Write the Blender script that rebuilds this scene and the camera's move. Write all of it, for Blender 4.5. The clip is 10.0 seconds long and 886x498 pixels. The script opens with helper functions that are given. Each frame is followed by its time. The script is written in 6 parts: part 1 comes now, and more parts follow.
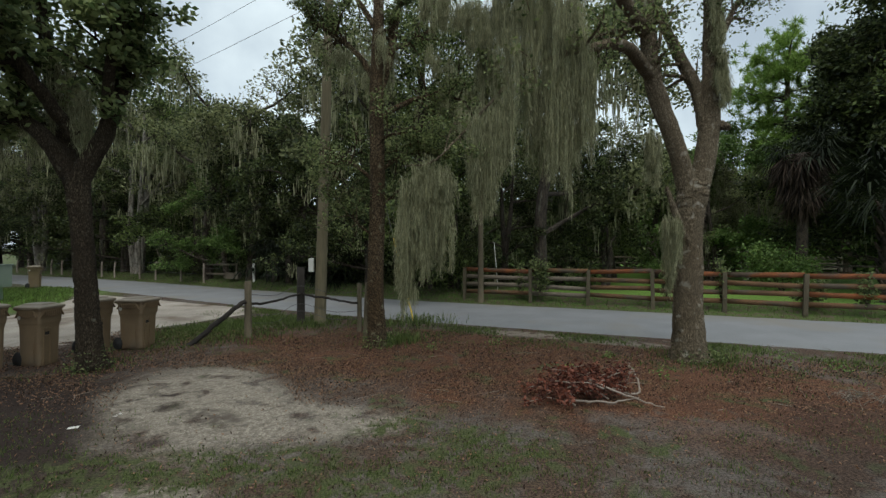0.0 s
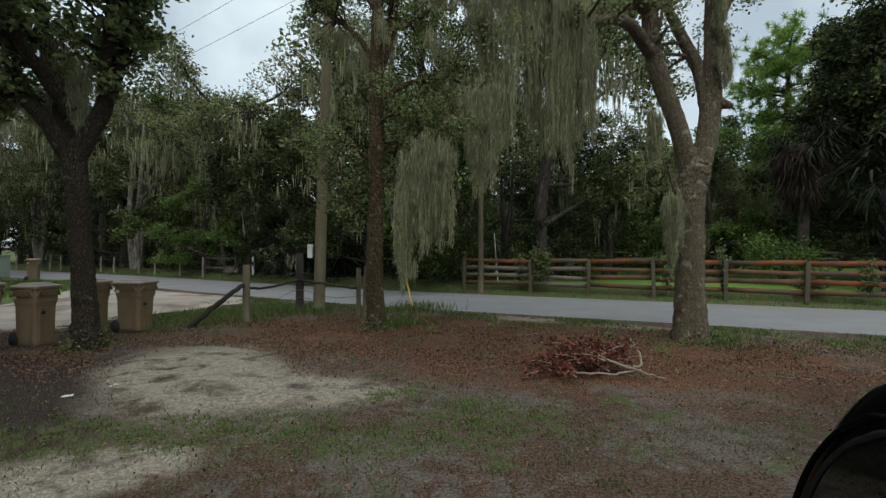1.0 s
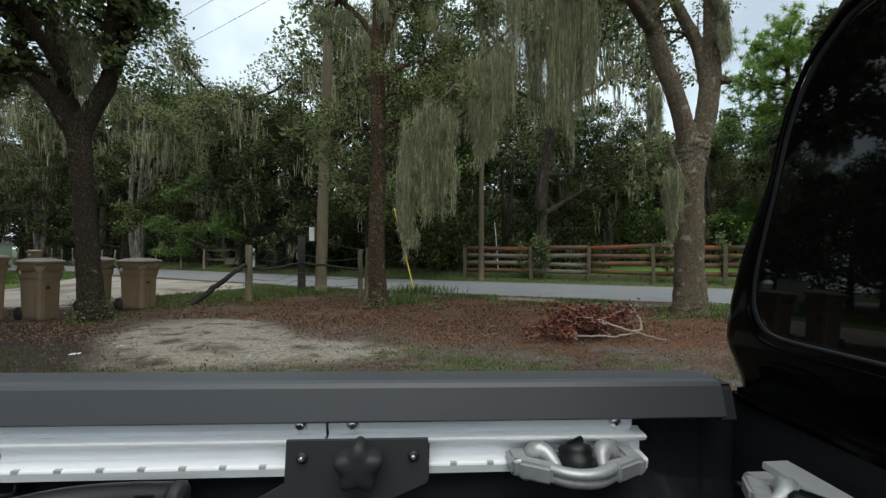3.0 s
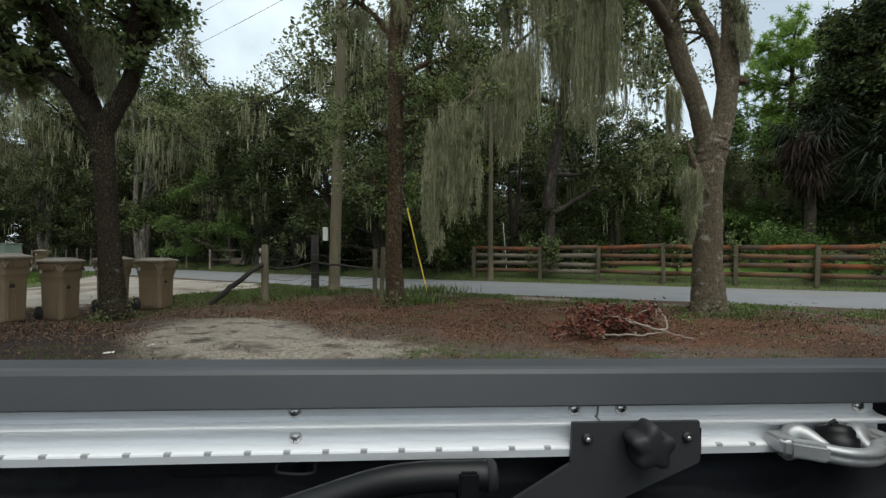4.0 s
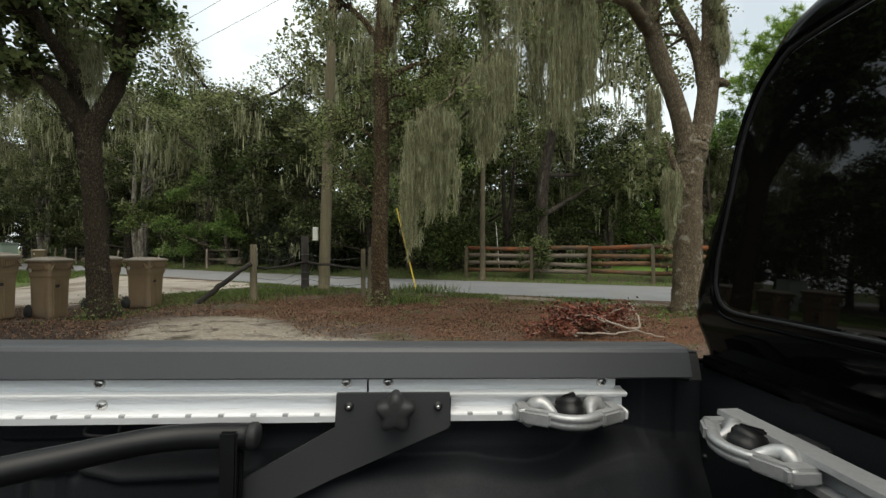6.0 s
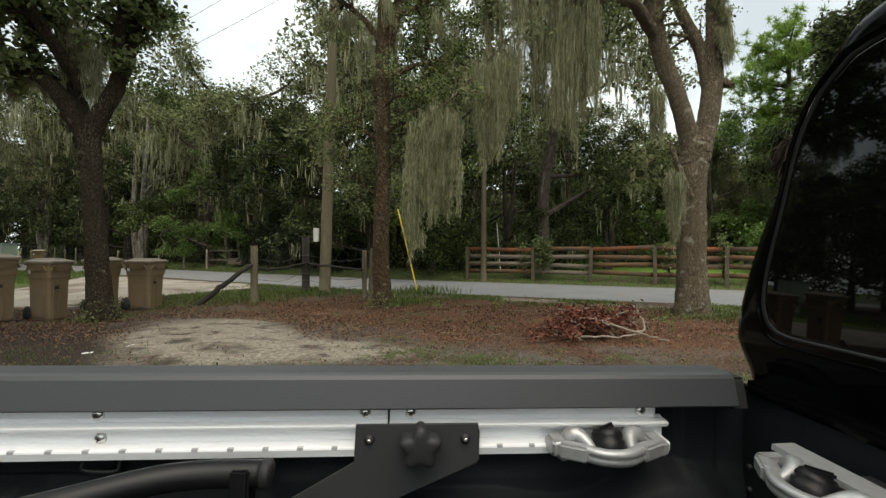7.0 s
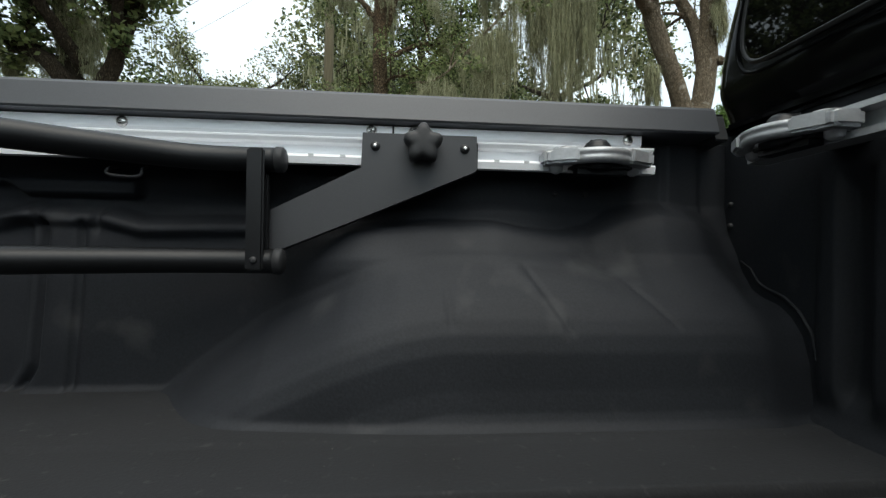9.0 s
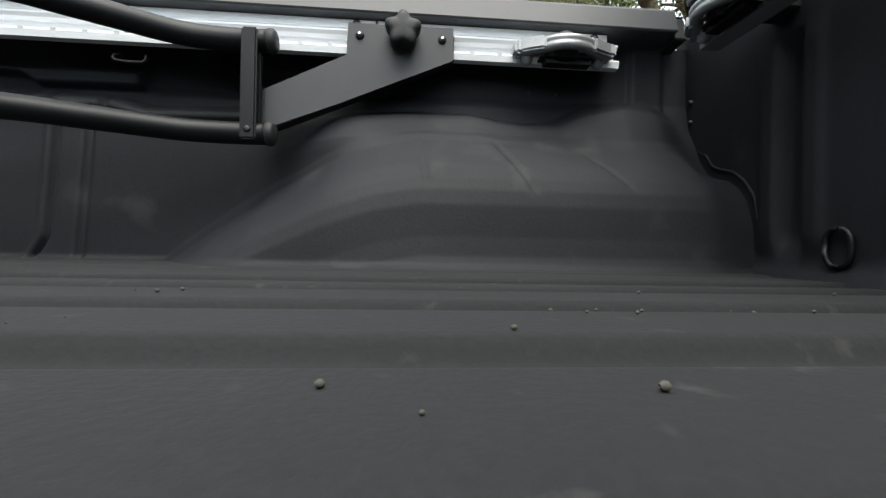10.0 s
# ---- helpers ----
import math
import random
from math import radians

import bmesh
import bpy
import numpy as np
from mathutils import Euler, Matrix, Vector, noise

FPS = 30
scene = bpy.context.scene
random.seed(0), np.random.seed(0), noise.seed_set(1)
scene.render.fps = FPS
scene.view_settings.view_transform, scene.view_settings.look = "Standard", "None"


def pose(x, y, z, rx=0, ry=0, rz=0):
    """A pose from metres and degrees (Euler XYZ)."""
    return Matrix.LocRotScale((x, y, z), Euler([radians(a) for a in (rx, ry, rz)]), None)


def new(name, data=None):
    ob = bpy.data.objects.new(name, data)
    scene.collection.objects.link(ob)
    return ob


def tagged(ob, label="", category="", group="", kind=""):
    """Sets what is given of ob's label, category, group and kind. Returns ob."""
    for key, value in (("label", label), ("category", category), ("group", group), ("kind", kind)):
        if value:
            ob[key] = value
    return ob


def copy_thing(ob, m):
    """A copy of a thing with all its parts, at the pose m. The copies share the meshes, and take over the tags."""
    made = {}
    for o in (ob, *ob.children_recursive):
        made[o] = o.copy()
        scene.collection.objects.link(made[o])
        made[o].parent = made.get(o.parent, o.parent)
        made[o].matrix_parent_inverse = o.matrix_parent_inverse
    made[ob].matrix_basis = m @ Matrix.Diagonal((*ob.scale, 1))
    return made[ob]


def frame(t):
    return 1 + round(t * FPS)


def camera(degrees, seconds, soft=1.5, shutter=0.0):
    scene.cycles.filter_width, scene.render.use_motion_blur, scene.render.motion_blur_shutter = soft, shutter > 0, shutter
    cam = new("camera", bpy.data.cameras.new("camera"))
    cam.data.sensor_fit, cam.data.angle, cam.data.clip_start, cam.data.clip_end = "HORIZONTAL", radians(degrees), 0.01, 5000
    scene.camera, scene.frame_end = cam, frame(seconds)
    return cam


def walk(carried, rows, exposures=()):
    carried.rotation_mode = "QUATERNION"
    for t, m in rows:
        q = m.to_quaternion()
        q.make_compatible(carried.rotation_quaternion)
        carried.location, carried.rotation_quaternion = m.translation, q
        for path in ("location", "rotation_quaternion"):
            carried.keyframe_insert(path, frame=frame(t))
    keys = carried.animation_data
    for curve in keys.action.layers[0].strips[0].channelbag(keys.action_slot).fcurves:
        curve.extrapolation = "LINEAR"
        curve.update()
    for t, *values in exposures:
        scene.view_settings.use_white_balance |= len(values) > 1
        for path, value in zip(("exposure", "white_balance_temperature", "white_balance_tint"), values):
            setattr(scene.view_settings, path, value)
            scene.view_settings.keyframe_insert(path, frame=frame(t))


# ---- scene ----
cam = camera(92.0, 10.0, soft=1.4, shutter=0.0)
# seconds, x, y, z, yaw, pitch, roll
ROWS = [
    (0.0, -0.014, 0.03, 2.16, 0.1, -0.15, 0.04),
    (0.5, -0.0095, 0.065, 2.0087, 0.08, -0.1, 0.03),
    (1.0, -0.0068, 0.095, 1.7487, 0.1, -0.04, 0.0),
    (1.5, -0.0198, 0.115, 1.6041, 0.106, -0.034, 0.01),
    (2.0, -0.0181, 0.115, 1.4694, 0.125, -0.074, 0.011),
    (3.3, -0.0629, 0.006, 1.2528, 0.08, -0.035, 0.032),
    (3.5, -0.1984, -0.0015, 1.2588, 0.07, -0.027, 0.018),
    (4.0, -0.4333, -0.0025, 1.2567, -0.006, -0.029, 0.03),
    (4.5, -0.4571, -0.0283, 1.251, -0.001, -0.03, 0.047),
    (5.0, -0.1558, -0.05, 1.2407, 0.136, -0.001, -0.015),
    (5.5, -0.0664, -0.0921, 1.2536, 0.157, -0.037, -0.055),
    (5.7, -0.0636, -0.11, 1.2485, 0.19, -0.023, -0.03),
    (6.8, -0.1081, -0.0843, 1.2751, 0.175, 0.007, -0.11),
    (7.0, -0.114, -0.0525, 1.2806, 0.171, 0.013, -0.09),
    (7.5, -0.1187, -0.0448, 1.2109, 0.178, 0.067, -0.11),
    (8.0, -0.1205, -0.0437, 1.1906, -0.173, 0.09, -0.085),
    (8.2, -0.1087, -0.0494, 1.1426, -0.249, 0.096, -0.024),
    (8.5, -0.1188, -0.0703, 1.0103, -0.425, 0.15, 0.05),
    (8.7, -0.1205, -0.082, 0.931, -0.31, 0.11, 0.1),
    (9.0, -0.1195, -0.1014, 0.8157, -0.154, 0.078, 0.144),
    (9.2, -0.1245, -0.1104, 0.7581, -0.122, 0.055, 0.131),
    (9.5, -0.1031, -0.1316, 0.6847, -0.138, -0.002, 0.008),
    (9.7, -0.0868, -0.1463, 0.6561, -0.13, -0.024, -0.031),
    (10.0, -0.0809, -0.1654, 0.6022, -0.159, -0.009, -0.039),
]
walk(cam, [(t, pose(x, y, z, 90 + p, r, w)) for t, x, y, z, w, p, r in ROWS],
     exposures=[(0.0, -0.1, 6500, 10), (2.0, 0.0, 6500, 10), (3.5, 0.2, 6450, 10), (4.5, 0.05, 6650, 10), (5.0, 0.12, 6700, 10), (5.5, 0.32, 6950, 11), (7.0, 0.4, 7300, 12), (7.5, 0.35, 7100, 12), (8.0, 0.45, 7000, 12), (8.5, 0.6, 6800, 11), (9.0, 0.65, 6600, 10), (9.5, 0.9, 6700, 11), (10.0, 1.35, 6750, 12)])

# ---- light: bright overcast sky, broad soft sun ----
world = bpy.data.worlds.new("overcast_sky")
scene.world = world
world.use_nodes = True
wt = world.node_tree
wt.nodes.clear()
wout = wt.nodes.new("ShaderNodeOutputWorld")
wbg = wt.nodes.new("ShaderNodeBackground")
sky = wt.nodes.new("ShaderNodeTexSky")
sky.sky_type, sky.sun_disc = "NISHITA", False
sky.sun_elevation, sky.sun_rotation = radians(65), radians(172)
wsc = wt.nodes.new("ShaderNodeVectorMath")
wsc.operation = "SCALE"
wsc.inputs["Scale"].default_value = 0.09
wtc = wt.nodes.new("ShaderNodeTexCoord")
wno = wt.nodes.new("ShaderNodeTexNoise")
wno.inputs["Scale"].default_value, wno.inputs["Detail"].default_value = 2.6, 6.0
wra = wt.nodes.new("ShaderNodeValToRGB")
wra.color_ramp.elements[0].position, wra.color_ramp.elements[0].color = 0.38, (0.5, 0.5, 0.5, 1)
wra.color_ramp.elements[1].position, wra.color_ramp.elements[1].color = 0.6, (1, 1, 1, 1)
wmx = wt.nodes.new("ShaderNodeMix")
wmx.data_type = "RGBA"
wmx.inputs["B"].default_value = (0.86, 1.0, 1.06, 1)
wt.links.new(sky.outputs[0], wsc.inputs[0])
wt.links.new(wtc.outputs["Generated"], wno.inputs["Vector"])
wt.links.new(wno.outputs[0], wra.inputs[0])
wt.links.new(wra.outputs[0], wmx.inputs["Factor"])
wt.links.new(wsc.outputs[0], wmx.inputs["A"])
wt.links.new(wmx.outputs["Result"], wbg.inputs[0])
wt.links.new(wbg.outputs[0], wout.inputs[0])
wbg.inputs[1].default_value = 1.0
sun = new("sun", bpy.data.lights.new("sun", "SUN"))
sun.data.energy, sun.data.angle, sun.data.color = 1.85, radians(55), (1.0, 0.96, 0.87)
sun.matrix_world = pose(0, 0, 30, 25, 0, 8)


# ---- materials ----
def surface(name, a, b, rough=0.7, metal=0.0, scale=6.0, fine=60.0, bump=0.3, depth=0.01, island=0.0, coat=0.0, stretch=(1, 1, 1), spec=0.5, dirt=None, dirt_at=0.62, dirt_scale=1.3, lo=0.3, hi=0.7):
    """Two tones mixed by coarse and fine noise, with relief; island: how much single leaves, boards or stones differ."""
    m = bpy.data.materials.new(name)
    m.use_nodes = True
    t = m.node_tree
    n, link = t.nodes, t.links.new
    bs = n["Principled BSDF"]
    co = n.new("ShaderNodeTexCoord")
    mp = n.new("ShaderNodeMapping")
    mp.inputs["Scale"].default_value = stretch
    link(co.outputs["Object"], mp.inputs["Vector"])
    big, small = n.new("ShaderNodeTexNoise"), n.new("ShaderNodeTexNoise")
    for q, s in ((big, scale), (small, fine)):
        q.inputs["Scale"].default_value, q.inputs["Detail"].default_value = s, 5.0
        link(mp.outputs[0], q.inputs["Vector"])
    add = n.new("ShaderNodeMath")
    add.operation = "MULTIPLY_ADD"
    add.inputs[1].default_value = 0.5
    half = n.new("ShaderNodeMath")
    half.operation = "MULTIPLY"
    half.inputs[1].default_value = 0.5
    link(small.outputs[0], half.inputs[0])
    link(big.outputs[0], add.inputs[0])
    link(half.outputs[0], add.inputs[2])
    val = add
    if island:
        geo = n.new("ShaderNodeNewGeometry")
        shift = n.new("ShaderNodeMath")
        shift.operation = "MULTIPLY_ADD"
        shift.inputs[1].default_value, shift.inputs[2].default_value = island, -island / 2
        link(geo.outputs["Random Per Island"], shift.inputs[0])
        tot = n.new("ShaderNodeMath")
        link(shift.outputs[0], tot.inputs[0])
        link(add.outputs[0], tot.inputs[1])
        val = tot
    ramp = n.new("ShaderNodeValToRGB")
    ramp.color_ramp.elements[0].position, ramp.color_ramp.elements[0].color = lo, (*a, 1)
    ramp.color_ramp.elements[1].position, ramp.color_ramp.elements[1].color = hi, (*b, 1)
    link(val.outputs[0], ramp.inputs[0])
    out = ramp.outputs[0]
    if dirt:
        dn = n.new("ShaderNodeTexNoise")
        dn.inputs["Scale"].default_value, dn.inputs["Detail"].default_value = dirt_scale, 8.0
        link(mp.outputs[0], dn.inputs["Vector"])
        dr = n.new("ShaderNodeValToRGB")
        dr.color_ramp.elements[0].position, dr.color_ramp.elements[1].position = dirt_at - 0.06, dirt_at + 0.06
        mx = n.new("ShaderNodeMix")
        mx.data_type = "RGBA"
        mx.inputs["B"].default_value = (*dirt, 1)
        link(dn.outputs[0], dr.inputs[0])
        link(dr.outputs[0], mx.inputs["Factor"])
        link(out, mx.inputs["A"])
        out = mx.outputs["Result"]
    link(out, bs.inputs["Base Color"])
    bs.inputs["Roughness"].default_value, bs.inputs["Metallic"].default_value = rough, metal
    bs.inputs["Specular IOR Level"].default_value = spec
    bs.inputs["Coat Weight"].default_value = coat
    bs.inputs["Coat Roughness"].default_value = 0.03
    if bump:
        bp = n.new("ShaderNodeBump")
        bp.inputs["Strength"].default_value, bp.inputs["Distance"].default_value = bump, depth
        link(val.outputs[0] if not island else add.outputs[0], bp.inputs["Height"])
        link(bp.outputs[0], bs.inputs["Normal"])
    return m


def leafy(name, a, b, through_light=0.35, rough=0.55, island=0.8):
    """Thin leaves that let some light through."""
    m = surface(name, a, b, rough, 0, 0.5, 9.0, 0.0, island=island, spec=0.35)
    t = m.node_tree
    bs, out = t.nodes["Principled BSDF"], t.nodes["Material Output"]
    tr, mix = t.nodes.new("ShaderNodeBsdfTranslucent"), t.nodes.new("ShaderNodeMixShader")
    src = bs.inputs["Base Color"].links[0].from_socket
    t.links.new(src, tr.inputs[0])
    mix.inputs[0].default_value = through_light
    t.links.new(bs.outputs[0], mix.inputs[1])
    t.links.new(tr.outputs[0], mix.inputs[2])
    t.links.new(mix.outputs[0], out.inputs[0])
    return m


def bark_like(name, crack, a, b, lichen, plates=9.0, tall=0.4, patches=0.60):
    """Plated bark: ridges split by dark cracks, two-tone plates, pale lichen spots."""
    m = bpy.data.materials.new(name)
    m.use_nodes = True
    t = m.node_tree
    n, link = t.nodes, t.links.new
    bs = n["Principled BSDF"]
    co, mp = n.new("ShaderNodeTexCoord"), n.new("ShaderNodeMapping")
    mp.inputs["Scale"].default_value = (1, 1, tall)
    link(co.outputs["Object"], mp.inputs["Vector"])

    def noise(s, d, src):
        q = n.new("ShaderNodeTexNoise")
        q.inputs["Scale"].default_value, q.inputs["Detail"].default_value = s, d
        link(src, q.inputs["Vector"])
        return q.outputs

    def ramp(src, lo, hi, c0, c1):
        q = n.new("ShaderNodeValToRGB")
        q.color_ramp.elements[0].position, q.color_ramp.elements[0].color = lo, (*c0, 1)
        q.color_ramp.elements[1].position, q.color_ramp.elements[1].color = hi, (*c1, 1)
        link(src, q.inputs[0])
        return q.outputs[0]

    def over(f, p, q):
        x = n.new("ShaderNodeMix")
        x.data_type = "RGBA"
        link(f, x.inputs["Factor"])
        for c, k in ((p, "A"), (q, "B")):
            if isinstance(c, tuple):
                x.inputs[k].default_value = (*c, 1)
            else:
                link(c, x.inputs[k])
        return x.outputs["Result"]
    warp = n.new("ShaderNodeVectorMath")
    warp.operation = "MULTIPLY_ADD"
    warp.inputs[1].default_value = (0.10, 0.10, 0.10)
    link(noise(14, 5, mp.outputs[0])[1], warp.inputs[0])
    link(mp.outputs[0], warp.inputs[2])
    cell = n.new("ShaderNodeTexVoronoi")
    cell.feature = "DISTANCE_TO_EDGE"
    cell.inputs["Scale"].default_value = plates
    link(warp.outputs[0], cell.inputs["Vector"])
    ridge = ramp(cell.outputs["Distance"], 0.01, 0.20, (0, 0, 0), (1, 1, 1))
    fine = noise(55, 8, mp.outputs[0])[0]
    tone = over(ramp(noise(2.2, 8, mp.outputs[0])[0], 0.40, 0.62, (0, 0, 0), (1, 1, 1)), a, b)
    tone = over(ramp(fine, 0.40, 0.66, (0, 0, 0), (1, 1, 1)), tuple(c * 0.55 for c in a), tone)
    col = over(ridge, crack, tone)
    col = over(ramp(noise(1.3, 6, mp.outputs[0])[0], 0.48, 0.70, (0, 0, 0), (0.38, 0.38, 0.38)), col, crack)
    scab = ramp(noise(6.5, 10, co.outputs["Object"])[0], patches - 0.06, patches + 0.04, (0, 0, 0), (0.7, 0.7, 0.7))
    spot = ramp(noise(26, 6, co.outputs["Object"])[0], 0.64, 0.74, (0, 0, 0), (0.3, 0.3, 0.3))
    col = over(scab, col, lichen)
    col = over(spot, col, lichen)
    link(col, bs.inputs["Base Color"])
    bs.inputs["Roughness"].default_value, bs.inputs["Specular IOR Level"].default_value = 0.95, 0.2
    high = n.new("ShaderNodeMath")
    high.operation = "MULTIPLY_ADD"
    high.inputs[1].default_value = 0.35
    link(fine, high.inputs[0])
    link(ridge, high.inputs[2])
    bp = n.new("ShaderNodeBump")
    bp.inputs["Strength"].default_value, bp.inputs["Distance"].default_value = 1.0, 0.03
    link(high.outputs[0], bp.inputs["Height"])
    link(bp.outputs[0], bs.inputs["Normal"])
    return m


BARK_LIVE = bark_like("live_oak_bark", (0.12, 0.094, 0.062), (0.33, 0.262, 0.175), (0.46, 0.385, 0.275), (0.55, 0.52, 0.43), 60.0, 0.30, 0.66)
BARK_BIN = bark_like("dark_oak_bark", (0.026, 0.020, 0.013), (0.098, 0.074, 0.049), (0.165, 0.130, 0.088), (0.22, 0.21, 0.165), 44.0, 0.32, 0.70)
BARK_FLAKE = bark_like("flaky_oak_bark", (0.032, 0.023, 0.014), (0.175, 0.118, 0.064), (0.31, 0.24, 0.155), (0.33, 0.31, 0.21), 30.0, 0.5, 0.66)
BARK = surface("oak_bark", (0.04, 0.031, 0.024), (0.19, 0.152, 0.118), 0.95, 0, 14, 60, 1.0, 0.05, stretch=(1, 1, 0.35), dirt=(0.27, 0.25, 0.205), dirt_at=0.60, dirt_scale=22.0, lo=0.40, hi=0.60)
BARK_PALE = surface("grey_bark", (0.07, 0.062, 0.052), (0.27, 0.245, 0.205), 0.95, 0, 12, 50, 1.0, 0.05, stretch=(1, 1, 0.3), dirt=(0.30, 0.29, 0.25), dirt_at=0.6, dirt_scale=6.0, lo=0.40, hi=0.60)
BARK_DARK = surface("dark_bark", (0.016, 0.012, 0.009), (0.095, 0.073, 0.055), 0.95, 0, 14, 60, 1.0, 0.05, stretch=(1, 1, 0.35), dirt=(0.13, 0.125, 0.10), dirt_at=0.66, dirt_scale=8.0, lo=0.40, hi=0.62)
BARK_RED = surface("flaking_bark", (0.036, 0.026, 0.016), (0.165, 0.115, 0.065), 0.95, 0, 15, 60, 1.0, 0.05, stretch=(1, 1, 0.5), dirt=(0.20, 0.185, 0.125), dirt_at=0.60, dirt_scale=8.0, lo=0.40, hi=0.60)
LEAF = leafy("oak_leaves", (0.060, 0.088, 0.034), (0.256, 0.305, 0.125), 0.5)
LEAF_BROAD = leafy("broad_leaves", (0.074, 0.112, 0.042), (0.29, 0.35, 0.15), 0.55, 0.42)
LEAF_DARK = leafy("dark_leaves", (0.020, 0.036, 0.010), (0.155, 0.205, 0.060), 0.38)
LEAF_MIST = leafy("grey_green_leaves", (0.060, 0.076, 0.034), (0.262, 0.288, 0.132), 0.5)
# leaf tone near black: the woods' deep shade is put into the colour
LEAF_SHADED = leafy("shaded_wood_leaves", (0.013, 0.023, 0.007), (0.104, 0.132, 0.044), 0.35)
LEAF_PALE = leafy("pale_leaves", (0.07, 0.13, 0.03), (0.20, 0.30, 0.085))
NEEDLE = leafy("pine_needles", (0.12, 0.20, 0.04), (0.32, 0.47, 0.11), 0.5)
# both frond tones carry the shade over the palms in their colour
PALM = leafy("shaded_palm_fronds", (0.007, 0.012, 0.005), (0.024, 0.034, 0.014), 0.2, 0.85)
PALM_DEAD = leafy("shaded_dry_fronds", (0.014, 0.010, 0.007), (0.075, 0.052, 0.037), 0.12, 0.85)
MOSS = leafy("hanging_moss", (0.17, 0.175, 0.10), (0.44, 0.44, 0.275), 0.45, 0.9, 0.6)
GRASS = leafy("grass_blades", (0.05, 0.08, 0.018), (0.15, 0.20, 0.06), 0.3)
DRY = leafy("fallen_leaves", (0.026, 0.013, 0.008), (0.235, 0.135, 0.08), 0.1, 0.8, 1.1)
DRY_RED = leafy("withered_leaves", (0.06, 0.018, 0.012), (0.22, 0.075, 0.046), 0.15, 0.7, 0.9)
TWIG = surface("dry_twigs", (0.16, 0.125, 0.10), (0.36, 0.31, 0.26), 0.9, 0, 14, 60, 0.3)
POLE_WOOD = surface("treated_pole", (0.085, 0.073, 0.042), (0.20, 0.17, 0.105), 0.9, 0, 2.5, 40, 0.5, 0.01, stretch=(1, 1, 0.06))
POST_WOOD = surface("weathered_posts", (0.05, 0.042, 0.027), (0.145, 0.12, 0.076), 0.95, 0, 5, 60, 0.7, 0.01, stretch=(1, 1, 0.12))
POST_DARK = surface("tarred_posts", (0.007, 0.006, 0.005), (0.038, 0.031, 0.025), 0.95, 0, 5, 60, 0.7, 0.01, stretch=(1, 1, 0.15))
BOARD = surface("stained_boards", (0.055, 0.022, 0.010), (0.25, 0.076, 0.020), 0.88, 0, 4, 40, 0.5, 0.006, island=0.35, stretch=(0.25, 1, 1), dirt=(0.065, 0.045, 0.030), dirt_at=0.55, dirt_scale=2.4, lo=0.34, hi=0.66)
BOARD_BROWN = surface("brown_boards", (0.042, 0.025, 0.014), (0.165, 0.085, 0.038), 0.9, 0, 4, 40, 0.5, 0.006, island=0.6, stretch=(0.25, 1, 1), dirt=(0.075, 0.058, 0.04), dirt_at=0.56, dirt_scale=2.6)
BOARD_GREY = surface("grey_boards", (0.07, 0.057, 0.043), (0.19, 0.155, 0.12), 0.9, 0, 3, 30, 0.5, 0.006, island=0.5, stretch=(0.25, 1, 1))
ASPHALT = surface("worn_asphalt", (0.15, 0.156, 0.165), (0.24, 0.246, 0.255), 0.9, 0, 0.8, 150, 0.25, 0.004, dirt=(0.20, 0.19, 0.175), dirt_at=0.6, dirt_scale=0.35)
GRIT = surface("dusty_grit", (0.045, 0.043, 0.04), (0.105, 0.10, 0.09), 0.95, 0, 9, 90, 0.2)
GRAVEL = surface("pale_gravel", (0.19, 0.165, 0.138), (0.46, 0.415, 0.36), 0.95, 0, 1.2, 42, 0.8, 0.03, dirt=(0.15, 0.115, 0.085), dirt_at=0.6, dirt_scale=0.5)
BIN = surface("taupe_plastic", (0.150, 0.104, 0.060), (0.222, 0.158, 0.094), 0.5, 0, 3, 80, 0.06, 0.003, dirt=(0.16, 0.13, 0.10), dirt_at=0.64)
# paler than the body: the sky's reflection on the lid is painted in
BIN_LID = surface("sky_lit_lid_plastic", (0.17, 0.135, 0.095), (0.27, 0.225, 0.17), 0.45, 0, 3, 80, 0.06, 0.003, dirt=(0.20, 0.175, 0.14), dirt_at=0.60)
RUBBER = surface("black_rubber", (0.012, 0.012, 0.012), (0.03, 0.03, 0.03), 0.8, 0, 10, 90, 0.2, 0.003)
YELLOW = surface("yellow_plastic", (0.55, 0.38, 0.03), (0.72, 0.52, 0.05), 0.5, 0, 5, 40, 0.05)
CABINET = surface("grey_green_metal", (0.20, 0.25, 0.22), (0.28, 0.33, 0.29), 0.5, 0, 2, 40, 0.05)
WIRE = surface("dull_wire", (0.06, 0.06, 0.06), (0.14, 0.14, 0.14), 0.6, 0.6, 5, 50, 0.0)
PALE = surface("pale_plastic", (0.55, 0.55, 0.52), (0.72, 0.72, 0.68), 0.6, 0, 5, 60, 0.05)
PAINT = surface("black_paint", (0.002, 0.002, 0.0023), (0.004, 0.004, 0.0045), 0.07, 0, 3, 70, 0.0, spec=0.10)
LINER = surface("bed_liner", (0.0062, 0.0074, 0.0096), (0.0172, 0.0195, 0.0240), 0.66, 0, 4, 260, 0.35, 0.0012, spec=0.30, dirt=(0.034, 0.0358, 0.038), dirt_at=0.66, dirt_scale=7.0)
# the walls' liner again, darkened to put the floor's weaker light into colour
FLOOR_DIM = surface("dimmed_floor_liner", (0.0046, 0.0052, 0.0063), (0.0116, 0.0128, 0.0150), 0.88, 0, 6, 240, 0.6, 0.002, dirt=(0.030, 0.0305, 0.031), dirt_at=0.69, dirt_scale=60.0)
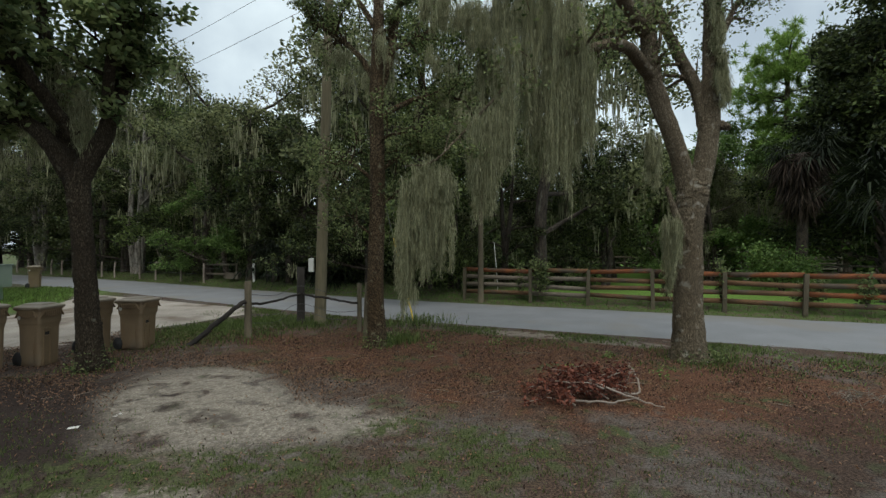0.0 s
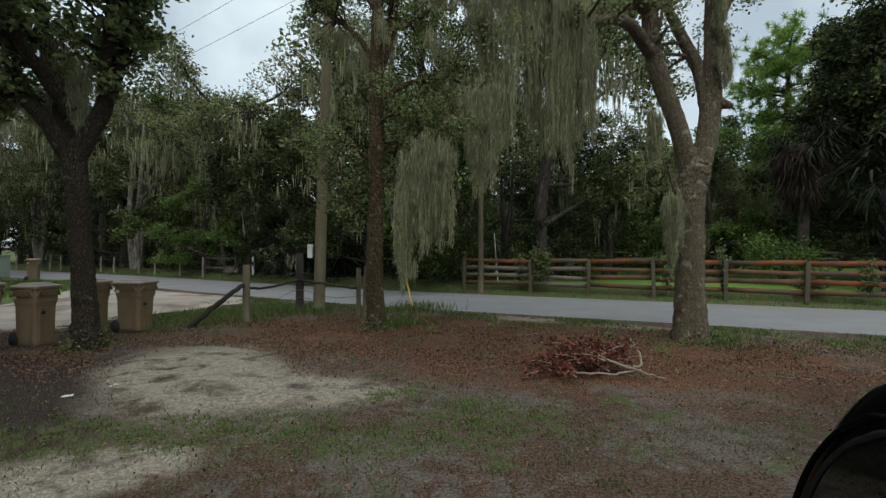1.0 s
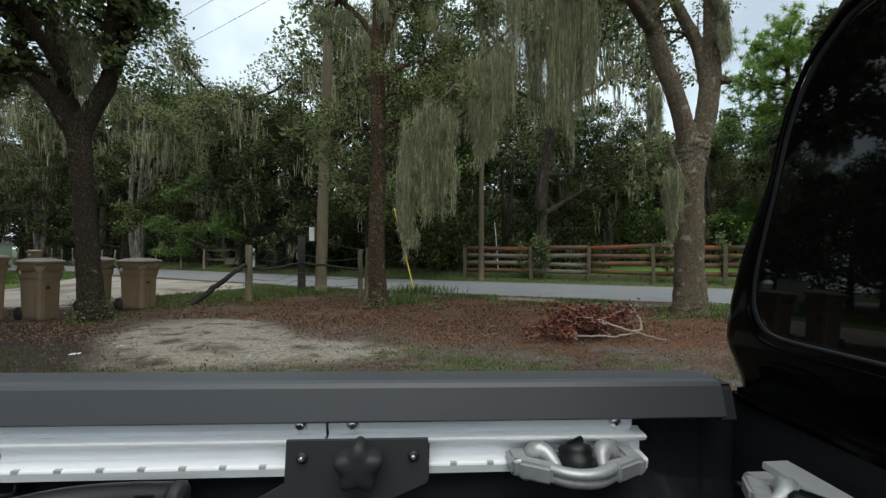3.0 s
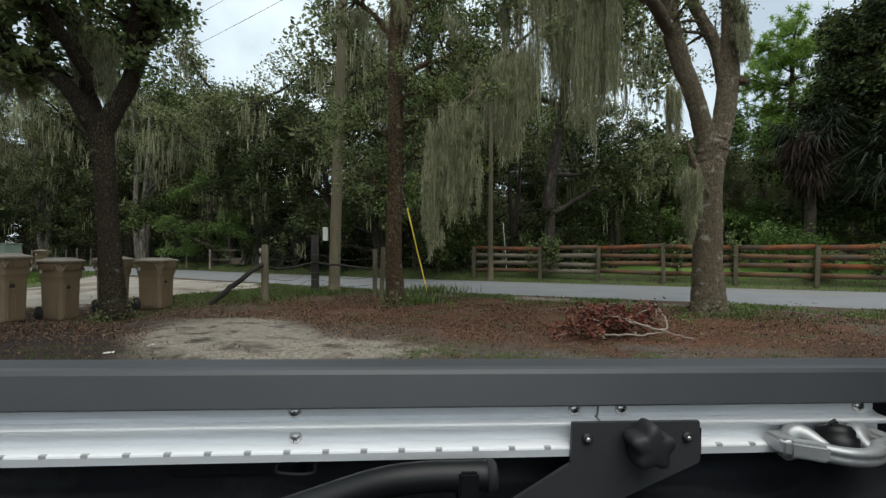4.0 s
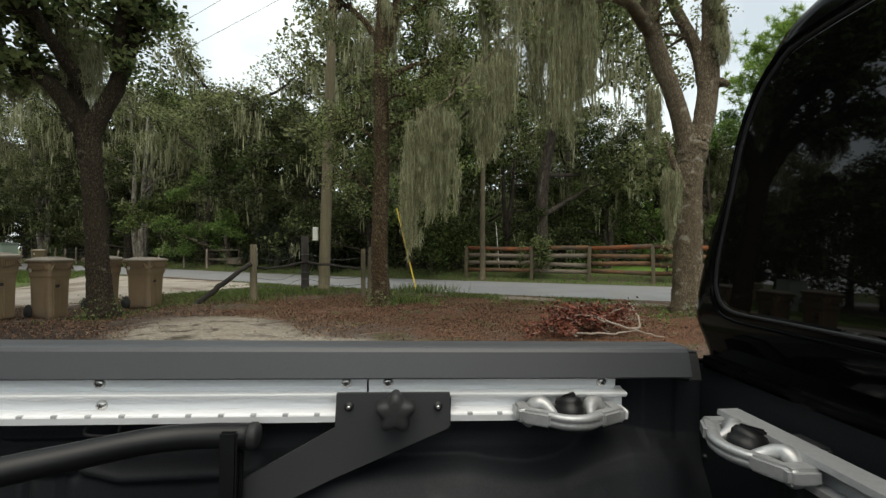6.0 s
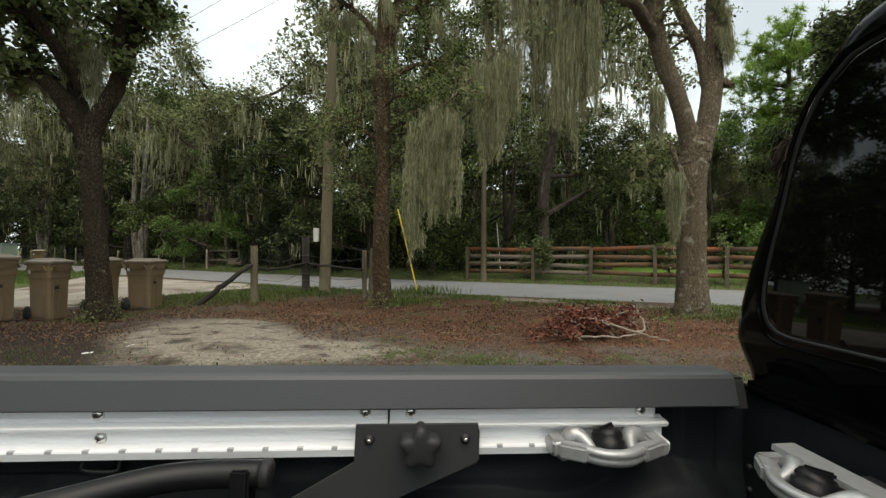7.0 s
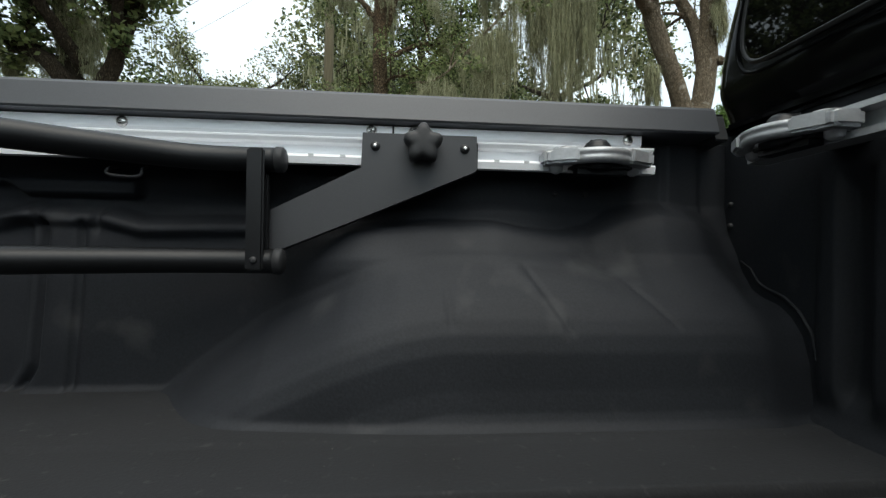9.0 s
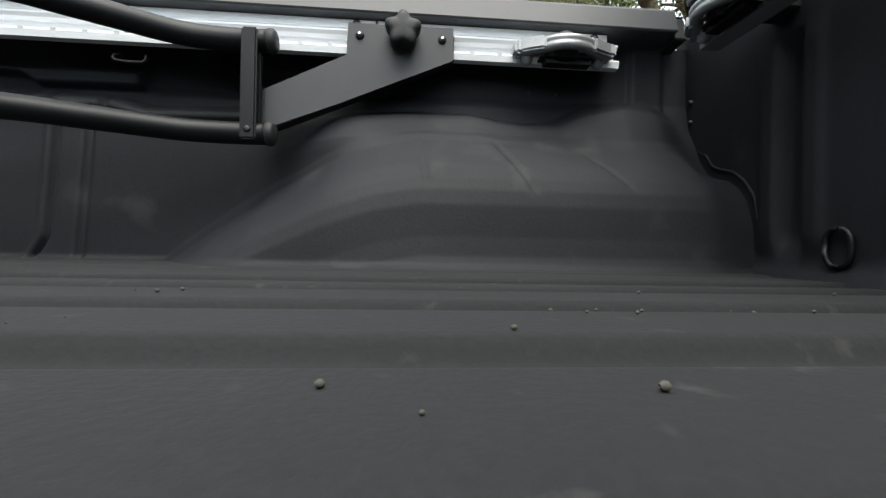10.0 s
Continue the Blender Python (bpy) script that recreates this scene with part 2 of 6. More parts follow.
CAP = surface("rail_cap_plastic", (0.045, 0.048, 0.054), (0.062, 0.065, 0.072), 0.48, 0, 3, 420, 0.18, 0.0006)
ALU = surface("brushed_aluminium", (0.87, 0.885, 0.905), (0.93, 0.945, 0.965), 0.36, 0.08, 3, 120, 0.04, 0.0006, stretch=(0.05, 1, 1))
# greyer and rougher than the side rails' metal
ALU_FRONT = surface("front_rail_aluminium", (0.36, 0.368, 0.376), (0.46, 0.468, 0.476), 0.45, 0.35, 4, 140, 0.05, 0.0006)
CAST = surface("cast_metal", (0.36, 0.367, 0.375), (0.52, 0.527, 0.535), 0.42, 0.55, 14, 140, 0.25, 0.0012)
# greyer copy of the rail metal: shade of the notches put into colour
SLOT_SHADE = surface("slot_shade_metal", (0.42, 0.43, 0.445), (0.52, 0.53, 0.545), 0.5, 0.2, 10, 90, 0.05)
STEEL = surface("bolt_steel", (0.58, 0.57, 0.55), (0.80, 0.78, 0.76), 0.24, 0.85, 20, 120, 0.05, 0.0005)
POWDER = surface("black_powder_coat", (0.030, 0.031, 0.034), (0.050, 0.0515, 0.055), 0.48, 0, 5, 500, 0.22, 0.0005)
KNOB = surface("knob_plastic", (0.012, 0.0125, 0.0135), (0.025, 0.0255, 0.027), 0.58, 0, 5, 400, 0.15, 0.0004)
TUBE_BLACK = surface("satin_black_tube", (0.0045, 0.0048, 0.0054), (0.009, 0.0095, 0.0105), 0.42, 0, 5, 400, 0.15, 0.0004, spec=0.32)
TINT = surface("tinted_glass", (0.002, 0.002, 0.002), (0.003, 0.003, 0.003), 0.02, 0, 1, 5, 0.0, spec=0.55)
TRIM = surface("window_rubber", (0.008, 0.008, 0.009), (0.014, 0.014, 0.015), 0.45, 0, 5, 80, 0.05, 0.001)


# ---- mesh helpers ----
def np_mesh(name, v, f):
    v, f = np.asarray(v, dtype=np.float32), np.asarray(f, dtype=np.int32)
    me = bpy.data.meshes.new(name)
    m, k = f.shape
    me.vertices.add(len(v))
    me.vertices.foreach_set("co", v.ravel())
    me.loops.add(m * k)
    me.loops.foreach_set("vertex_index", f.ravel())
    me.polygons.add(m)
    me.polygons.foreach_set("loop_start", np.arange(0, m * k, k, dtype=np.int32))
    me.update(calc_edges=True)
    return me


def attach(name, me, material, parent=None, label="", smooth=False):
    ob = new(name, me)
    if material:
        me.materials.append(material)
    if smooth:
        me.polygons.foreach_set("use_smooth", np.ones(len(me.polygons), dtype=bool))
    if parent is not None:
        ob.parent = parent
    if label:
        tagged(ob, label)
    return ob


def part(name, bm, material, parent=None, label="", smooth=False):
    me = bpy.data.meshes.new(name)
    bm.to_mesh(me)
    bm.free()
    return attach(name, me, material, parent, label, smooth)


def merged(pieces):
    vs, fs, n = [], [], 0
    for v, f in pieces:
        vs.append(v)
        fs.append(f + n)
        n += len(v)
    return np.concatenate(vs), np.concatenate(fs)


def thing(name, at, label, category, group="", rz=0.0):
    ob = new(name)
    ob.matrix_world = pose(at[0], at[1], at[2], 0, 0, rz)
    return tagged(ob, label, category, group)


def smooth_line(pts, n):
    """Catmull-Rom points through a few control points."""
    p = np.array(pts, dtype=float)
    p = np.vstack([2 * p[0] - p[1], p, 2 * p[-1] - p[-2]])
    out = []
    k = len(p) - 3
    for u in np.linspace(0, k, n):
        i = min(int(u), k - 1)
        t = u - i
        a, b, c, d = p[i:i + 4]
        out.append(0.5 * (2 * b + (c - a) * t + (2 * a - 5 * b + 4 * c - d) * t * t + (3 * b - a - 3 * c + d) * t ** 3))
    return np.array(out)


def tube(pts, radii, sides=8, rough=0.0, rng=None):
    pts = np.asarray(pts, dtype=float)
    n = len(pts)
    r = np.interp(np.linspace(0, 1, n), np.linspace(0, 1, len(radii)), radii)
    tan = np.gradient(pts, axis=0)
    tan /= np.linalg.norm(tan, axis=1)[:, None] + 1e-9
    ref = np.array([0.0, 1.0, 0.0]) if abs(tan[:, 1]).mean() < 0.7 else np.array([1.0, 0.0, 0.0])
    u = np.cross(tan, ref)
    u /= np.linalg.norm(u, axis=1)[:, None] + 1e-9
    w = np.cross(tan, u)
    a = np.arange(sides) * 2 * np.pi / sides
    ring = np.cos(a)[None, :, None] * u[:, None, :] + np.sin(a)[None, :, None] * w[:, None, :]
    rr = r[:, None] * np.ones(sides)
    if rough and rng is not None:
        ridge = rng.normal(size=(n + 4, sides))
        ridge = (ridge[:-4] + ridge[1:-3] + ridge[2:-2] + ridge[3:-1] + ridge[4:]) / 2.2
        rr = rr * (1 + rough * ridge)
    v = (pts[:, None, :] + ring * rr[:, :, None]).reshape(-1, 3)
    i = np.arange(n - 1)[:, None] * sides
    j = np.arange(sides)[None, :]
    k = (j + 1) % sides
    f = np.stack([i + j, i + k, i + k + sides, i + j + sides], -1).reshape(-1, 4)
    # closed ends
    caps = []
    for base in (0, (n - 1) * sides):
        for q in range(1, sides - 1, 2):
            caps.append([base, base + q, base + q + 1, base + min(q + 2, sides - 1)] if q + 2 < sides else [base, base + q, base + q + 1, base + q + 1])
    caps = [c for c in caps if len(set(c)) == 4]
    return v, np.concatenate([f, np.array(caps, dtype=int)]) if caps else f


def unit(v):
    return v / (np.linalg.norm(v, axis=-1, keepdims=True) + 1e-9)


def leaf_quads(rng, c, length, ratio=0.5, flat=0.6):
    """One folded, pointed leaf at each centre."""
    n = len(c)
    d = unit(rng.normal(size=(n, 3)) * (1, 1, 0.7) - (0, 0, 0.25))
    nr = unit(rng.normal(size=(n, 3)) + (0, 0, flat * 2))
    w = unit(np.cross(d, nr))
    up = np.cross(w, d)
    s = (length * rng.uniform(0.65, 1.25, n))[:, None]
    v = np.stack([c - d * s * 0.5, c + w * s * ratio * 0.5 + up * s * 0.08, c + d * s * 0.5, c - w * s * ratio * 0.5 + up * s * 0.08], 1).reshape(-1, 3)
    f = np.arange(n * 4).reshape(n, 4)
    return v, f


def moss_strips(rng, tops, lengths, strands, spread=0.18, width=0.022, seg=4):
    """Ragged beards: each top carries a few tails built of short overlapping wisps, thin at the top, full, then tapering."""
    tops, lengths = np.asarray(tops, dtype=float), np.asarray(lengths, dtype=float)
    n = len(tops) * strands
    tails = 6
    spread = np.broadcast_to(np.asarray(spread, dtype=float), (len(tops),))
    tail_off = rng.normal(size=(len(tops), tails, 3)) * (1, 0.7, 0.4) * spread[:, None, None]
    tail_len = rng.uniform(0.12, 1.0, (len(tops), tails)) ** 0.8
    sway = rng.normal(size=(len(tops), tails, 2)) * 0.05
    who = np.repeat(np.arange(len(tops)), strands)
    which = rng.integers(0, tails, n)
    whole = lengths[who] * tail_len[who, which]
    u = rng.uniform(0, 1, n) ** 0.85 * 0.86
    full = np.minimum(1.0, 0.30 + 3.2 * u) * (1 - u) ** 0.55
    off = rng.normal(size=(n, 3)) * (0.5, 0.42, 0.1) * (spread[who] * full)[:, None]
    p0 = tops[who] + tail_off[who, which] + off
    p0[:, 2] -= u * whole
    p0[:, 0] += sway[who, which, 0] * np.sin(u * 5 + which)
    p0[:, 1] += sway[who, which, 1] * np.sin(u * 4 + which)
    ln = np.minimum(rng.uniform(0.35, 0.95, n), (1.02 - u) * whole + 0.06)
    ang = rng.uniform(0, np.pi, n)
    side = np.stack([np.cos(ang), np.sin(ang), np.zeros(n)], 1)
    k = np.linspace(0, 1, seg)
    ph, am = rng.uniform(0, 6.3, (n, 2)), rng.uniform(0.004, 0.016, n)
    pts = np.repeat(p0[:, None, :], seg, 1)
    pts[:, :, 2] -= ln[:, None] * k
    pts[:, :, 0] += am[:, None] * np.sin(ph[:, :1] + k * 6) - off[:, :1] * 0.4 * k
    pts[:, :, 1] += am[:, None] * np.sin(ph[:, 1:] + k * 5) - off[:, 1:2] * 0.4 * k
    wd = width * rng.uniform(0.5, 1.5, n)[:, None] * np.array([0.35, 1.0, 0.7, 0.08])[None, :seg]
    a = pts + side[:, None, :] * wd[:, :, None] * 0.5
    b = pts - side[:, None, :] * wd[:, :, None] * 0.5
    v = np.stack([a, b], 2).reshape(-1, 3)
    base = np.arange(n)[:, None] * seg * 2 + np.arange(seg - 1)[None, :] * 2
    f = np.stack([base, base + 1, base + 3, base + 2], -1).reshape(-1, 4)
    return v, f


def bend(x):
    """How far the road swings away from straight on its way past the drive."""
    x = np.asarray(x, dtype=float)
    return np.where(x < 0, 3.1 * (1 - np.exp(-(x / 17) ** 2)), 0)


def hill(x, y):
    """Height of the ground."""
    x, y = np.asarray(x, dtype=float), np.asarray(y, dtype=float)
    far = y - (17.5 - 0.42 * x + bend(x))
    h = 0.30 * np.clip(far / 1.6, 0, 1) ** 2 * (3 - 2 * np.clip(far / 1.6, 0, 1))
    h = h + 0.05 * np.sin(x * 0.9 + 1.3) * np.sin(y * 0.8) * np.clip((y - 3) / 5, 0, 1) * np.clip((10.5 - 0.4 * x - y) / 2, 0, 1)
    h = h - 0.155 * np.exp(-(((x + 7.5) / 1.5) ** 2 + ((y - 9.1) / 1.5) ** 2) ** 2)
    return h


# ---- ground ----
def ground_material():
    m = bpy.data.materials.new("yard_ground")
    m.use_nodes = True
    t = m.node_tree
    n, link = t.nodes, t.links.new
    bs = n["Principled BSDF"]
    bs.inputs["Roughness"].default_value = 0.95
    bs.inputs["Specular IOR Level"].default_value = 0.2
    co = n.new("ShaderNodeTexCoord")

    def noise_of(s, d=6.0, dist=0.0):
        q = n.new("ShaderNodeTexNoise")
        q.inputs["Scale"].default_value, q.inputs["Detail"].default_value, q.inputs["Distortion"].default_value = s, d, dist
        link(co.outputs["Object"], q.inputs["Vector"])
        return q.outputs[0]

    def ramp_of(src, lo, hi, a=(0, 0, 0), b=(1, 1, 1)):
        q = n.new("ShaderNodeValToRGB")
        q.color_ramp.elements[0].position, q.color_ramp.elements[0].color = lo, (*a, 1)
        q.color_ramp.elements[1].position, q.color_ramp.elements[1].color = hi, (*b, 1)
        link(src, q.inputs[0])
        return q.outputs[0]

    def calc(op, a, b):
        q = n.new("ShaderNodeMath")
        q.operation = "MULTIPLY" if op == "TIMES" else op
        q.use_clamp = op == "MULTIPLY"
        for i, s in enumerate((a, b)):
            if isinstance(s, (int, float)):
                q.inputs[i].default_value = s
            else:
                link(s, q.inputs[i])
        return q.outputs[0]

    def over(f, a, b):
        q = n.new("ShaderNodeMix")
        q.data_type = "RGBA"
        link(f, q.inputs["Factor"])
        for s, k in ((a, "A"), (b, "B")):
            if isinstance(s, tuple):
                q.inputs[k].default_value = (*s, 1)
            else:
                link(s, q.inputs[k])
        return q.outputs["Result"]

    def blob(x, y, rx, ry, turn, ragged=0.8):
        """1 inside a ragged oval patch, 0 outside."""
        mp = n.new("ShaderNodeMapping")
        mp.vector_type = "TEXTURE"
        mp.inputs["Location"].default_value = (x, y, 0)
        mp.inputs["Rotation"].default_value = (0, 0, radians(turn))
        mp.inputs["Scale"].default_value = (rx, ry, 50)
        link(co.outputs["Object"], mp.inputs["Vector"])
        ln = n.new("ShaderNodeVectorMath")
        ln.operation = "LENGTH"
        link(mp.outputs[0], ln.inputs[0])
        d = calc("ADD", ln.outputs["Value"], calc("TIMES", calc("SUBTRACT", noise_of(0.9, 9.0, 0.6), 0.5), ragged * 2))
        q = n.new("ShaderNodeMapRange")
        q.interpolation_type = "SMOOTHSTEP"
        q.inputs["From Min"].default_value, q.inputs["From Max"].default_value = 1.25, 0.6
        link(d, q.inputs["Value"])
        return q.outputs[0]

    grain = ramp_of(calc("ADD", calc("TIMES", noise_of(40, 9, 0.2), 0.55), calc("TIMES", noise_of(130, 6), 0.45)), 0.41, 0.60)
    fine, mid, coarse = noise_of(55, 8), noise_of(5.5, 8, 0.4), noise_of(0.55, 7, 0.5)
    litter = over(grain, (0.017, 0.0115, 0.0085), (0.128, 0.084, 0.060))
    bare = over(grain, (0.05, 0.042, 0.036), (0.165, 0.145, 0.127))
    col = over(ramp_of(calc("ADD", calc("MULTIPLY", coarse, 0.6), calc("MULTIPLY", mid, 0.4)), 0.46, 0.57), litter, bare)
    red = calc("MULTIPLY", calc("ADD", blob(1.0, 8.4, 6.6, 2.5, -20), blob(4.6, 5.9, 3.4, 1.6, -14, 0.9)), ramp_of(mid, 0.30, 0.52))
    col = over(red, col, over(grain, (0.028, 0.012, 0.007), (0.185, 0.09, 0.052)))
    green = over(grain, (0.030, 0.038, 0.013), (0.10, 0.114, 0.048))
    gmask = calc("MULTIPLY", ramp_of(noise_of(1.6, 9, 0.5), 0.54, 0.64), ramp_of(mid, 0.42, 0.55))
    col = over(gmask, col, green)
    # darker litter at both sides, with the trees' shade put into its colour
    shaded_litter = over(grain, (0.010, 0.0074, 0.0062), (0.056, 0.040, 0.033))
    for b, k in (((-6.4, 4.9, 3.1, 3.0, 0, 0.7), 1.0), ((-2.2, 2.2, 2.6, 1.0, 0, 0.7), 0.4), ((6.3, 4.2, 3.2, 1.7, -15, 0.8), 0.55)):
        col = over(calc("MULTIPLY", blob(*b), k), col, shaded_litter)
    sand = over(grain, (0.15, 0.132, 0.106), (0.37, 0.332, 0.272))
    sand = over(ramp_of(mid, 0.58, 0.74), sand, (0.20, 0.177, 0.15))
    sand = over(ramp_of(noise_of(13, 9, 0.4), 0.46, 0.68), sand, (0.15, 0.13, 0.108))
    sand = over(calc("MULTIPLY", blob(-3.0, 5.45, 0.55, 0.22, 160, 0.5), ramp_of(mid, 0.38, 0.56)), sand, (0.10, 0.085, 0.07))
    for b in ((-3.5, 6.15, 2.15, 1.2, 131, 0.5), (-1.75, 5.35, 1.3, 0.58, 4, 0.6), (-2.75, 3.45, 1.0, 0.42, 14, 0.9)):
        mask = calc("MULTIPLY", blob(*b), ramp_of(noise_of(2.6, 9, 0.4), 0.33, 0.47))
        col = over(mask, col, sand)
    # low weeds in front of the sand
    for b in ((-2.7, 4.15, 2.3, 0.42, 8, 0.9), (0.5, 4.65, 0.9, 0.45, 0, 1.0), (-0.4, 4.0, 1.3, 0.35, 10, 1.0), (-0.55, 5.3, 0.5, 0.3, 30, 1.0)):
        col = over(calc("MULTIPLY", blob(*b), ramp_of(noise_of(7, 9, 0.4), 0.44, 0.56)), col, green)
    verge = calc("MULTIPLY", calc("ADD", blob(1.9, 10.75, 1.5, 0.32, -22, 0.7), blob(3.9, 9.75, 1.0, 0.28, -22, 0.7)), ramp_of(mid, 0.36, 0.5))
    col = over(verge, col, over(grain, (0.12, 0.10, 0.08), (0.27, 0.235, 0.19)))
    # mown verge past the road, grass by the drive, woodland floor beyond
    sep = n.new("ShaderNodeSeparateXYZ")
    link(co.outputs["Object"], sep.inputs[0])
    ln2 = n.new("ShaderNodeMath")
    ln2.operation = "MULTIPLY_ADD"
    ln2.inputs[1].default_value = 0.41
    link(sep.outputs[0], ln2.inputs[0])
    link(sep.outputs[1], ln2.inputs[2])
    rise = n.new("ShaderNodeMapRange")
    rise.inputs["From Min"].default_value, rise.inputs["From Max"].default_value = 14.0, 16.0
    link(ln2.outputs[0], rise.inputs["Value"])
    turf = over(grain, (0.035, 0.06, 0.014), (0.11, 0.16, 0.045))
    col = over(rise.outputs[0], col, over(ramp_of(mid, 0.47, 0.6), turf, (0.10, 0.08, 0.055)))
    lawn = n.new("ShaderNodeMapRange")
    lawn.inputs["From Min"].default_value, lawn.inputs["From Max"].default_value = 18.6, 19.6
    link(ln2.outputs[0], lawn.inputs["Value"])
    east = n.new("ShaderNodeMapRange")
    east.inputs["From Min"].default_value, east.inputs["From Max"].default_value = 2.5, 5.0
    link(sep.outputs[0], east.inputs["Value"])
    col = over(calc("MULTIPLY", lawn.outputs[0], east.outputs[0]), col, over(grain, (0.075, 0.15, 0.025), (0.18, 0.30, 0.06)))
    col = over(blob(-6.3, 11.6, 2.3, 0.75, 52, 0.6), col, over(grain, (0.035, 0.06, 0.014), (0.11, 0.16, 0.045)))
    col = over(blob(-19.6, 18.2, 4.2, 7.0, 28, 0.15), col, over(grain, (0.06, 0.13, 0.018), (0.15, 0.27, 0.045)))
    link(col, bs.inputs["Base Color"])
    bp = n.new("ShaderNodeBump")
    bp.inputs["Strength"].default_value, bp.inputs["Distance"].default_value = 0.7, 0.03
    link(calc("ADD", calc("MULTIPLY", fine, 0.5), mid), bp.inputs["Height"])
    link(bp.outputs[0], bs.inputs["Normal"])
    return m


def axis(lo, hi, step, out):
    a = list(np.arange(lo, hi + 1e-6, step))
    s, left, right = step, [lo], [hi]
    while right[-1] < out:
        s *= 1.25
        right.append(right[-1] + s)
        left.append(left[-1] - s)
    return np.array(left[:0:-1] + a + right[1:])


gx, gy = axis(-46, 20, 0.33, 900), axis(-3, 46, 0.33, 900)
mx_, my_ = np.meshgrid(gx, gy)
gv = np.stack([mx_.ravel(), my_.ravel(), hill(mx_, my_).ravel()], 1)
cols = len(gx)
gi = (np.arange(len(gy) - 1)[:, None] * cols + np.arange(cols - 1)[None, :]).ravel()
gf = np.stack([gi, gi + 1, gi + cols + 1, gi + cols], 1)
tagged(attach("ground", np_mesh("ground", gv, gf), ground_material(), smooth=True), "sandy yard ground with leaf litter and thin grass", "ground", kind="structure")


def strip(name, near, far, xs, material, lift, label, category):
    rng = np.random.default_rng(5)
    k = 9
    v = []
    for x in xs:
        a, b = near(x), far(x)
        for j in range(k):
            y = a + (b - a) * j / (k - 1)
            if j in (0, k - 1):
                y += rng.normal() * 0.05
            v.append((x, y, float(hill(x, min(y, far(x) - 0.2))) + lift - (0.03 if j in (0, k - 1) else 0) + 0.03 * math.sin(math.pi * j / (k - 1))))
    i = (np.arange(len(xs) - 1)[:, None] * k + np.arange(k - 1)[None, :]).ravel()
    f = np.stack([i, i + k, i + k + 1, i + 1], 1)
    return tagged(attach(name, np_mesh(name, np.array(v), f), material, smooth=True), label, category, kind="structure")


def road_near(x):
    return 12.0 - 0.40 * x + (3.3 * (1 - math.exp(-(x / 15) ** 2)) if x < 0 else 0)


def road_far(x):
    return 17.3 - 0.42 * x + (float(bend(x)) if x < 0 else 0.03 * x)


strip("road", road_near, road_far, list(np.arange(-60, 38, 0.5)), ASPHALT, 0.012, "narrow worn grey asphalt road without markings", "road")


def drive():
    rng = np.random.default_rng(8)
    near = smooth_line([(-6.0, 14.75), (-7.2, 12.6), (-8.1, 10.9), (-9.4, 9.3), (-13, 7.9), (-19, 7.4), (-26, 7.2)], 60)
    far = smooth_line([(-17.6, 20.4), (-15.2, 17.0), (-14.2, 14.6), (-14.6, 12.4), (-16.5, 10.8), (-20, 10.0), (-26, 9.9)], 60)
    near, far = near + rng.normal(size=near.shape) * 0.05, far + rng.normal(size=far.shape) * 0.05
    v, k = [], 11
    for p, q in zip(near, far):
        for j in range(k):
            c = p + (q - p) * j / (k - 1)
            v.append((c[0], c[1], float(hill(c[0], c[1])) + (0.0 if j in (0, k - 1) else 0.03)))
    i = (np.arange(59)[:, None] * k + np.arange(k - 1)[None, :]).ravel()
    tagged(attach("gravel_drive", np_mesh("gravel_drive", np.array(v), np.stack([i, i + 1, i + k + 1, i + k], 1)), GRAVEL, smooth=True), "pale gravel drive joining the road", "driveway", kind="structure")


drive()


# ---- trees ----
def twigs(rng, limb, r0, count, reach, droop=0.0, lo=0.3):
    """Side branches of a limb: tubes and the places where leaves gather."""
    out, tips = [], []
    limb = np.asarray(limb)
    for _ in range(count):
        u = rng.uniform(lo, 1.0)
        i = min(int(u * (len(limb) - 1)), len(limb) - 2)
        p = limb[i] + (limb[i + 1] - limb[i]) * (u * (len(limb) - 1) - i)
        along = unit(limb[i + 1] - limb[i])
        d = unit(rng.normal(size=3) + along * 0.8 + (0, 0, 0.25 - droop))
        ln = reach * rng.uniform(0.5, 1.2)
        mid = p + d * ln * 0.5 + rng.normal(size=3) * ln * 0.1
        end = mid + unit(d + rng.normal(size=3) * 0.5 - (0, 0, droop)) * ln * 0.5
        line = smooth_line([p, mid, end], 5)
        out.append(tube(line, [r0 * (1.1 - 0.7 * u) * 0.4 + 0.006, 0.006], 4))
        tips += [mid, end, (mid + end) / 2]
        for _ in range(2):
            e2 = mid + unit(d + rng.normal(size=3) * 0.9) * ln * 0.45
            out.append(tube([mid, (mid + e2) / 2 + rng.normal(size=3) * 0.04, e2], [0.012, 0.004], 3))
            tips.append(e2)
    return out, tips


def crown_mesh(rng, tips, per, radius, length, ratio=0.6):
    t = np.asarray(tips)
    k = (per * rng.uniform(0.3, 1.7, len(t))).astype(int)
    c = np.repeat(t, k, 0)
    c = c + unit(rng.normal(size=c.shape)) * (rng.uniform(0, 1, len(c)) ** 0.45)[:, None] * radius * 1.55 * (1, 1, 0.62)
    v, f = leaf_quads(rng, c, length, ratio)
    return np_mesh("crown", v, f)


